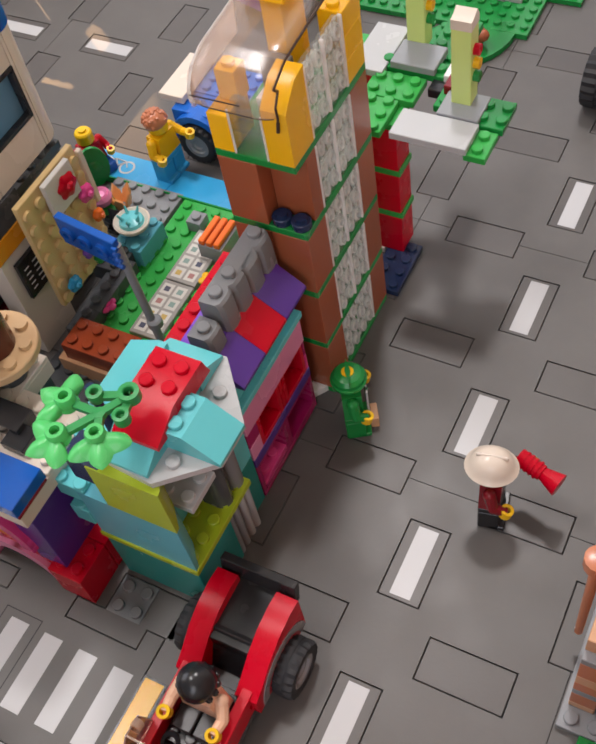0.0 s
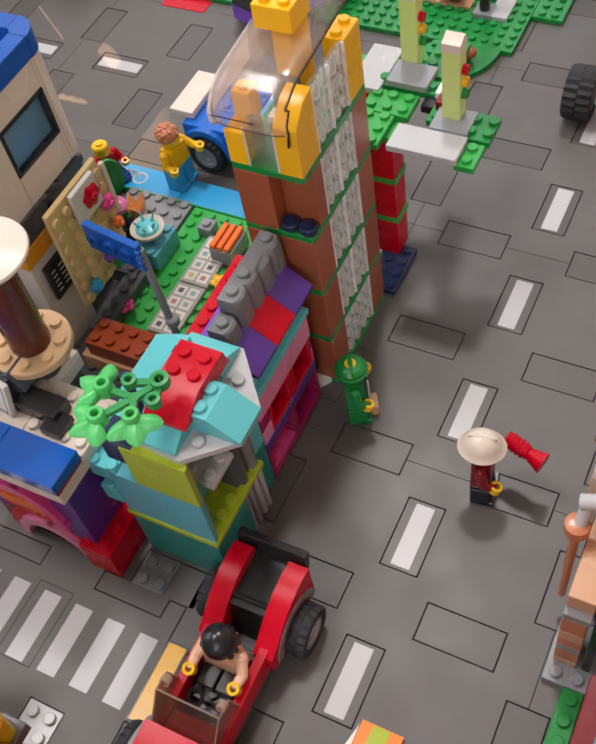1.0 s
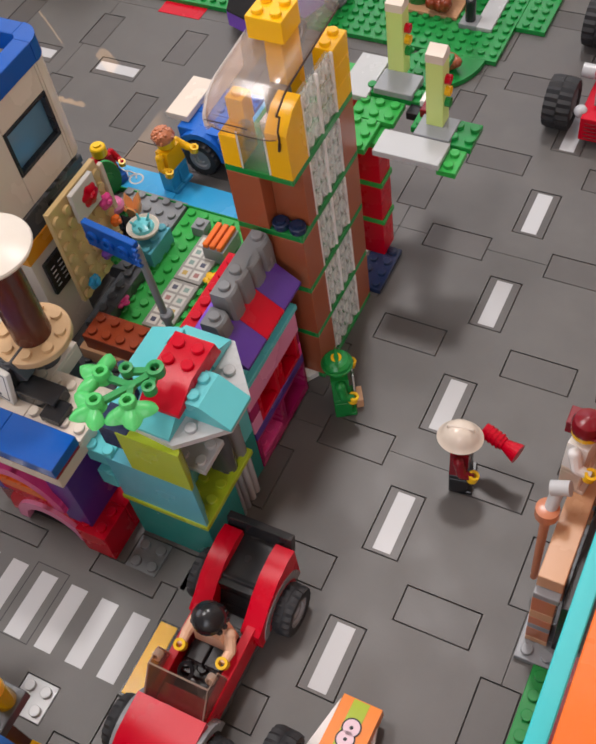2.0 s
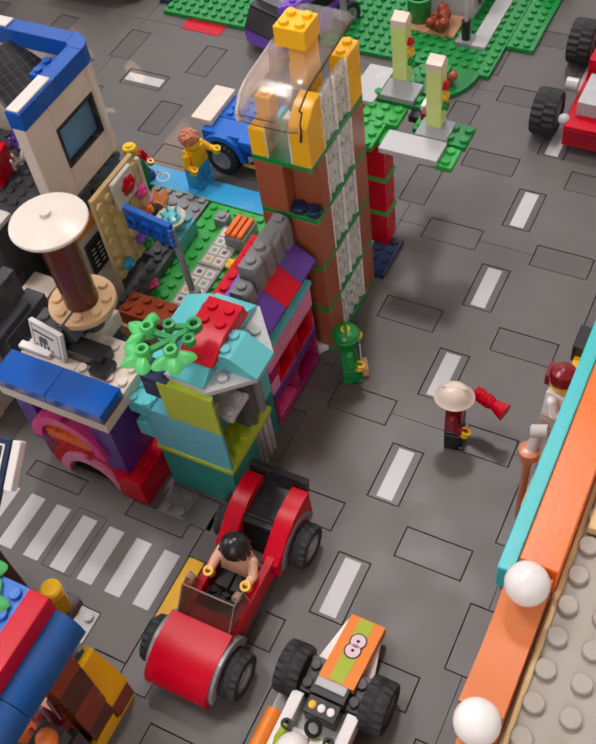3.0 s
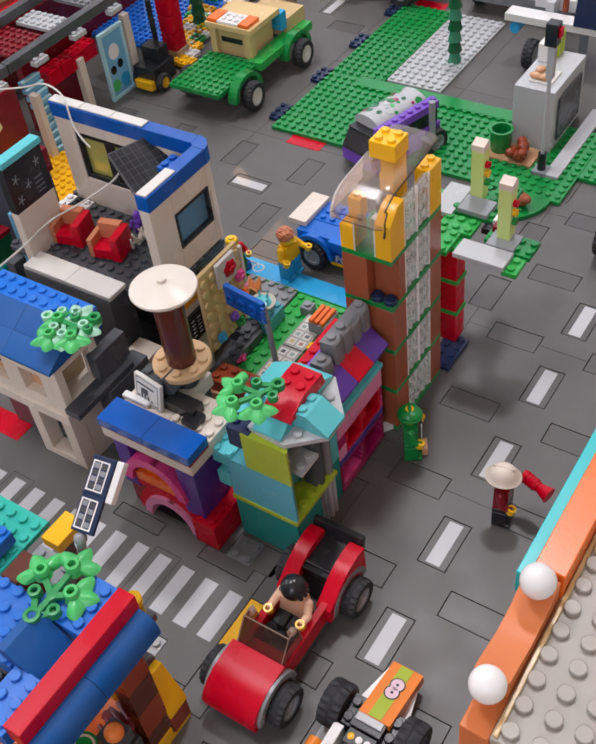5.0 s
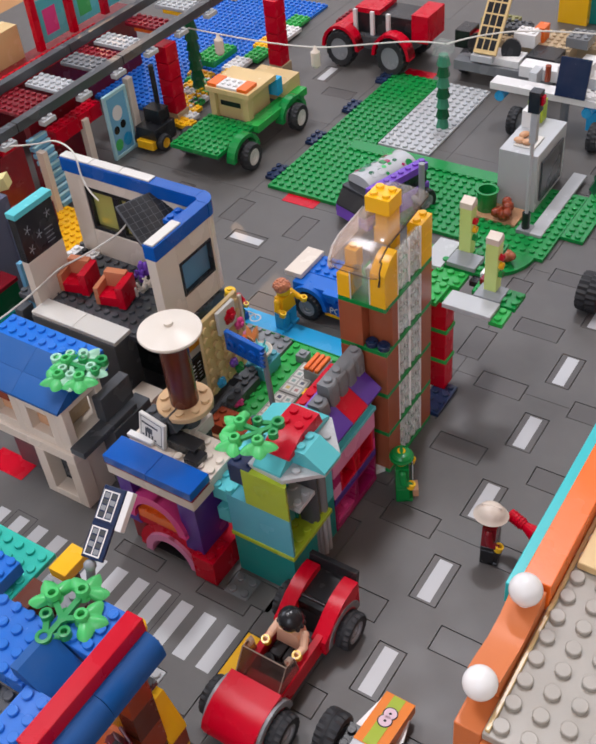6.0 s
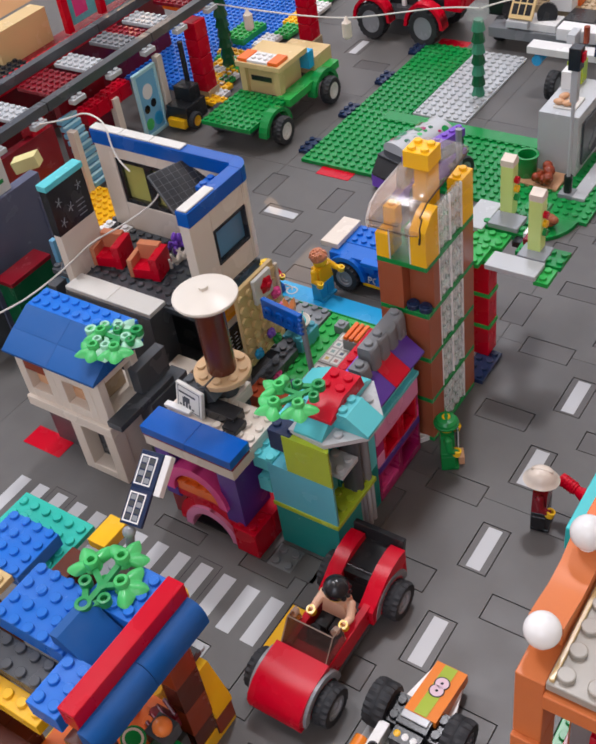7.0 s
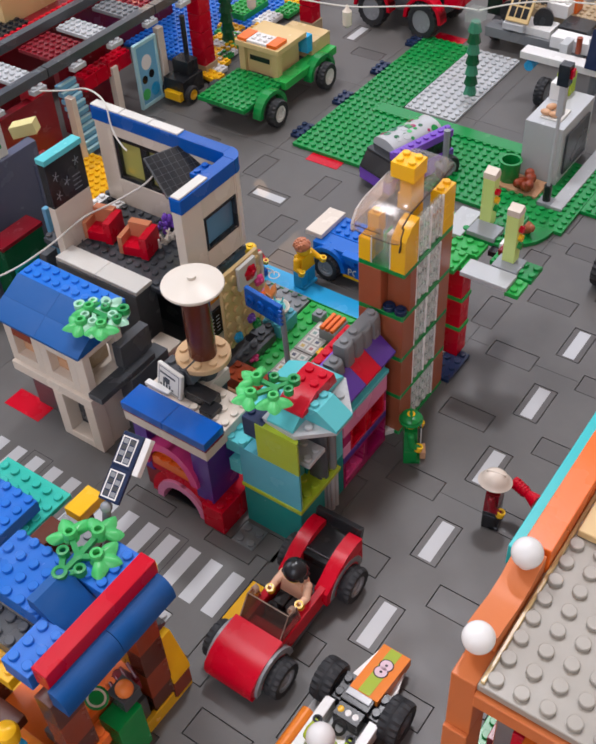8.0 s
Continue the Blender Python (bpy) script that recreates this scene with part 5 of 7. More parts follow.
brick(V, -41.0, -6.0, 0, 1.0, 1.4, 8.6, "darkgrey", False, "column")
brick(V, -27.8, -7.0, 0, 2.4, 1.9, 5.0, "cream", False, "block", "low cream block")
brick(V, -25.4, -6.9, 0, 0.9, 1.9, 4.4, "darkred", False, "block")
brick(V, -29.0, -5.0, 0.0, 3.2, 5.6, 0.5, "darkred", True, "floor_plate")
# climbing board with flowers on it
cb = thing("climbing_board", -23.6, 0, 0.4, "tan studded board with flowers and coloured holds against the white house", "toy board")
bm = bmesh.new()
bx(bm, -0.35, 0, 0, 0, 4.8, 7.4, 0.04)
for i in range(5):
    for j in range(7):
        tube(bm, (0, 0.4 + i, 0.5 + j * 1.02), (0.2, 0.4 + i, 0.5 + j * 1.02), 0.3, n=12)
part("board", bm, "tan", cb, (-23.3, -2.3, 3.2))
for y, z, m, r in ((0.8, 9.5, "red", 0.75), (1.8, 8.0, "hotpink", 0.55), (0.4, 5.0, "violet", 0.45), (-1.4, 4.3, "azure", 0.5), (1.0, 4.0, "green", 0.5), (2.0, 6.2, "orange", 0.4)):
    bm = bmesh.new()
    rim = [r * (0.9 + 0.08 * math.cos(6 * k * math.pi / 24)) for k in range(48)]
    lathe(bm, (0, 0, 0), (1, 0, 0), [(0.7, 0), (1.0, 0.12), (1.0, 0.3), (0.75, 0.42), (0.4, 0.46), (0.3, 0.6), (0.001, 0.64)], 48, 0, lambda i, j: rim[i])
    part("hold", bm, m, cb, (-23.1, y, z))
brick(cb, -23.2, -0.6, 8.4, 0.35, 2.2, 2.2, "hubwhite", False, "tile")
brick(cb, -23.9, -2.6, 0.4, 1.3, 5.6, 1.0, "darkgrey", True, "base")
bm = bmesh.new()
bx(bm, 0, 0, 0, 0.3, 0.35, 3.6, 0.05)
part("strip", bm, "cream", cb, (-23.5, 2.6, 6.4), label="cream side strip")

# red armchairs on the upper floor
for x, y in ((-37.6, -3.2), (-32.6, -2.8)):
    ch = thing("armchair", x, y, 9.3, "red toy armchair with a brown seat on the dark floor", "toy chair", "armchairs", rz=14)
    brick(ch, x + 1.6, y, 9.3, 0.8, 2.6, 2.4, "red", False, "side")
    brick(ch, x - 0.4, y + 0.2, 9.3, 2, 2.2, 1.0, "red", False, "seat")
    brick(ch, x - 0.4, y + 1.9, 9.3, 2.2, 0.8, 2.6, "nougat", False, "backrest")
    brick(ch, x - 0.8, y + 0.2, 9.3, 0.5, 2.2, 1.9, "nougat", False, "side")
bm = bmesh.new()
for k in range(14):
    rg = random.Random(k)
    ball(bm, (rg.uniform(-0.8, 0.8), rg.uniform(-0.8, 0.8), rg.uniform(0, 1.6)), rg.uniform(0.2, 0.4), 8, 6)
solo("toy_vase", bm, "violet", (-30.0, 0.2, 9.4), "violet clustered ornament on the dark floor", "toy ornament")
bm = bmesh.new()
for k in range(9):
    rg = random.Random(k + 5)
    tube(bm, (rg.uniform(-0.3, 0.3), rg.uniform(-1.4, 1.4), 0), (rg.uniform(-0.8, 0.8), rg.uniform(-1.6, 1.6), rg.uniform(0.6, 1.4)), 0.18, 0.1, 8)
solo("ivory_ornament", bm, "cream", (-27.5, -2.4, 9.4), "ivory coloured branching ornament on the dark floor", "toy ornament")
for k in range(6):
    brick(V, -41.5 + k % 3, 1.3 + k // 3, 9.1, 1, 1, 0.3, ("white", "white", "black")[(k * 2) % 3], True, "plate")

# black menu board with an aqua top
mbd = thing("board_wall", -38.6, -2.4, 9.1, "black printed board with an aqua top on a tan stand", "toy board")
brick(mbd, -39.0, -5.0, 9.1, 0.8, 5.2, 4.6, "cream", False, "stand")
brick(mbd, -39.0, -5.0, 13.7, 0.8, 5.2, 4.0, "black", False, "board")
brick(mbd, -39.05, -5.1, 17.7, 1.0, 5.4, 0.5, "aqua", False, "cap")
bm = bmesh.new()
rg = random.Random(4)
for cy, cz in ((1.0, 0.9), (1.1, 2.6), (2.4, 1.7), (4.1, 2.9)):
    for k in range(5):
        a = 1.257 * k + cy
        tube(bm, (0.8, cy, cz), (0.8, cy + 0.42 * math.cos(a), cz + 0.42 * math.sin(a)), 0.035, n=5)
for k in range(4):
    bx(bm, 0.79, 3.2, 0.5 + 0.4 * k, 0.815, 4.3, 0.57 + 0.4 * k, 0.003)
part("marks", bm, "grey", mbd, (-39.0, -5.0, 13.7))

# ---- cream house with the blue sloped roof ----
K = thing("cream_house", -31, -12, 0, "cream toy house with dark blue sloped roof, open below", "toy house")
KX0, KX1, KY0, KY1 = -34.2, -25.8, -14.6, -9.4
for x, w in ((-30.0, 1.0), (KX1 - 0.9, 1.0)):
    brick(K, x, KY0 - 0.3, 0, w, 1.25, 5.2, "cream", False, "column")
brick(K, -29.0, KY0 - 0.3, 0, 2.3, 1.25, 0.8, "cream", False, "sill")
brick(K, KX1 - 1, KY0 + 0.95, 0, 1, 3.0, 5.2, "cream", False, "side_panel")
# dark grey sheet put in for the shadow under the house
brick(K, KX0, KY0 + 0.95, 0, KX1 - KX0 - 1.0, 0.8, 5.2, "darkgrey", False, "back_wall")
brick(K, KX0, KY0 - 0.3, 5.2, KX1 - KX0 + 0.1, KY1 - KY0 + 0.3, 1.0, "cream", False, "floor_band")
# upper storey: framed openings with a smaller opening behind each
for k in range(2):
    x = KX0 + 3.7 * k
    bm = bmesh.new()
    for q in ((0, 0, 0.8, 4.0), (2.9, 0, 3.7, 4.0), (0.8, 0, 2.9, 0.9), (0.8, 3.3, 2.9, 4.0)):
        bx(bm, q[0], 0, q[1], q[2], 1.0, q[3], 0.04)
    part("window_frame", bm, "cream", K, (x, KY0, 6.2))
bm = bmesh.new()
for q in ((0, 0, 0.7, 4.7), (3.4, 0, 4.1, 4.7), (0.7, 0, 3.4, 0.9), (0.7, 4.0, 3.4, 4.7)):
    bx(bm, 0, q[0], q[1], 1.0, q[2], q[3], 0.04)
part("window_frame", bm, "cream", K, (KX1 - 1, KY0, 6.2))
brick(K, KX0, KY0, 10.2, KX1 - KX0 - 1, 1, 0.7, "cream", False, "beam")
brick(K, KX0, KY0 + 0.75, 6.2, KX1 - KX0 - 2.8, 0.6, 4.0, "warmtan", False, "back_wall")
brick(K, KX1 - 2.6, KY0 + 1.05, 6.2, 0.4, 3.2, 4.4, "sand", False, "back_wall")
brick(K, KX0 + 0.9, KY0 - 0.06, 9.3, 2.0, 0.6, 0.9, "redbrown", False, "shutter")
for k in range(2):
    slope(K, KX0 - 0.4 + 4.5 * k, KY0 - 0.5, 10.9, 4.5, 1.6, 1.15, "roofblue", 0, 0.05, False)
    slope(K, KX0 - 0.4 + 4.5 * k, KY0 + 1.1, 11.9, 4.5, 1.8, 1.1, "roofblue", 0, 0.05, False, lip=0.15)
brick(K, KX0 - 0.4, KY0 + 1.1, 10.9, 9.0, 3.9, 1.0, "roofblue", False, "roof_core")
brick(K, KX0 - 0.4, KY0 + 2.9, 11.9, 9.0, 2.1, 1.1, "midblue", True, "ridge")
brick(K, -25.8, -11.8, 0, 1.5, 4.2, 6.6, "darkgrey", False, "wing")
brick(K, -25.75, -14.9, 6.6, 1.35, 6.0, 0.6, "darkgrey", False, "ledge")
brick(K, -25.95, -11.6, 7.2, 0.9, 3.2, 2.4, "darkgrey", False, "block")
leaf_sprig("toy_plant", -26.4, -12.4, 13.2, 20, "green moulded plant lying on the blue roof", s=0.95)
leaf_sprig("toy_plant", -27.0, -12.0, 13.1, 150, "pale mint moulded plant under the green one", mats=("mint", "mint"), s=0.9)
S2 = thing("grey_bench_block", -34, -6, 0, "dark block topped with pale grey tiles between the houses", "toy wall")
brick(S2, -37.9, -7.0, 0, 9.2, 2.4, 9.6, "darkgrey", False, "block")
for k in (0, 1):
    brick(S2, -37.9 + 4.6 * k, -6.9, 9.6, 4.6, 2.0, 0.4, "hubwhite", False, "tile")

# ---- red open car ----
car = thing("red_car", -5.4, -20, 0, "red open toy roadster with grey mudguards and clear windscreen", "toy car")
brick(car, -7.4, -25.6, 0.7, 4, 11.4, 0.5, "darkgrey", False, "chassis")
for (y, r) in ((-15.6, 1.35), (-23.8, 1.35)):
    for s, x in ((1, -2.5), (-1, -8.2)):
        wheel(car, x, y, r, r, 1.2, "grey", s)
    for s, x in ((1, -3.4), (-1, -7.4)):
        bm = bmesh.new()
        n = 14
        for i in range(n):
            a, b = math.pi * i / n, math.pi * (i + 1) / n
            prism(bm, [(1.95 * math.cos(a), 1.95 * math.sin(a)), (1.95 * math.cos(b), 1.95 * math.sin(b)), (1.5 * math.cos(b), 1.5 * math.sin(b)), (1.5 * math.cos(a), 1.5 * math.sin(a))], -0.4, 0.4, 0)
        bmesh.ops.remove_doubles(bm, verts=bm.verts, dist=0.0005)
        part("mudguard", bm, "grey", car, (x, y, 1.3))
# bonnet, curved down at the front
bm = bmesh.new()
prof = [(-26.0, 1.0), (-26.1, 1.7), (-25.9, 2.3), (-25.3, 2.85), (-24.6, 3.2), (-23.6, 3.32), (-22.55, 3.34), (-22.55, 1.0)]
prism(bm, prof, -7.55, -3.25, 0)
part("bonnet", bm, "red", car)
for x in (-7.4, -4.0):
    brick(car, x, -22.6, 1.2, 0.6, 5.6, 1.5, "red", False, "side_panel")
    bm = bmesh.new()
    prism(bm, [(-17.9, 1.2), (-17.9, 2.5), (-17.2, 2.9), (-16.4, 3.5), (-15.4, 3.95), (-14.3, 4.05), (-13.6, 3.9), (-13.6, 1.2)], x - 0.25, x + 0.95, 0)
    part("rear_wing", bm, "red", car)
brick(car, -6.6, -16.4, 1.2, 2.4, 3.0, 2.2, "black", False, "rear_deck")
brick(car, -6.75, -17.0, 1.3, 2.5, 0.3, 2.5, "black", False, "seat_back", rx=-24)
brick(car, -6.9, -20.6, 1.2, 2.9, 3.0, 0.5, "black", True, "seat")
brick(car, -7.65, -13.6, 3.0, 4.3, 0.45, 1.3, "black", False, "spoiler", rx=-12)
brick(car, -6.8, -22.5, 1.2, 2.8, 1.0, 1.3, "red", False, "dashboard")
bm = bmesh.new()
lathe(bm, (0, 0, 0), (0, -0.5, 0.8), [(0.3, 0), (0.5, 0.02), (0.5, 0.12), (0.3, 0.14), (0.3, 0)], 18)
part("steering_wheel", bm, "black", car, (-5.9, -20.7, 2.7))
for x in (-7.1, -3.75):
    bm = bmesh.new()
    lathe(bm, (0, 0, 0), (0, -1, 0.3), [(0.16, 0), (0.28, 0), (0.28, 0.35), (0.16, 0.35), (0.14, 0.1), (0.001, 0.1)], 14)
    part("screen_knob", bm, "knobclear", car, (x, -20.75, 4.35))
bm = bmesh.new()
prism(bm, [(-22.62, 3.0), (-22.52, 3.0), (-21.4, 4.6), (-21.5, 4.6)], -7.3, -3.5, 0)
for x in (-7.3, -3.6):
    prism(bm, [(-22.5, 2.75), (-20.3, 2.75), (-20.6, 4.5), (-21.4, 4.58)], x, x + 0.1, 0)
ws = part("windscreen", bm, "smoke", car, label="clear brownish wrap-around windscreen")
# pale tubes paint the bright highlights along the screen's edges
bm = bmesh.new()
for x in (-7.25, -3.55):
    tube(bm, (x, -22.57, 3.05), (x, -21.45, 4.6), 0.05, n=8)
    tube(bm, (x, -21.45, 4.6), (x, -20.6, 4.52), 0.04, n=8)
    tube(bm, (x, -20.6, 4.52), (x, -20.3, 2.8), 0.04, n=8)
tube(bm, (-7.25, -21.45, 4.6), (-3.55, -21.45, 4.6), 0.045, n=8)
part("screen_edge", bm, "knobclear", ws)


def grip(bm, hd):
    lathe(bm, hd + Vector((0, -0.1, 0.1)), (0, -0.6, 0.8), [(0.2, 0), (0.4, 0), (0.4, 0.3), (0.2, 0.3)], 12, 5)


car.location += Vector((0.45 * U, 0.5 * U, 0))
figure("toy_driver", -4.8, -18.1, 1.7, 0, "skin", "black", "skin", "figyellow", "bob", "black", "small toy figure with black hair seated in the red car", sit=True, arm=(0.75, 0.75))

# ---- orange racing kart ----
kart = thing("racing_kart", 2.6, -24, 0, "orange, lime and white toy racing car with thick black tyres", "toy car")
bm = bmesh.new()
prism(bm, [(-17.5, 0.8), (-17.5, 1.6), (-21.5, 2.5), (-21.5, 0.8)], 1.75, 3.85, 0)
nose = part("nose", bm, "kartorange", kart)
bm = bmesh.new()
for x0, x1 in ((2.35, 3.2),):
    prism(bm, [(-17.55, 1.62), (-21.45, 2.497), (-21.45, 2.509), (-17.55, 1.632)], x0, x1, 0)
part("stripe", bm, "lime", nose)
bm = bmesh.new()
for dy in (0.0, 0.62):
    lathe(bm, (0, dy, 0), (0, 0, 1), [(0.001, 0.02), (0.5, 0.02), (0.5, 0)], 20)
part("racing_number", bm, "black", nose, (2.8, -19.5, 2.07), rx=-12.5, rz=-4)
bm = bmesh.new()
for dy in (0.0, 0.62):
    lathe(bm, (0, dy, 0), (0, 0, 1), [(0.1, 0), (0.42, 0), (0.42, 0.02), (0.1, 0.02), (0.1, 0)], 20)
part("number_face", bm, "facepink", nose, (2.8, -19.5, 2.09), rx=-12.5, rz=-4)
for s in (-1, 1):
    bm = bmesh.new()
    prism(bm, [(s * 1.06, -17.6), (s * 1.8, -20.6), (s * 1.06, -20.6)], 0.7, 1.1, 2)
    part("side_fin", bm, "white", kart, (2.65, 0, 0))
    wheel(kart, 2.65 + s * 2.55, -21.4, 1.45, 1.45, 1.5, "darkgrey", s)
    wheel(kart, 2.65 + s * 2.55, -28.6, 1.5, 1.5, 1.6, "darkgrey", s)
    brick(kart, 2.65 + s * 1.4 - 0.55, -22.4, 1.0, 1.1, 2, 0.9, "black", True, "axle_block")
    brick(kart, 2.65 + s * 1.65 - 0.35, -27.5, 0.8, 0.7, 5.0, 1.2, "white", False, "side_wall")
    bm = bmesh.new()
    tube(bm, (0, -3.4, 0), (0, 0, 0), 0.5, n=16)
    part("side_pod", bm, "kartorange", kart, (2.65 + s * 2.6, -23.7, 1.1))
brick(kart, 1.3, -29, 0.5, 2.7, 7.4, 0.5, "lightgrey", False, "chassis")
brick(kart, 1.6, -22.4, 1.6, 2.1, 1.1, 0.8, "black", False, "engine_cover")
brick(kart, 1.75, -22.0, 2.4, 1.8, 0.5, 0.12, "chrome", False, "grille")
db = brick(kart, 1.7, -23.4, 1.0, 1.9, 1.0, 1.2, "black", False, "dashboard", "printed dashboard with dials")
for k in range(3):
    bm = bmesh.new()
    lathe(bm, (0.35 + 0.55 * k, 0.5, 1.2), (0, 0, 1), [(0.001, 0.012), (0.2, 0.012), (0.22, 0.0)], 12)
    part("dial", bm, "white" if k else "yellow", db, (1.7, -23.4, 1.0))
bm = bmesh.new()
lathe(bm, (0, 0, 0), (0, -0.5, 0.8), [(0.3, 0), (0.5, 0.02), (0.5, 0.14), (0.3, 0.16), (0.3, 0)], 18)
part("steering_wheel", bm, "black", kart, (2.65, -23.9, 2.1))
brick(kart, 1.4, -29.6, 1.0, 2.5, 1.6, 1.6, "orange", False, "tail")
figure("toy_racer", 2.65, -25.7, 1.0, 180, "lime", "white", "lime", "black", "helmet", "white", "small toy racer in white helmet and lime suit", sit=True, arm=(0.7, 0.7))

# ---- blue police car ----
pc = thing("police_car", -23.5, 16, 0, "blue toy police car with black tyres and a pale roof panel", "toy car", rz=0)
brick(pc, -27.8, 13.9, 0.6, 8.8, 4.7, 1.6, "policeblue", False, "body")
brick(pc, -24.2, 12.95, 3.1, 3.8, 1.0, 0.4, "policeblue", False, "top_plate")
brick(pc, -27.8, 15.5, 2.2, 4.8, 3.1, 1.3, "policeblue", True, "boot")
brick(pc, -27.8, 13.4, 2.2, 4.8, 2.1, 1.25, "policeblue", False, "bonnet")
brick(pc, -29.0, 14.0, 3.5, 1.9, 4.6, 0.5, "cream", False, "roof_panel", "pale panel at the back of the car")
brick(pc, -22.6, 14.0, 2.2, 3.2, 4.2, 1.6, "azure", False, "cabin")
for x in (-25.9, -20.6):
    for s, y in ((-1, 13.1), (1, 18.6)):
        t = wheel(pc, x, y, 1.45, 1.45, 1.0, "grey", 1)
        t.rotation_mode = "XYZ"
        t.rotation_euler = (0, 0, radians(-90 if s < 0 else 90))
    bm = bmesh.new()
    for i in range(12):
        a, b = math.pi * i / 12, math.pi * (i + 1) / 12
        prism(bm, [(2.1 * math.cos(a), 2.1 * math.sin(a)), (2.1 * math.cos(b), 2.1 * math.sin(b)), (1.65 * math.cos(b), 1.65 * math.sin(b)), (1.65 * math.cos(a), 1.65 * math.sin(a))], -0.4, 0.6, 1)
    bmesh.ops.remove_doubles(bm, verts=bm.verts, dist=0.0005)
    part("mudguard", bm, "policeblue", pc, (x, 13.35, 1.4))
brick(pc, -24.3, 13.32, 0.75, 3.4, 0.1, 0.35, "yellow", False, "stripe")
cu = bpy.data.curves.new("police_word", "FONT")
cu.body, cu.size, cu.extrude = "POLICE", 1.0 * U, 0.02 * U
cu.materials.append(C["white"])
wd = new("lettering", cu)
wd.parent = pc
wd.matrix_basis = pose(-0.25 * U, -2.64 * U, 1.2 * U, 90, 0, 0)
tagged(wd, "white lettering on the car door")

pc.location += Vector((1.3 * U, -0.7 * U, 0))

# ---- figures ----
def horn(bm, hd):
    p = hd + Vector((0, 0.2, 0.1))
    d = Vector((-0.42, -0.86, -0.12)).normalized()
    tube(bm, p - d * 0.4, p + d * 0.85, 0.42, 0.38, 14, 6)
    for k in range(4):
        tube(bm, p + d * (-0.15 + 0.24 * k), p + d * (-0.05 + 0.24 * k), 0.45, 0.45, 14, 6)
    tube(bm, p + d * 0.85, p + d * 1.75, 0.3, 0.56, 16, 6)


figure("toy_firefighter", 2.35, -4.0, 0, 100, "darkred", "black", "darkred", "figyellow", "brim", "cream", "dark red toy figure with cream hat and red megaphone", hold=(1, horn), arm=(0.3, 1.0))


def board_(bm, hd):
    bx(bm, -0.75, -0.8, 1.1, 0.75, -0.7, 3.6, 0.02, 9)
    for k in range(3):
        bx(bm, -0.6 + 0.45 * k, -0.82, 1.1, -0.4 + 0.45 * k, -0.69, 3.6, 0.01, 10)
    bx(bm, -0.5, -1.2, 0.0, 0.5, -0.78, 0.75, 0.03, 7)


figure("toy_green_figure", -5.5, -2.4, 0, 122, "green", "green", "green", "figyellow", "folded", "green", "toy figure in green clothes and cap with a board", hold=(1, board_), arm=(0.1, 0.3))
figure("toy_yellow_figure", -25.0, 11.0, 0.4, 85, "yellow", "azure", "yellow", "figyellow", "hair", "nougat", "toy figure with auburn hair and yellow jacket by the cycle lane", arm=(0.2, 0.8))
figure("toy_red_figure", -30.3, 9.0, 0.4, 70, "red", "blue", "red", "figyellow", "bare", "red", "seated toy figure in red with a green shield by the garden", sit=True, arm=(0.2, 0.4))
bm = bmesh.new()
prism(bm, [(0.95 * math.cos(k * math.pi / 12), 1.5 + 1.5 * math.sin(k * math.pi / 12)) for k in range(24)], 0, 0.22, 0)
lathe(bm, (0.2, 0, 1.5), (1, 0, 0), [(0.5, 0), (0.42, 0.14), (0.2, 0.22), (0.001, 0.24)], 18)
solo("green_shield", bm, "green", (-29.6, 8.75, 0.42), "oval green toy shield with a raised boss", "toy shield", rz=-35)

# ---- market stall with the blue, red roof ----
T = thing("market_stall", -10, -31, 0, "market stall with blue studded roof and red roof edge", "toy stall")
brick(T, -7.45, -34.8, 13.6, 1.05, 8.1, 1.4, "red", False, "roof_edge", "red roof edge beam")
for y in (-35.0, -30.9):
    bm = bmesh.new()
    prism(bm, [(0, -0.2), (0, 1.2), (0.3, 1.2), (0.6, 1.1), (0.85, 0.85), (1.02, 0.5), (1.08, 0.1), (1.08, -0.2)], 0.02, 4.08, 1)
    part("roof_edge", bm, "roofblue", T, (-6.4, y, 12.8), label="rounded blue roof edge beam")
brick(T, -9.8, -35.0, 12.6, 2, 3, 1.2, "midblue", True)
brick(T, -9.8, -29.5, 13.0, 2, 3, 1.2, "midblue", True)
slope(T, -10.6, -32.1, 12.9, 2.5, 2.6, 1.9, "roofblue", 1, 0.5, False)
brick(T, -11.2, -29.6, 12.7, 1.4, 1.6, 1.2, "midblue", False)
brick(T, -14.95, -32.3, 12.6, 5, 3.5, 1.2, "midblue", True)
brick(T, -15.5, -34.0, 11.6, 6, 1.7, 0.8, "darkgrey", True, "plate")
brick(T, -15.8, -35.2, 10.8, 6, 1.2, 0.8, "yellow", True, "plate")
brick(T, -15.6, -37.2, 7.6, 6, 2, 0.8, "brown", False, "plate")
brick(T, -22.9, -28.5, 8.4, 4, 3.6, 1.0, "midblue", True)
brick(T, -22.2, -31.8, 9.0, 3, 3.3, 0.5, "tan", True, "plate")
brick(T, -20.8, -30.8, 0, 1.2, 1.2, 9.0, "brown", False, "column")
brick(T, -24.5, -27.1, 7.6, 6, 4.4, 0.4, "aqua2", True, "plate")
brick(T, -16.2, -27.0, 9.4, 3, 2, 0.8, "grey", True, "plate")
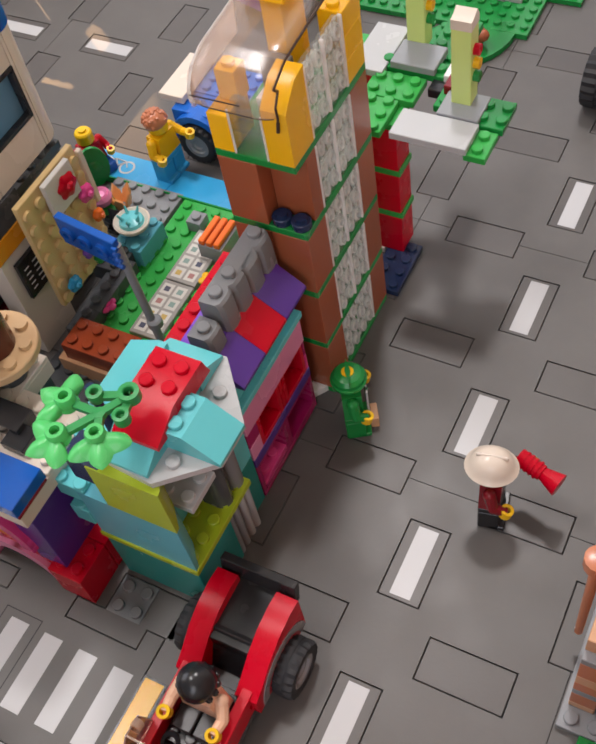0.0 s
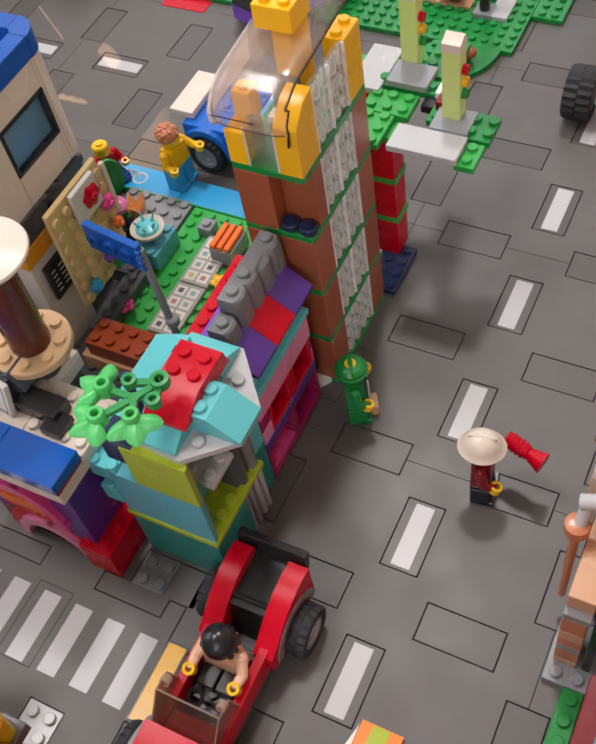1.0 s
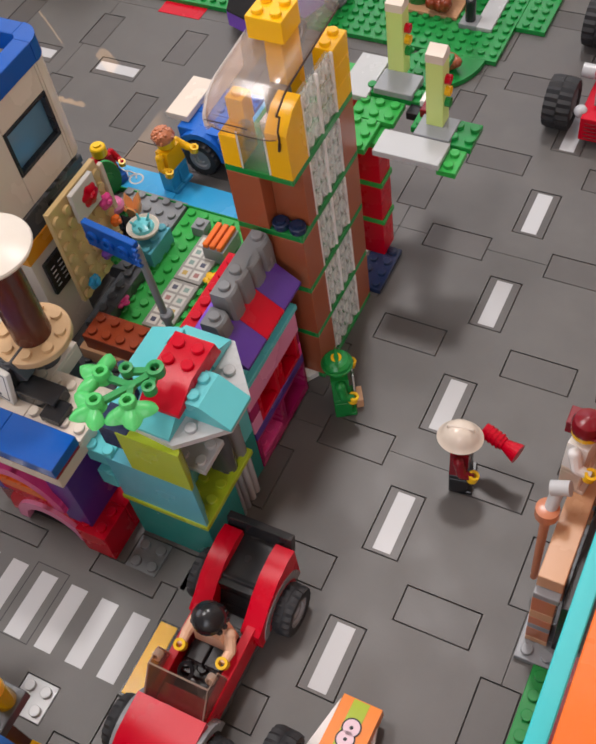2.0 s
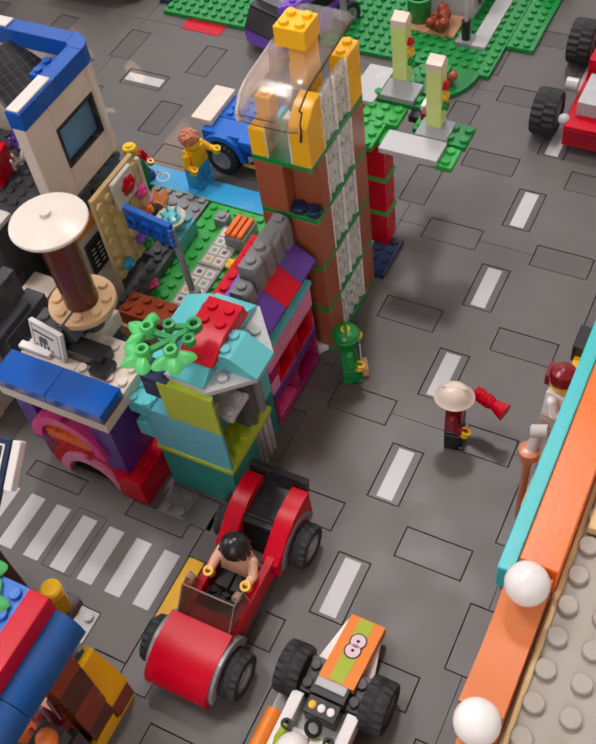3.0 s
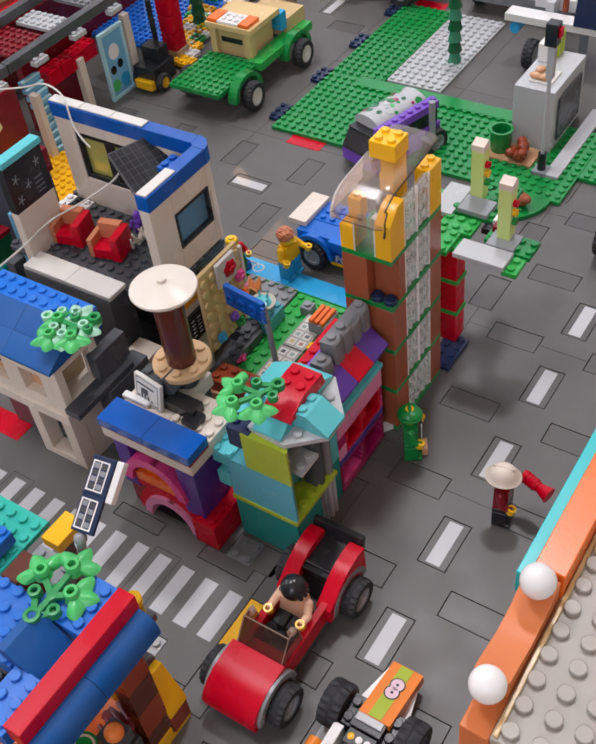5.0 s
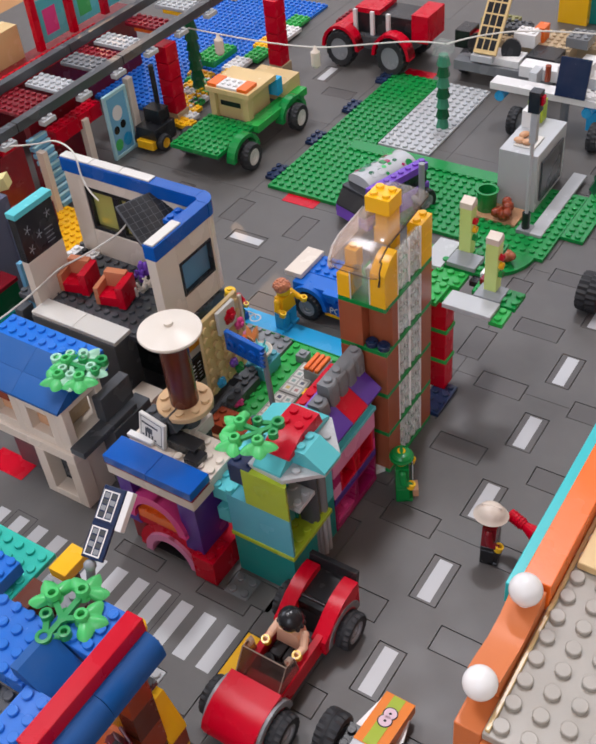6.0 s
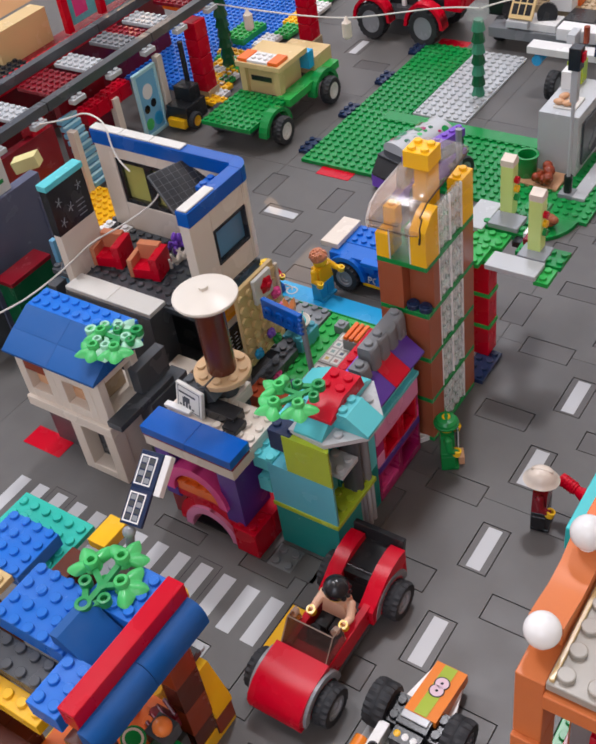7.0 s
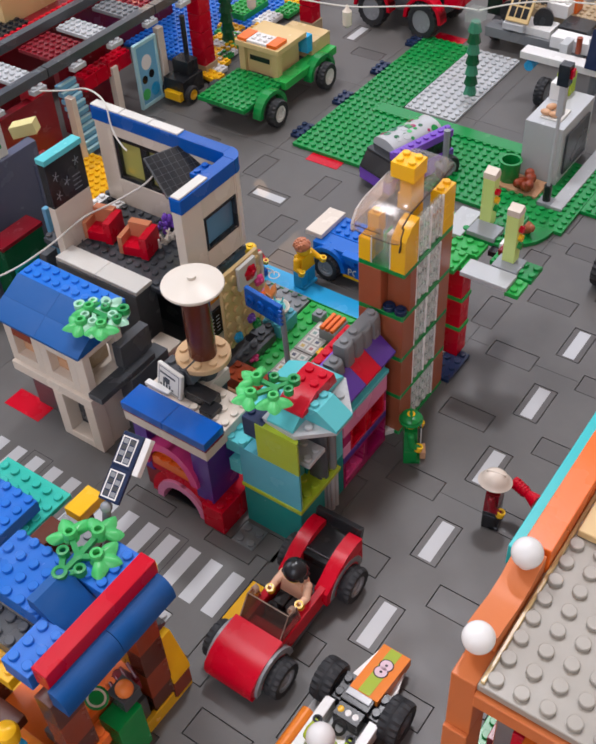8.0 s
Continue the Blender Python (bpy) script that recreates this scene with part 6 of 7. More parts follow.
for x, y, m in ((-8.2, -29.0, "redbrown"), (-7.6, -35.2, "redbrown"), (-15.0, -35.4, "brown"), (-15.0, -28.4, "brown")):
    for k in range(5):
        brick(T, x, y, 0.4 + 2.44 * k, 1.2, 1.8, 2.44, m if k % 2 else "brown", False)
brick(T, -22.6, -26.4, 0, 1.4, 1.4, 7.6, "brown", False, "column")
brick(T, -16.4, -38.5, 0, 1.4, 1.4, 10.0, "brown", False, "column")
brick(T, -16.2, -36.0, 0, 9.25, 10.2, 0.4, "yellow", True, "plate")
bm = bmesh.new()
prism(bm, [(-1.75, 0), (-1.75, 3.2), (-1.1, 3.2), (-0.02, 0.5), (0, 0)], 0, 1.5, 1)
part("slope", bm, "yellow", T, (-6.85, -27.3, 2.2), label="steep yellow slope brick")
brick(T, -8.6, -27.3, 0.4, 1.7, 1.5, 1.8, "redbrown", False)
brick(T, -7.3, -33.0, 0.4, 0.4, 5.6, 0.9, "yellow", False, "sill")
bar(T, (-7.1, -31.0, 1.3), (-7.5, -30.6, 3.2), 0.16, "yellow", "handle")
brick(T, -13.6, -35.0, 0.4, 5.6, 6.4, 4.0, "orange", False, "counter", "orange counter")
brick(T, -10.2, -33.0, 4.4, 2.1, 3.4, 0.8, "orange", True, "plate")
brick(T, -8.1, -35.2, 1.2, 1.2, 2.4, 3.0, "transorange", False, "clear_block")
brick(T, -8.0, -32.2, 0.4, 1.6, 2.0, 4.4, "green", False, "box", "green box")
brick(T, -8.0, -31.2, 5.2, 1.4, 1.4, 1.0, "darkgrey", False, "box")
bm = bmesh.new()
lathe(bm, (0, 0, 0), (0.5, -0.6, 0.6), [(0.3, 0), (0.7, 0.02), (0.7, 0.2), (0.3, 0.2)], 18)
part("dial_plate", bm, "green", T, (-8.0, -31.8, 6.6))
bm = bmesh.new()
lathe(bm, (0, 0, 0.21), (0.5, -0.6, 0.6), [(0.45, 0), (0.45, 0.03), (0.58, 0.03), (0.58, 0), (0.45, 0)], 18)
part("dial_ring", bm, "cream", T, (-7.9, -31.9, 6.6))
bm = bmesh.new()
ball(bm, (0, 0, 0), 0.55, 14, 10)
tube(bm, (0, 0, -1.4), (0, 0, 0), 0.3, n=12)
part("knob", bm, "softorange", T, (-7.0, -30.6, 6.7))
for k, (x, y, z, w, l, h, m) in enumerate(((-8.9, -30.3, 4.4, 1.6, 1.1, 0.9, "darkred"), (-8.0, -30.4, 0.8, 0.8, 1.2, 2.6, "darkgrey"), (-7.2, -34.4, 5.2, 1.0, 1.6, 0.8, "orange"),
                                           (-9.8, -34.6, 4.4, 1.2, 1.2, 1.0, "stonegrey"), (-8.4, -35.6, 5.2, 1.4, 1.0, 0.9, "brown"))):
    brick(T, x, y, z, w, l, h, m, k % 2 == 0, "crate")
bm = bmesh.new()
for k in range(4):
    tube(bm, (0.0, 0.5 * k, 0), (1.3, 0.5 * k - 0.5, 0.3), 0.12, n=8)
part("tool_rack", bm, "darkred", T, (-8.6, -30.4, 5.4))
leaf_sprig("toy_plant", -10.95, -27.9, 14.8, 130, "bright green moulded plant on the stall roof", mats=("leaf", "brightgreen"), s=0.95, flip=-1)
bar(T, (-10.5, -28.2, 13.4), (-10.5, -28.2, 14.5), 0.3, "green", "stem_pin")
# solar panels on an arm
sa = thing("solar_panel_stand", -13.2, -25.8, 9.0, "two white-framed solar panels on a tilted arm by the stall", "toy solar panel")
bar(sa, (-12.9, -26.2, 9.6), (-12.4, -25.4, 14.6), 0.25, "grey", "arm")
bm = bmesh.new()
ball(bm, (0, 0, 0), 0.36, 12, 8)
part("joint", bm, "grey", sa, (-12.4, -25.4, 14.7))
for k in (0, 1):
    bm = bmesh.new()
    bx(bm, -0.6, 0.2 + 2.0 * k, 0, 0.75, 2.2 + 2.0 * k, 0.25, 0.03)
    pn = part("panel", bm, "navy", sa, (-12.4, -25.3, 14.8), rx=34, rz=8)
    bm = bmesh.new()
    y0, y1 = 0.35 + 2.0 * k, 1.95 + 2.0 * k
    for q in ((-0.5, y0, -0.42, y1), (0.42, y0, 0.5, y1), (-0.42, y0, 0.42, y0 + 0.08), (-0.42, y1 - 0.08, 0.42, y1), (-0.03, y0 + 0.08, 0.03, y1 - 0.08)):
        bx(bm, q[0], q[1], 0.25, q[2], q[3], 0.27, 0.004)
    part("panel_frame", bm, "white", pn, (-12.4, -25.3, 14.8), label="thin white panel outline")
    for i in range(2):
        for j in range(4):
            bm = bmesh.new()
            bx(bm, -0.38 + 0.44 * i, y0 + 0.14 + 0.35 * j, 0.25, -0.07 + 0.44 * i, y0 + 0.42 + 0.35 * j, 0.262, 0.003)
            part("cell", bm, "grey" if (i + j) % 2 else "darkgrey", pn, (-12.4, -25.3, 14.8))
part("side_tile", (lambda q: (bx(q, 0.8, 2.0, -0.3, 1.2, 4.2, 0.2, 0.03), q)[1])(bmesh.new()), "white", sa, (-12.4, -25.3, 14.8), rx=34, rz=8)
brick(sa, -18.6, -24.2, 8.2, 1.4, 2.2, 0.8, "yellow", False, "base")
brick(sa, -18.2, -23.8, 0, 0.8, 0.8, 8.2, "brown", False, "column")
brick(sa, -13.2, -26.4, 0.0, 1.0, 1.0, 9.0, "brown", False, "column")
# lemonade seller at the stall
figure("toy_seller", -9.6, -36.6, 4.4, 0, "azure", "teal", "yellow", "figyellow", "cap", "yellow", "toy figure in blue and yellow at the stall counter", arm=(0.8, 0.2))
bm = bmesh.new()
lathe(bm, (0, 0, 0), (0, 0, 1), [(0.45, 0), (0.5, 0.1), (0.42, 1.4), (0.4, 1.5)], 16, 0)
lathe(bm, (0, 0, 1.5), (0, 0, 1), [(0.5, 0), (0.52, 0.1), (0.52, 0.5), (0.4, 0.6), (0.001, 0.62)], 16, 1)
solo("yellow_jar", bm, ["transyellow", "yellow"], (-9.2, -25.2, 8.31), "clear yellow toy jar with an orange-yellow lid on the stall arm", "toy jar", rx=0)
brick(T, -9.8, -28.4, 7.7, 2.6, 1.9, 0.4, "darkgrey", True, "arm")
brick(T, -9.8, -26.5, 7.7, 1.2, 2.0, 0.6, "darkgrey", False, "arm")

# ---- orange building beside the camera ----
O = thing("orange_building", 16, -20, 0, "tall orange toy building with grey studded roof and white ball finials", "toy building")
OZ = 25.6
brick(O, 11.5, -22.6, OZ - 0.9, 1.15, 24, 1.5, "orange", False, "roof_edge")
brick(O, 10.95, -22.8, OZ - 1.2, 0.5, 24.4, 1.2, "cyan", False, "trim", "teal trim strip")
bm = bmesh.new()
prism(bm, [(-26.9, -0.6), (-26.9, 0.35), (-26.3, 0.25), (-25.2, -0.05), (-24.1, -0.0), (-23.4, 0.3), (-22.8, 0.5), (-22.8, -0.6)], 11.35, 12.55, 0)
part("curved_edge", bm, "wallorange", O, (0, 0, OZ))
brick(O, 12.6, -28.4, OZ - 1.0, 12, 30, 0.4, "roofgrey", True, "roof_plate", "pale grey studded roof")
brick(O, 12.9, -20.5, OZ - 0.55, 4.8, 6.0, 0.4, "tan", False, "tile", "plain tan roof tile")
brick(O, 12.65, -28.3, OZ - 0.9, 0.2, 27.9, 0.45, "tan", False, "trim")
for y in (-23.45, -27.25):
    bm = bmesh.new()
    ball(bm, (0, 0, 0.68), 0.62, 24, 16)
    tube(bm, (0, 0, 0), (0, 0, 0.3), 0.32, n=14)
    part("ball_finial", bm, "white", O, (11.98, y, OZ + (0.4 if y > -25 else -0.3)), label="white ball finial")
# walls
brick(O, 11.55, -28.4, 21.0, 1.05, 5.6, 3.8, "wallorange", False, "wall")
brick(O, 11.55, -28.6, 0.0, 1.05, 1.6, 21.0, "wallorange", False, "corner_post")
brick(O, 11.9, -22.8, 2.0, 0.8, 24.0, 22.6, "nougat", False, "wall")
brick(O, 12.6, -25.0, 12.0, 11, 0.8, 12.4, "stonegrey", False, "back_wall")
brick(O, 12.6, -28.6, 23.7, 12, 0.5, 0.8, "wallorange", False, "lintel")
brick(O, 12.6, -28.0, 0.0, 11, 0.8, 14.0, "softorange", False, "wall")
brick(O, 14.6, -28.4, 21.4, 1.0, 1.0, 1.2, "orange", False, "lamp_block")
brick(O, 14.0, -27.6, 20.2, 3, 1.6, 1.2, "red", False, "red_block")
brick(O, 12.6, -4.0, 0.0, 11, 0.8, 24.6, "nougat", False, "wall")
brick(O, 23.6, -28.0, 0.0, 0.8, 24.8, 24.6, "nougat", False, "wall")
O.location += Vector((0.3 * U, 0.1 * U, 0))
# low brown shopfront beside the road
F = thing("brown_shopfront", 9.5, -7, 0, "brown and tan striped brick shopfront on a grey base", "toy building")
brick(F, 8.1, -12.4, 0, 3.0, 12, 0.4, "grey", True, "plate")
brick(F, 9.1, -20.4, 0, 1.0, 8.0, 0.4, "green", True, "plate")
brick(F, 10.1, -20.4, 0, 1.0, 8.0, 3.4, "darkred", False, "red_panel")
for z, m, h in ((0.4, "warmtan", 0.5), (0.9, "nougat", 1.1), (2.0, "grey", 0.5), (2.5, "nougat", 0.8), (3.3, "warmtan", 0.8), (4.1, "nougat", 1.4)):
    brick(F, 8.3, -11.4, z, 1.1, 1.2, h, m, False)
    brick(F, 8.4, -4.4, z, 1.1, 3.4, h, m, False)
    brick(F, 8.4, -9.0, z, 1.0, 1.2, h, m, False)
brick(F, 8.3, -11.4, 5.5, 1.2, 10.4, 0.5, "grey", False, "ledge")
brick(F, 8.3, -11.0, 6.0, 1.2, 9.6, 1.0, "warmtan", False, "parapet")
brick(F, 9.6, -11.4, 0.4, 0.4, 10.6, 5.1, "black", False, "back_wall")
brick(F, 11.0, -15.4, 0.4, 0.6, 3.2, 6.6, "darkred", False, "red_panel")
bm = bmesh.new()
tube(bm, (0, -0.05, -0.9), (0, 0.3, 5.0), 0.18, 0.24, 12)
lathe(bm, (0, 0.3, 5.0), (0, 0, 1), [(0.3, 0), (0.55, 0.1), (0.55, 0.7), (0.3, 0.75)], 14)
part("downpipe", bm, "nougat", F, (7.8, -8.6, 2.4), label="orange pipe on the shopfront")
bm = bmesh.new()
tube(bm, (0, 0, 0), (0.1, 0.6, 1.0), 0.3, n=14)
tube(bm, (-0.2, 0.5, 0.9), (0.6, 0.6, 1.2), 0.36, n=14)
part("pipe_joint", bm, "lightgrey", F, (7.9, -8.2, 8.0))
figure("toy_roof_figure", 8.7, -5.4, 7.0, 80, "white", "cream", "white", "figyellow", "cap", "darkred", "white toy figure with a dark red cap on the shopfront", arm=(0.4, 0.4))
brick(F, 7.4, -5.2, 9.6, 2.4, 1.0, 0.8, "darkred", False, "awning", "dark red awning")
brick(F, 8.4, -4.2, 9.8, 1.2, 1.2, 0.5, "yellow", False, "tile")
brick(F, 8.2, -3.4, 9.8, 1.4, 1.6, 1.2, "black", False, "box")
F.location += Vector((0.25 * U, 0, 0))

# ---- far side: park plates, jeep, railway, counter, vehicles ----
gp = thing("park_plate", -34, 45, 0, "green studded park baseplate with a sunken ramp", "toy baseplate")
brick(gp, -42, 31.5, 0, 34, 12.5, 0.4, "green", True, "plate")
brick(gp, -42, 44, 0, 7, 18, 0.4, "green", True, "plate")
brick(gp, -35, 45, 0, 7, 17, 0.3, "lightgrey", True, "plate", "pale grey studded plate")
bm = bmesh.new()
prism(bm, [(-14, 31.5)] + [(-13.5 + 4.6 * math.cos(a), 31.5 - 4.6 * math.sin(a)) for a in [math.pi * (0.75 - 0.75 * i / 12) for i in range(13)]], 0, 0.39, 2)
knobs(bm, 5, 3, 0.39, x0=-15.5, y0=28.4)
part("rounded_plate", bm, "green", gp)
brick(gp, -37.5, 42.2, 0.4, 20, 1.9, 0.25, "green", False, "ramp", "smooth green ramp strip")
brick(gp, -8, 36, 0, 2.5, 10, 0.4, "green", True, "plate")
for k in range(4):
    brick(gp, -43.4, 33 + 8.6 * k, 0, 1.6, 3, 0.4, "navy", True, "clip_plate", "dark blue linking plate")
post = thing("tree_post", -30.3, 52.4, 0.3, "slim green stacked-leaf post with a clear top", "toy tree")
for k in range(7):
    bm = bmesh.new()
    lathe(bm, (0, 0, 0), (0, 0, 1), [(0.8, 0), (0.5, 1.2)], 8)
    part("tier", bm, "darkgreen" if k % 2 else "seagreen", post, (-30.3, 52.4, 0.3 + 1.25 * k), rz=25 * k)
bm = bmesh.new()
bx(bm, -0.9, -0.9, 0, 0.9, 0.9, 1.3, 0.05)
part("lantern", bm, "glass", post, (-30.3, 52.4, 9.05))

# jeep
jp = thing("green_jeep", -52, 38, 0, "green and tan toy pick-up with white wheel rims", "toy car")
brick(jp, -55.4, 31.4, 2.0, 6.8, 17.6, 0.9, "darkgrey", False, "chassis")
brick(jp, -56.2, 30.6, 2.7, 8, 8, 0.5, "green", True, "load_bed", "green studded load bed")
brick(jp, -49.6, 38.0, 2.5, 2.2, 11.0, 0.9, "brightgreen", False, "sill")
brick(jp, -55.8, 38.6, 2.9, 1.0, 1.0, 3.2, "tan", False, "pillar")
brick(jp, -50.2, 38.6, 2.9, 1.0, 1.0, 3.2, "tan", False, "pillar")
brick(jp, -54.9, 39.2, 2.9, 4.8, 5.0, 3.2, "tan", False, "cab")
brick(jp, -56.2, 38.4, 6.1, 7.4, 6.0, 0.6, "tan", False, "roof")
for x in (-55.9, -50.9):
    brick(jp, x, 38.6, 6.7, 1.6, 2.4, 0.4, "orange", False, "roof_light")
brick(jp, -54.3, 38.6, 6.7, 3.4, 2.4, 0.3, "white", True, "plate")
brick(jp, -54.4, 39.1, 4.4, 3.4, 0.15, 0.6, "black", False, "rear_slot")
brick(jp, -55.4, 45.4, 2.9, 6.6, 4.0, 2.0, "tan", False, "bonnet")
brick(jp, -51.6, 44.4, 4.0, 2.8, 1.2, 2.0, "azure", False, "windscreen")
for y in (34.6, 45.0):
    for s_, x in ((1, -46.2), (-1, -56.6)):
        wheel(jp, x, y, 1.6, 1.6, 1.4, "hubwhite", s_)
    bm = bmesh.new()
    for i in range(12):
        a_, b_ = math.pi * i / 12, math.pi * (i + 1) / 12
        prism(bm, [(2.7 * math.cos(a_), 2.3 * math.sin(a_)), (2.7 * math.cos(b_), 2.3 * math.sin(b_)), (2.1 * math.cos(b_), 1.85 * math.sin(b_)), (2.1 * math.cos(a_), 1.85 * math.sin(a_))], -0.6, 0.7, 0)
    bmesh.ops.remove_doubles(bm, verts=bm.verts, dist=0.0005)
    part("mudguard", bm, "green", jp, (-47.4, y, 1.7))

# counter with goods, traffic light, bin
ct = thing("grey_counter", -14.5, 41, 0.4, "tall grey toy cabinet with dark front panel and goods", "toy cabinet")
brick(ct, -16.6, 37.6, 0.4, 4.0, 7.6, 6.3, "lightgrey", False, "body")
brick(ct, -12.55, 38.6, 1.2, 0.2, 5.4, 4.4, "darkgrey", False, "front_panel")
brick(ct, -16.4, 42.4, 6.7, 1.2, 1.6, 1.8, "white", False, "cup")
brick(ct, -15.6, 38.6, 6.7, 2.2, 2.6, 0.2, "hubwhite", False, "plate")
for k in range(4):
    bm = bmesh.new()
    ball(bm, (0, 0, 0.25), 0.5, 12, 8, 0, 1.2, 0.8, 0.6)
    part("bread", bm, "warmtan", ct, (-15.2 + 0.9 * (k % 2), 39.2 + 1.2 * (k // 2), 6.9), rz=30 * k)
brick(ct, -16.4, 43.8, 6.7, 1.6, 1.4, 2.2, "lime", False, "cup")
brick(ct, -16.3, 43.9, 8.9, 1.2, 1.2, 0.5, "aqua2", False, "tray")
tl = thing("traffic_light", -11.2, 34.6, 0.4, "grey toy traffic light with a black lamp head", "toy traffic light")
brick(tl, -12.0, 33.8, 0.4, 1.6, 1.6, 0.4, "grey", False, "base")
bar(tl, (-11.2, 34.6, 0.8), (-11.2, 34.6, 2.4), 0.45, "black", "collar")
bar(tl, (-11.2, 34.6, 2.0), (-11.2, 34.6, 11.0), 0.2, "lightgrey", "pole")
brick(tl, -11.5, 34.2, 9.6, 0.7, 0.8, 2.9, "lightgrey", False, "housing")
brick(tl, -11.8, 34.0, 12.5, 1.2, 1.2, 1.9, "black", False, "lamp_head")
brick(tl, -10.6, 34.3, 13.2, 0.25, 0.8, 0.8, "red", False, "lamp")
bm = bmesh.new()
lathe(bm, (0, 0, 0), (0, 0, 1), [(0.95, 0), (1.0, 0.1), (1.05, 2.1), (1.15, 2.3), (0.9, 2.3), (0.85, 0.4), (0.001, 0.4)], 22)
solo("green_bin", bm, "green", (-16.4, 35.8, 0.6), "round green toy bin on the park plate", "toy bin")
bm = bmesh.new()
for k in range(14):
    rg = random.Random(k + 30)
    ball(bm, (rg.uniform(-0.9, 0.9), rg.uniform(-0.8, 0.8), rg.uniform(0.3, 1.3)), rg.uniform(0.35, 0.55), 8, 6)
solo("brown_heap", bm, "redbrown", (-13.8, 34.8, 0.8), "reddish brown toy animal-shaped heap on a tan plate", "toy heap")
pt = thing("tan_plate", -14.8, 35, 0.4, "tan plate under the bin", "toy plate")
brick(pt, -17.6, 34.0, 0.41, 5, 3, 0.3, "warmtan", False, "plate")
wk = thing("white_walkway", -9, 37, 0.4, "pale grey walkway strip beside the cabinet", "toy path")
brick(wk, -10.8, 33.0, 0.41, 1.5, 12.5, 0.35, "lightgrey", False, "tile")
bm = bmesh.new()
ball(bm, (0, 0, 0.7), 0.75, 14, 10, 0, 1.3, 1, 0.8)
ball(bm, (0.8, -0.3, 1.0), 0.4, 10, 8)
solo("brown_pot", bm, "brickbrown", (-11.0, 28.2, 0.4), "rounded brown toy piece behind the gate posts", "toy ornament")

# purple van behind the tower
pv = thing("purple_van", -26, 33, 0.4, "purple and black toy van with a printed roof", "toy car")
brick(pv, -29.4, 30.6, 1.2, 4.6, 7.6, 1.8, "violet", False, "body")
brick(pv, -29.2, 30.2, 3.0, 4.2, 7.8, 1.5, "black", False, "cabin")
slope(pv, -29.2, 29.3, 2.6, 4.2, 1.3, 1.7, "black", 0, 0.3, False)
brick(pv, -29.4, 29.4, 1.2, 4.6, 1.2, 1.4, "violet", False, "bumper")
bm = bmesh.new()
prism(bm, [(0, 0)] + [(1.6 - 1.6 * math.cos(math.pi * i / 10), 0.35 + 0.75 * math.sin(math.pi * i / 10)) for i in range(11)] + [(3.2, 0)], 0, 6.4, 1)
rf = part("roof", bm, "lightgrey", pv, (-29.3, 31.2, 4.5), label="rounded roof with a coloured print")
rg = random.Random(11)
for k in range(28):
    bm = bmesh.new()
    a, y = rg.uniform(0.5, 2.6), rg.uniform(0.7, 5.6)
    r = rg.uniform(0.18, 0.45)
    lathe(bm, (1.6 - 1.6 * math.cos(a), y, 0.35 + 0.75 * math.sin(a)), (-0.75 * math.cos(a), 0, 1.6 * math.sin(a)), [(r, 0), (r, 0.02), (0.001, 0.03)], 9)
    part("print", bm, ("green", "darkgreen", "seagreen", "lightgrey", "magenta", "leaf")[k % 6], rf, (-29.3, 31.2, 4.5))
brick(pv, -26.0, 30.4, 4.5, 1.2, 7.6, 0.8, "violet", True, "roof_rail")
for y in (31.4, 37.0):
    for s, x in ((1, -24.4), (-1, -29.8)):
        wheel(pv, x, y, 1.4, 1.4, 1.0, "grey", s)
bar(pv, (-23.6, 35.8, 2.0), (-23.6, 35.8, 6.6), 0.32, "grey", "exhaust")
bar(pv, (-25.0, 35.8, 2.2), (-23.5, 35.8, 2.2), 0.3, "grey", "exhaust_arm")

pv.rotation_euler = (0, 0, radians(-17))
pv.location += Vector((0.1 * U, -2.0 * U, -0.3 * U))

# railway on red pillars
ry = thing("elevated_railway", -59, 30, 0, "dark grey elevated toy railway with sleepers on red pillars", "toy railway")
for x in (-63.6, -73.0):
    for k in range(5):
        brick(ry, x - 0.4, -20 + 18 * k, 10.6, 1.2, 17.9, 1.0, "darkgrey", False, "rail")
for k in range(12):
    y = -12 + 6.2 * k
    brick(ry, -71.8, y, 10.2, 7, 3, 0.4, ("lightgrey", "darkred", "lightgrey", "stonegrey")[k % 4], True, "sleeper")
    brick(ry, -63.0, y, 10.0, 1.0, 2, 0.5, "lightgrey", True, "bracket")
for k in (3, 5, 7):
    brick(ry, -71.8, -9 + 6.2 * k, 10.2, 7, 2, 0.4, "darkred", True, "sleeper")
brick(ry, -70.4, 44, 9.7, 6, 2, 0.4, "orange", True, "sleeper")
brick(ry, -70.4, 50, 9.7, 6, 2, 0.4, "yellow", True, "sleeper")
for x, y in ((-64.4, 41.0), (-58.8, 58.2), (-66.6, 14.0)):
    brick(ry, x, y, 0, 2.4, 2.4, 1.6, "sand", False, "base")
    for k in range(4):
        brick(ry, x, y, 1.6 + 2.1 * k, 2.2, 2.2, 2.0, "red", False, "pillar")

# red shop row behind the railway
rs = thing("red_shops", -70, 28, 0, "dark red toy shop row with aqua door and blue stairs", "toy building")
brick(rs, -65.8, 9.0, 0, 1.2, 8.4, 8.5, "darkred", False, "wall")
brick(rs, -70, 22, 0, 1.2, 8, 8.5, "darkred", False, "wall")
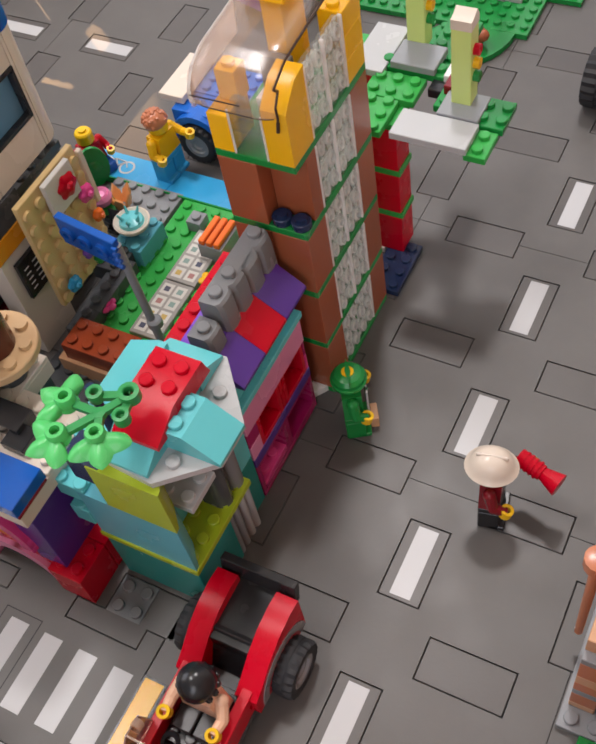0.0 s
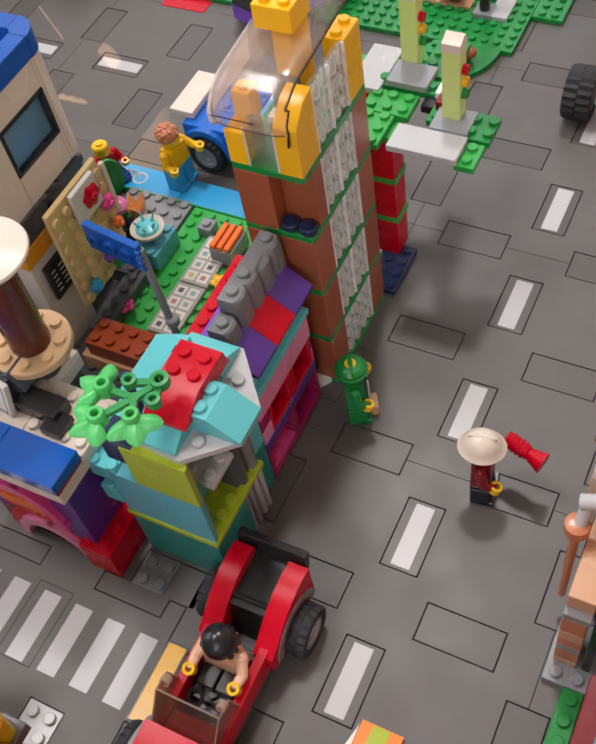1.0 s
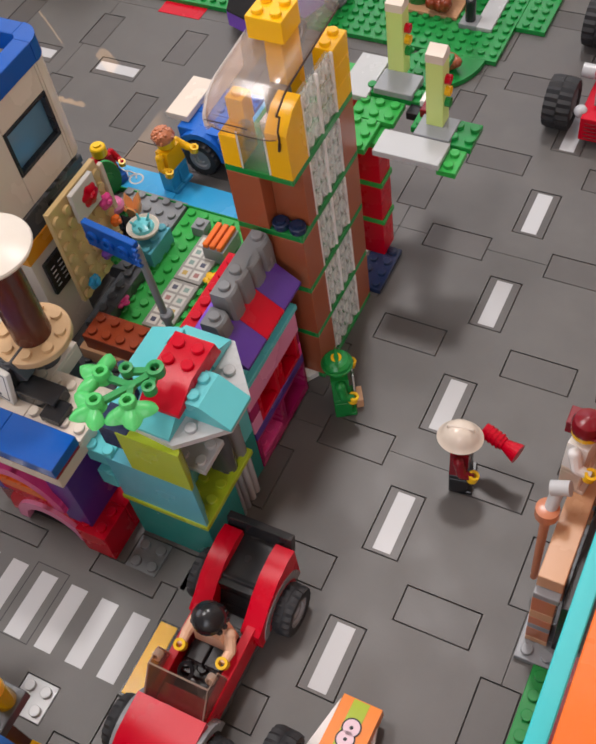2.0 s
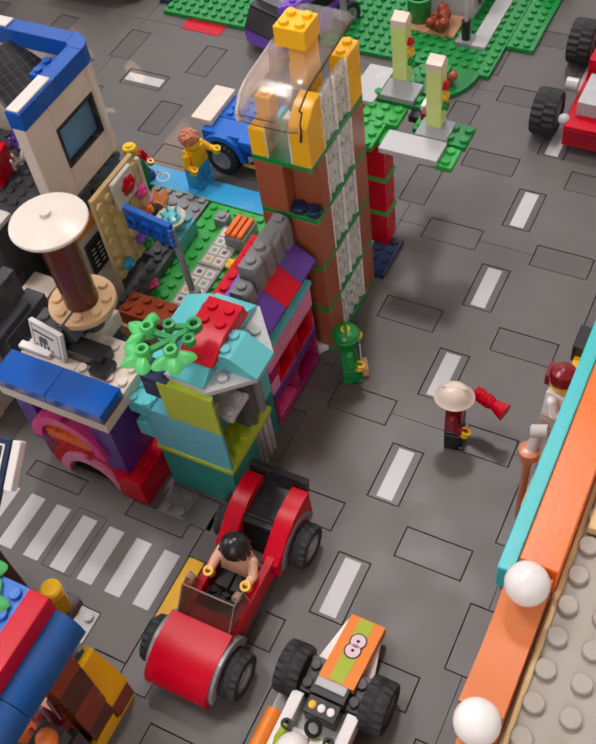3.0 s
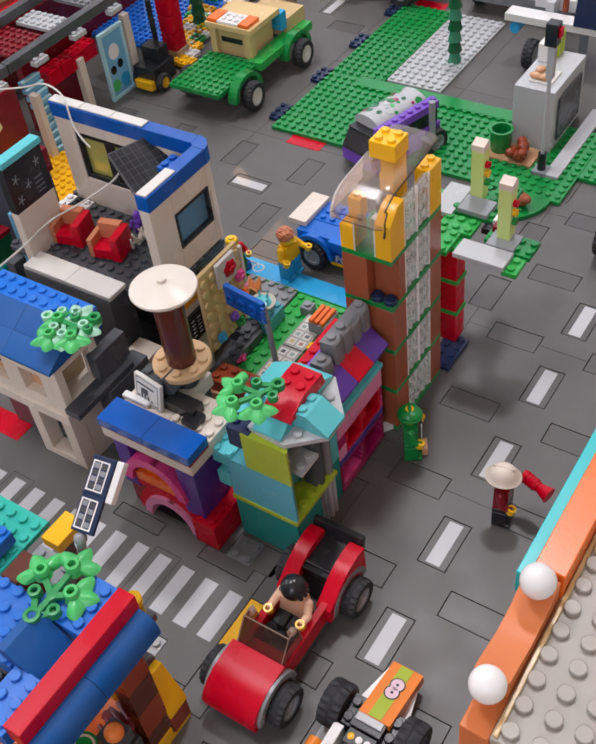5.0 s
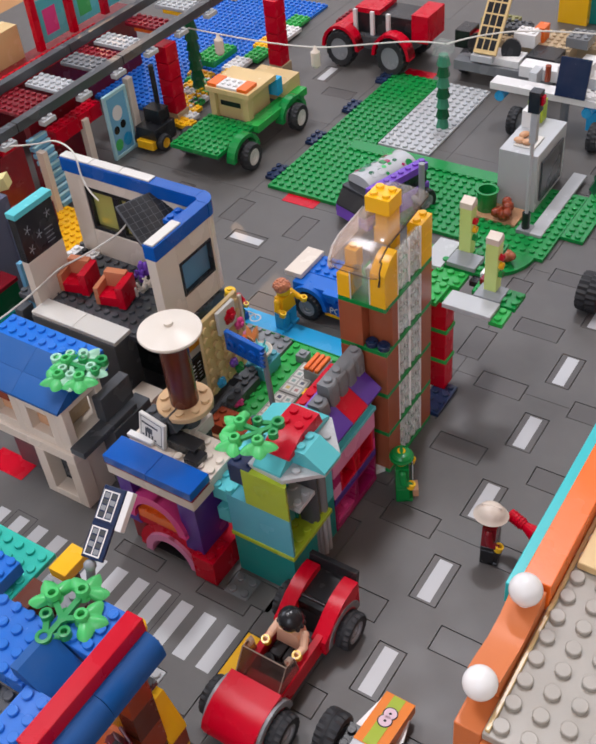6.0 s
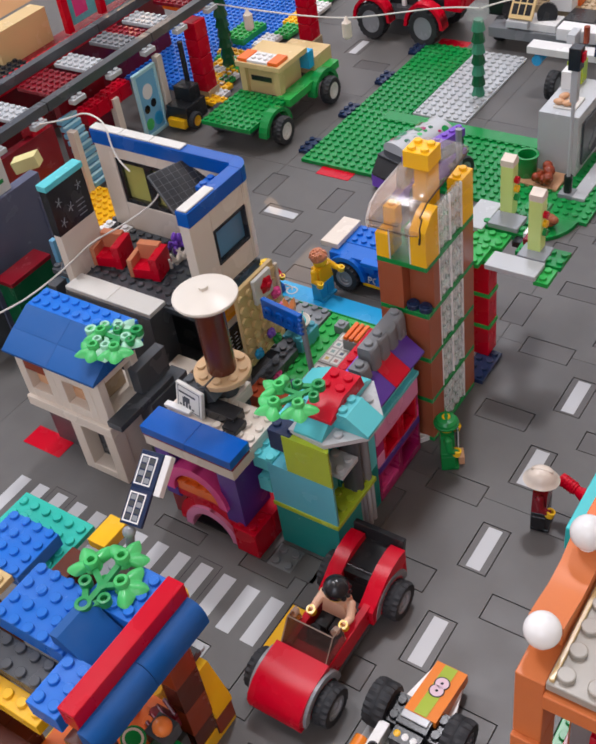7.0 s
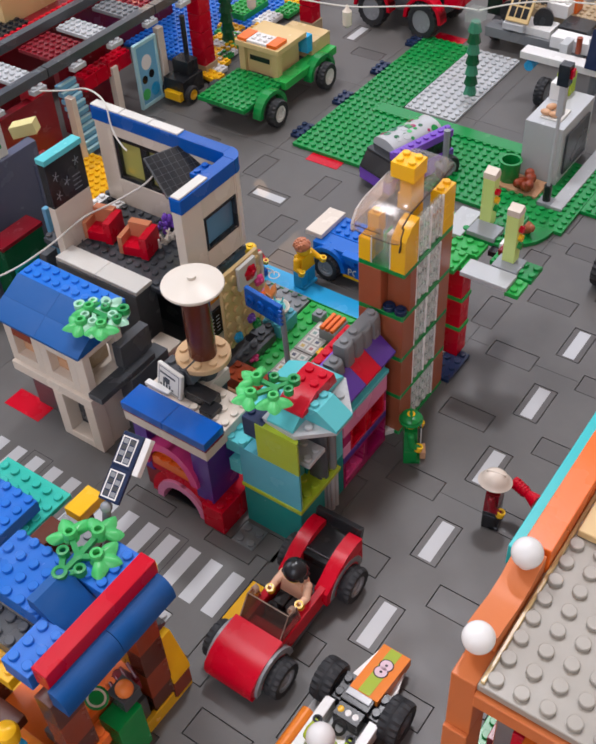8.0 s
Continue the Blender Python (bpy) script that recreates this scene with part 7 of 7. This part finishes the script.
for k in range(4):
    brick(rs, -67.6, 23.2 + 2.05 * k, 5.4 + 0.05 * k, 2.0, 2.0, 1.6, "red", True, "awning")
brick(rs, -66.2, 27.6, 0, 1, 1, 6.5, "cream", False, "column")
brick(rs, -65.4, 35.6, 0, 1, 1, 8.2, "cream", False, "column")
bm = bmesh.new()
for q in ((0, 0, 0.4, 7.8), (3.8, 0, 4.2, 7.8), (0.4, 0, 3.8, 0.4), (0.4, 7.4, 3.8, 7.8)):
    bx(bm, 0, q[0], q[1], 0.5, q[2], q[3], 0.03)
dr = part("door", bm, "paleaqua", rs, (-65.0, 31.0, 0), label="aqua framed glazed door")
bm = bmesh.new()
bx(bm, 0.15, 0.4, 0.4, 0.3, 3.8, 7.4, 0.01)
part("pane", bm, "skyblue", dr, (-65.0, 31.0, 0))
for y, z, m, r in ((1.3, 3.3, "black", 0.5), (2.6, 3.6, "black", 0.5), (2.0, 5.2, "white", 0.9), (1.2, 1.5, "leaf", 0.7), (2.9, 1.6, "azure", 0.8)):
    bm = bmesh.new()
    lathe(bm, (0.3, y, z), (1, 0, 0), [(r, 0), (r, 0.02), (0.001, 0.03)], 16)
    part("print", bm, m, dr, (-65.0, 31.0, 0))
for k in range(10):
    st = brick(rs, -63.4 - 0.32 * k, 19.1, 0.5 + 0.76 * k, 1.0, 2.7, 0.5, "skyblue", False, "step")
    brick(st, -62.8 - 0.32 * k, 19.1, 0.98 + 0.76 * k, 0.45, 2.7, 0.16, "paleaqua", False, "edge")
brick(rs, -63.4, 18.0, 0, 1.2, 0.8, 7.6, "cream", False, "column")
brick(rs, -64.4, 5.6, 0, 10, 14, 0.5, "yellow", True, "plate")
# upper gallery with a red ledge, posters and a pale corner
brick(rs, -80.4, 20, 8.4, 3.2, 26, 0.5, "red", True, "gallery", "red studded gallery ledge")
brick(rs, -84.0, 20, 0, 3.6, 34, 8.4, "darkred", False, "wall")
brick(rs, -84.0, 14, 8.4, 4, 14, 0.5, "black", True, "plate")
for k in range(3):
    brick(rs, -81.6, 36 + 6.4 * k, 8.9, 1.0, 1.0, 7.0, "red", False, "post")
    p = brick(rs, -81.3, 37.2 + 6.4 * k, 9.4, 0.3, 4.8, 5.0, "aqua", False, "poster")
    brick(rs, -81.0, 38.0 + 6.4 * k, 10.2, 0.05, 2.4, 3.0, ("hotpink", "leaf", "yellow")[k], False, "print")
brick(rs, -82.0, 35, 15.9, 1.6, 22, 1.0, "red", False, "beam")
brick(rs, -86, 26, 8.4, 3.0, 9, 4.0, "tan", False, "box")
# blue water plate with a beach edge
wp = thing("water_plate", -72, 60, 0, "blue studded water baseplate with yellow, green and white edge plates", "toy baseplate")
brick(wp, -84, 42, 0, 20, 40, 0.4, "midblue", True, "plate")
for k in range(9):
    brick(wp, -66.5 + (k % 2), 40 + 4 * k, 0.3, 3, 4, 0.5, ("yellow", "white", "brightgreen")[k % 3], True, "plate")
brick(wp, -72, 56, 0.4, 4, 6, 0.8, "brightgreen", True, "plate")
for k in range(8):
    for q in (0, 1):
        brick(wp, -61.6 - 0.95 * k - 2.0 * q, 39.6 + 1.8 * k, 0.3 + 0.1 * q, 2, 2, 0.5, ("yellow", "white", "yellow", "brightgreen", "yellow")[(k + 2 * q) % 5], True, "plate")
gt = thing("green_stack", -66, 50, 0.4, "slim green stacked post by the water", "toy tree")
for k in range(7):
    bm = bmesh.new()
    lathe(bm, (0, 0, 0), (0, 0, 1), [(0.9, 0), (0.6, 1.2)], 8)
    part("tier", bm, "darkgreen", gt, (-66, 50, 0.8 + 1.25 * k), rz=25 * k)
# forklift
fl = thing("forklift", -63, 37, 0, "black and yellow toy forklift with a tall mast", "toy vehicle")
brick(fl, -64.4, 35.4, 0.6, 3.0, 3.6, 2.2, "black", False, "body")
brick(fl, -64.0, 34.8, 0.5, 2.4, 0.8, 1.0, "yellow", False, "bumper")
brick(fl, -64.2, 37.0, 2.8, 2.4, 1.8, 1.6, "black", False, "cowl")
bar(fl, (-63.4, 38.8, 0.6), (-63.4, 38.8, 9.0), 0.3, "black", "mast")
for s, x in ((1, -61.2), (-1, -64.6)):
    wheel(fl, x, 36.4, 1.0, 1.0, 0.8, "yellow", s)

fl.location += Vector((1.0 * U, -1.4 * U, 0))

# red off-road truck far off
rt = thing("red_truck", -48, 68, 0, "red toy off-road truck with big black tyres", "toy car")
brick(rt, -54.6, 64, 2.4, 11.6, 6, 1.6, "darkgrey", False, "chassis")
brick(rt, -54.4, 64.2, 4.0, 2.0, 5.6, 1.2, "red", False, "body")
brick(rt, -52.4, 65, 4.0, 9.6, 4.6, 2.6, "black", False, "cabin")
brick(rt, -52.0, 64.8, 6.6, 4.0, 5.0, 0.6, "red", False, "roof")
brick(rt, -42.8, 64.6, 4.0, 2.6, 5, 3.4, "red", False, "tail")
for x in (-52.2, -49.4, -46.8):
    brick(rt, x, 64.4, 4.0, 0.6, 0.5, 3.0, "white", False, "roll_bar")
brick(rt, -56.6, 63.8, 2.6, 0.8, 6.4, 1.0, "chrome", False, "bumper")
brick(rt, -55.6, 65.0, 4.0, 3.0, 4.0, 0.9, "darkred", True, "bonnet")
for x in (-53.4, -45.0):
    bm = bmesh.new()
    for i in range(10):
        a_, b_ = math.pi * i / 10, math.pi * (i + 1) / 10
        prism(bm, [(3.1 * math.cos(a_), 3.0 * math.sin(a_)), (3.1 * math.cos(b_), 3.0 * math.sin(b_)), (2.6 * math.cos(b_), 2.6 * math.sin(b_)), (2.6 * math.cos(a_), 2.6 * math.sin(a_))], -0.9, 0.8, 1)
    bmesh.ops.remove_doubles(bm, verts=bm.verts, dist=0.0005)
    part("mudguard", bm, "red", rt, (x, 63.3, 2.4))
for x in (-53.4, -45.0):
    for y in (63.2, 70.6):
        t = wheel(rt, x, y, 2.4, 2.4, 2.0, "grey", 1)
        t.rotation_euler = (0, 0, radians(90))
# solar craft and white plane
sv = thing("white_plane", -18, 56, 0, "white toy aircraft with blue floats and a small propeller arm", "toy plane")
brick(sv, -24.6, 53.4, 4.4, 18, 2.0, 0.8, "white", False, "wing")
brick(sv, -13.6, 53.6, 5.2, 6, 1.6, 0.3, "white", True, "plate")
brick(sv, -22.6, 57.2, 4.6, 9.6, 2.2, 1.3, "white", False, "fuselage")
brick(sv, -17.4, 56.0, 5.2, 3.6, 2.8, 2.0, "white", False, "cockpit")
brick(sv, -20.6, 55.4, 4.6, 1.0, 2.0, 1.6, "lightgrey", False, "strut")
brick(sv, -16.5, 53.2, 5.2, 3.6, 0.4, 4.2, "navy", False, "tail_panel", "dark blue tilted tail panel", rx=-16)
brick(sv, -12.8, 54.4, 1.2, 4.0, 3.0, 2.2, "azure", False, "cart")
bar(sv, (-18.4, 55.8, 5.4), (-18.4, 55.8, 7.2), 0.35, "redbrown", "control")
for x in (-23.4, -12.6):
    bm = bmesh.new()
    tube(bm, (0, -1.0, 0), (0, 1.0, 0), 0.6, n=14)
    part("float", bm, "azure", sv, (x, 54.6, 3.6))
for s, x in ((1, -11.0), (-1, -20.8)):
    wheel(sv, x, 52.6, 1.6, 1.6, 1.2, "grey", s)
bar(sv, (-16, 56, 1.0), (-16, 56, 5.0), 0.5, "grey", "strut")
ss = thing("solar_craft", -25, 66, 0, "white and olive toy craft with a tall solar panel", "toy vehicle")
brick(ss, -34, 63, 1.6, 14, 6, 1.2, "stonegrey", False, "body")
brick(ss, -32, 68, 2.4, 12, 5, 1.6, "sand", True, "hull")
for x, y, z, w, l_, h, m in ((-35.6, 66.4, 2.8, 2.2, 3.0, 2.2, "black"), (-27.4, 67.0, 4.0, 3.0, 2.4, 1.6, "white"), (-25.4, 69.0, 4.0, 1.4, 2.0, 1.8, "orange"), (-23.2, 66.2, 2.8, 2.2, 1.6, 1.0, "teal"),
                             (-30.6, 69.4, 4.0, 4.0, 2.6, 1.0, "darkgrey"), (-21.0, 69.0, 4.0, 3.0, 3.0, 1.2, "stonegrey"), (-18.4, 67.0, 1.6, 2.4, 3.0, 1.6, "white"), (-34.0, 71.0, 2.4, 5.0, 2.4, 2.6, "olive")):
    brick(ss, x, y, z, w, l_, h, m, w > 2.5, "deck_block")
for x in (-27.0, -31.8):
    bm = bmesh.new()
    tube(bm, (0, 0, 0), (0.3, -0.8, 0.2), 1.3, n=18)
    part("disc", bm, "black", ss, (x, 65.6, 4.2))
brick(ss, -31.4, 62.6, 3.2, 3.0, 1.4, 0.8, "chrome", False, "nose")
pl = brick(ss, -31.2, 63.2, 4.0, 3.2, 8.0, 0.4, "tan", False, "panel", "tan framed solar panel", rx=52)
for i in range(3):
    for j in range(5):
        bm = bmesh.new()
        bx(bm, 0.3 + 0.9 * i, 0.5 + 1.45 * j, 0.4, 1.05 + 0.9 * i, 1.75 + 1.45 * j, 0.43, 0.01)
        part("cell", bm, "cell", pl, (-31.2, 63.2, 4.0))
for s, x in ((1, -19.6), (-1, -33.6)):
    wheel(ss, x, 66.0, 1.5, 1.5, 1.2, "grey", s)
brick(ss, -24, 71, 2.0, 8, 4, 1.4, "sand", True, "deck")
brick(ss, -31, 63.5, 2.8, 6, 3, 0.9, "white", False, "cowl")
brick(ss, -24.5, 64.5, 2.8, 4, 3.6, 1.4, "black", False, "engine")
brick(ss, -34.2, 66.5, 2.8, 2.6, 2.6, 1.6, "red", False, "pod")
brick(ss, -20.5, 62.8, 2.8, 1.4, 5, 0.5, "lightgrey", True, "plate")
gb = thing("teal_building", -12, 84, 0, "teal and yellow toy building far across the town", "toy building")
brick(gb, -24, 84, 0, 22, 3, 12, "teal", False, "wall")
brick(gb, -27, 83, 0, 4, 3, 12, "yellow", False, "column")
brick(gb, -14, 82.6, 0, 1.2, 1.2, 12, "brightgreen", False, "column")
dk = thing("dark_green_tree", -5, 44, 0.4, "dark green conical toy tree by the road", "toy tree")
for k in range(5):
    bm = bmesh.new()
    lathe(bm, (0, 0, 0), (0, 0, 1), [(2.0 - 0.32 * k, 0), (1.2 - 0.22 * k, 1.3)], 9)
    part("tier", bm, "darkgreen", dk, (-6.4, 44.5, 0.4 + 1.1 * k), rz=17 * k)

# red buggy on the road
bg = thing("red_buggy", 1.6, 30, 0, "red toy buggy with thick black tyres and grey engine parts", "toy car")
brick(bg, 0.0, 25.2, 1.2, 3.4, 13.0, 1.0, "red", False, "chassis")
brick(bg, 0.2, 24.2, 0.7, 3.0, 1.0, 1.8, "red", False, "grille")
for k in range(5):
    brick(bg, 0.5, 24.12, 0.9 + 0.3 * k, 2.4, 0.1, 0.12, "darkred", False, "slot")
brick(bg, 0.6, 26.0, 2.2, 2.2, 3.6, 1.2, "lightgrey", False, "engine")
bm = bmesh.new()
tube(bm, (0, 0, 0), (0.9, 0, 0), 0.5, n=14)
part("exhaust", bm, "chrome", bg, (-0.9, 28.4, 3.0))
brick(bg, 0.2, 30.0, 2.2, 3.0, 7.6, 2.0, "red", False, "body")
for y in (26.2, 35.4):
    for s, x in ((1, 4.7), (-1, -1.6)):
        wheel(bg, x, y, 1.8, 1.8, 1.9, "grey", s)
bm = bmesh.new()
ball(bm, (0, 0, 0), 0.45, 14, 8)
part("headlamp", bm, "chrome", bg, (0.0, 25.0, 2.4))

# left corner clutter: tall dark board and teal blocks
lc = thing("dark_gallery", -50, -8, 0, "dark slate and green toy building with a pale yellow block", "toy building")
brick(lc, -56, -10, 0, 5, 6, 11, "darkgrey", False, "wall")
# navy walls lightened to slate: the haze over them is in the colour
brick(lc, -52.0, -5.0, 0, 1.2, 9.0, 12.5, "slate", False, "dark_wall", "dark bluish wall")
sg = brick(lc, -51.7, -3.3, 12.5, 0.5, 4.2, 4.4, "hubwhite", False, "sign", "white sign with a red disc")
bm = bmesh.new()
lathe(bm, (0.5, 2.6, 2.8), (1, 0, 0), [(0.8, 0), (0.8, 0.05), (0.001, 0.06)], 22)
part("disc", bm, "red", sg, (-51.7, -3.3, 12.5))
bm = bmesh.new()
bx(bm, 0.5, 1.9, 0.9, 0.52, 3.6, 1.25, 0.004)
part("bar", bm, "green", sg, (-51.7, -3.3, 12.5))
brick(lc, -55.0, 3.0, 0, 4.4, 1.0, 10.4, "slate", False, "dark_wall", "dark bluish wall")
brick(lc, -49.6, -5.2, 0, 2.2, 5.0, 6.8, "darkgreen", False, "block")
brick(lc, -49.7, -5.3, 6.8, 2.4, 5.2, 0.4, "darkred", False, "ledge")
brick(lc, -47.5, -4.6, 0, 0.5, 3.0, 4.6, "teal", False, "pane")
brick(lc, -47.4, 0.2, 0, 0.6, 0.6, 8.4, "skyblue", False, "post")
brick(lc, -53.2, 5.2, 0, 1.0, 1.0, 9.8, "darkred", False, "post")
# a long tilted pale yellow brick, no light source
brick(lc, -56.4, 5.2, 10.4, 2.8, 1.4, 1.2, "lampcream", False, "lamp", "pale yellow tilted block", ry=-12, rz=30)
brick(lc, -55.7, 5.5, 0, 1.0, 1.0, 10.4, "darkgrey", False, "post")
brick(lc, -53.6, 7.6, 6.0, 1.6, 2.4, 2.4, "darkred", False, "block")
brick(lc, -53.4, 7.8, 0, 1.0, 2.0, 6.0, "darkgrey", False, "post")

# cords of the light string
bend([(-36.4, -16, 12.4), (-36.1, -12, 11.4), (-36.0, -9.4, 11.2), (-36.0, -6.2, 11.2), (-36.0, -3.2, 11.6), (-35.4, -1.4, 11.6), (-34.2, 0.5, 12.2), (-32.6, 1.7, 13.4), (-31.4, 1.2, 15.0)], 0.075, "cord", "light_cord", "thin white cord of a light string", "cord")
bend([(-52, 8, 13), (-46, 6.4, 15.4), (-41, 4.0, 18.3), (-38.5, 3.2, 18.7), (-36.9, 2.4, 18.6), (-36.4, 1.9, 17.2), (-35.4, 1.5, 16.2), (-34.4, 1.3, 15.8)], 0.075, "cord", "light_cord", "thin white cord over the roof edge", "cord")
bend([(-58, 42.5, 9.4), (-50, 43.5, 8.8), (-42, 45.2, 8.5), (-37.9, 47.2, 8.7), (-31, 49.6, 9.5), (-27.6, 49.0, 9.9)], 0.09, "cord", "light_cord", "thin white cord between the posts", "cord")
bend([(-27.4, 49.0, 9.9), (-24.6, 52.2, 10.3), (-18, 56, 10.2), (-10, 60, 9.0)], 0.09, "cord", "light_cord", "thin white cord between the posts", "cord")
for x, y, z in ((-54.0, 42.9, 6.6), (-42.0, 45.2, 6.2)):
    bm = bmesh.new()
    lathe(bm, (0, 0, 0), (0, 0, 1), [(0.3, 0), (0.55, 0.3), (0.55, 1.9), (0.3, 2.1), (0.1, 2.6)], 12)
    solo("string_lamp", bm, "cream", (x, y, z), "small cream lamp hanging on the cord", "lamp", "string lamps")
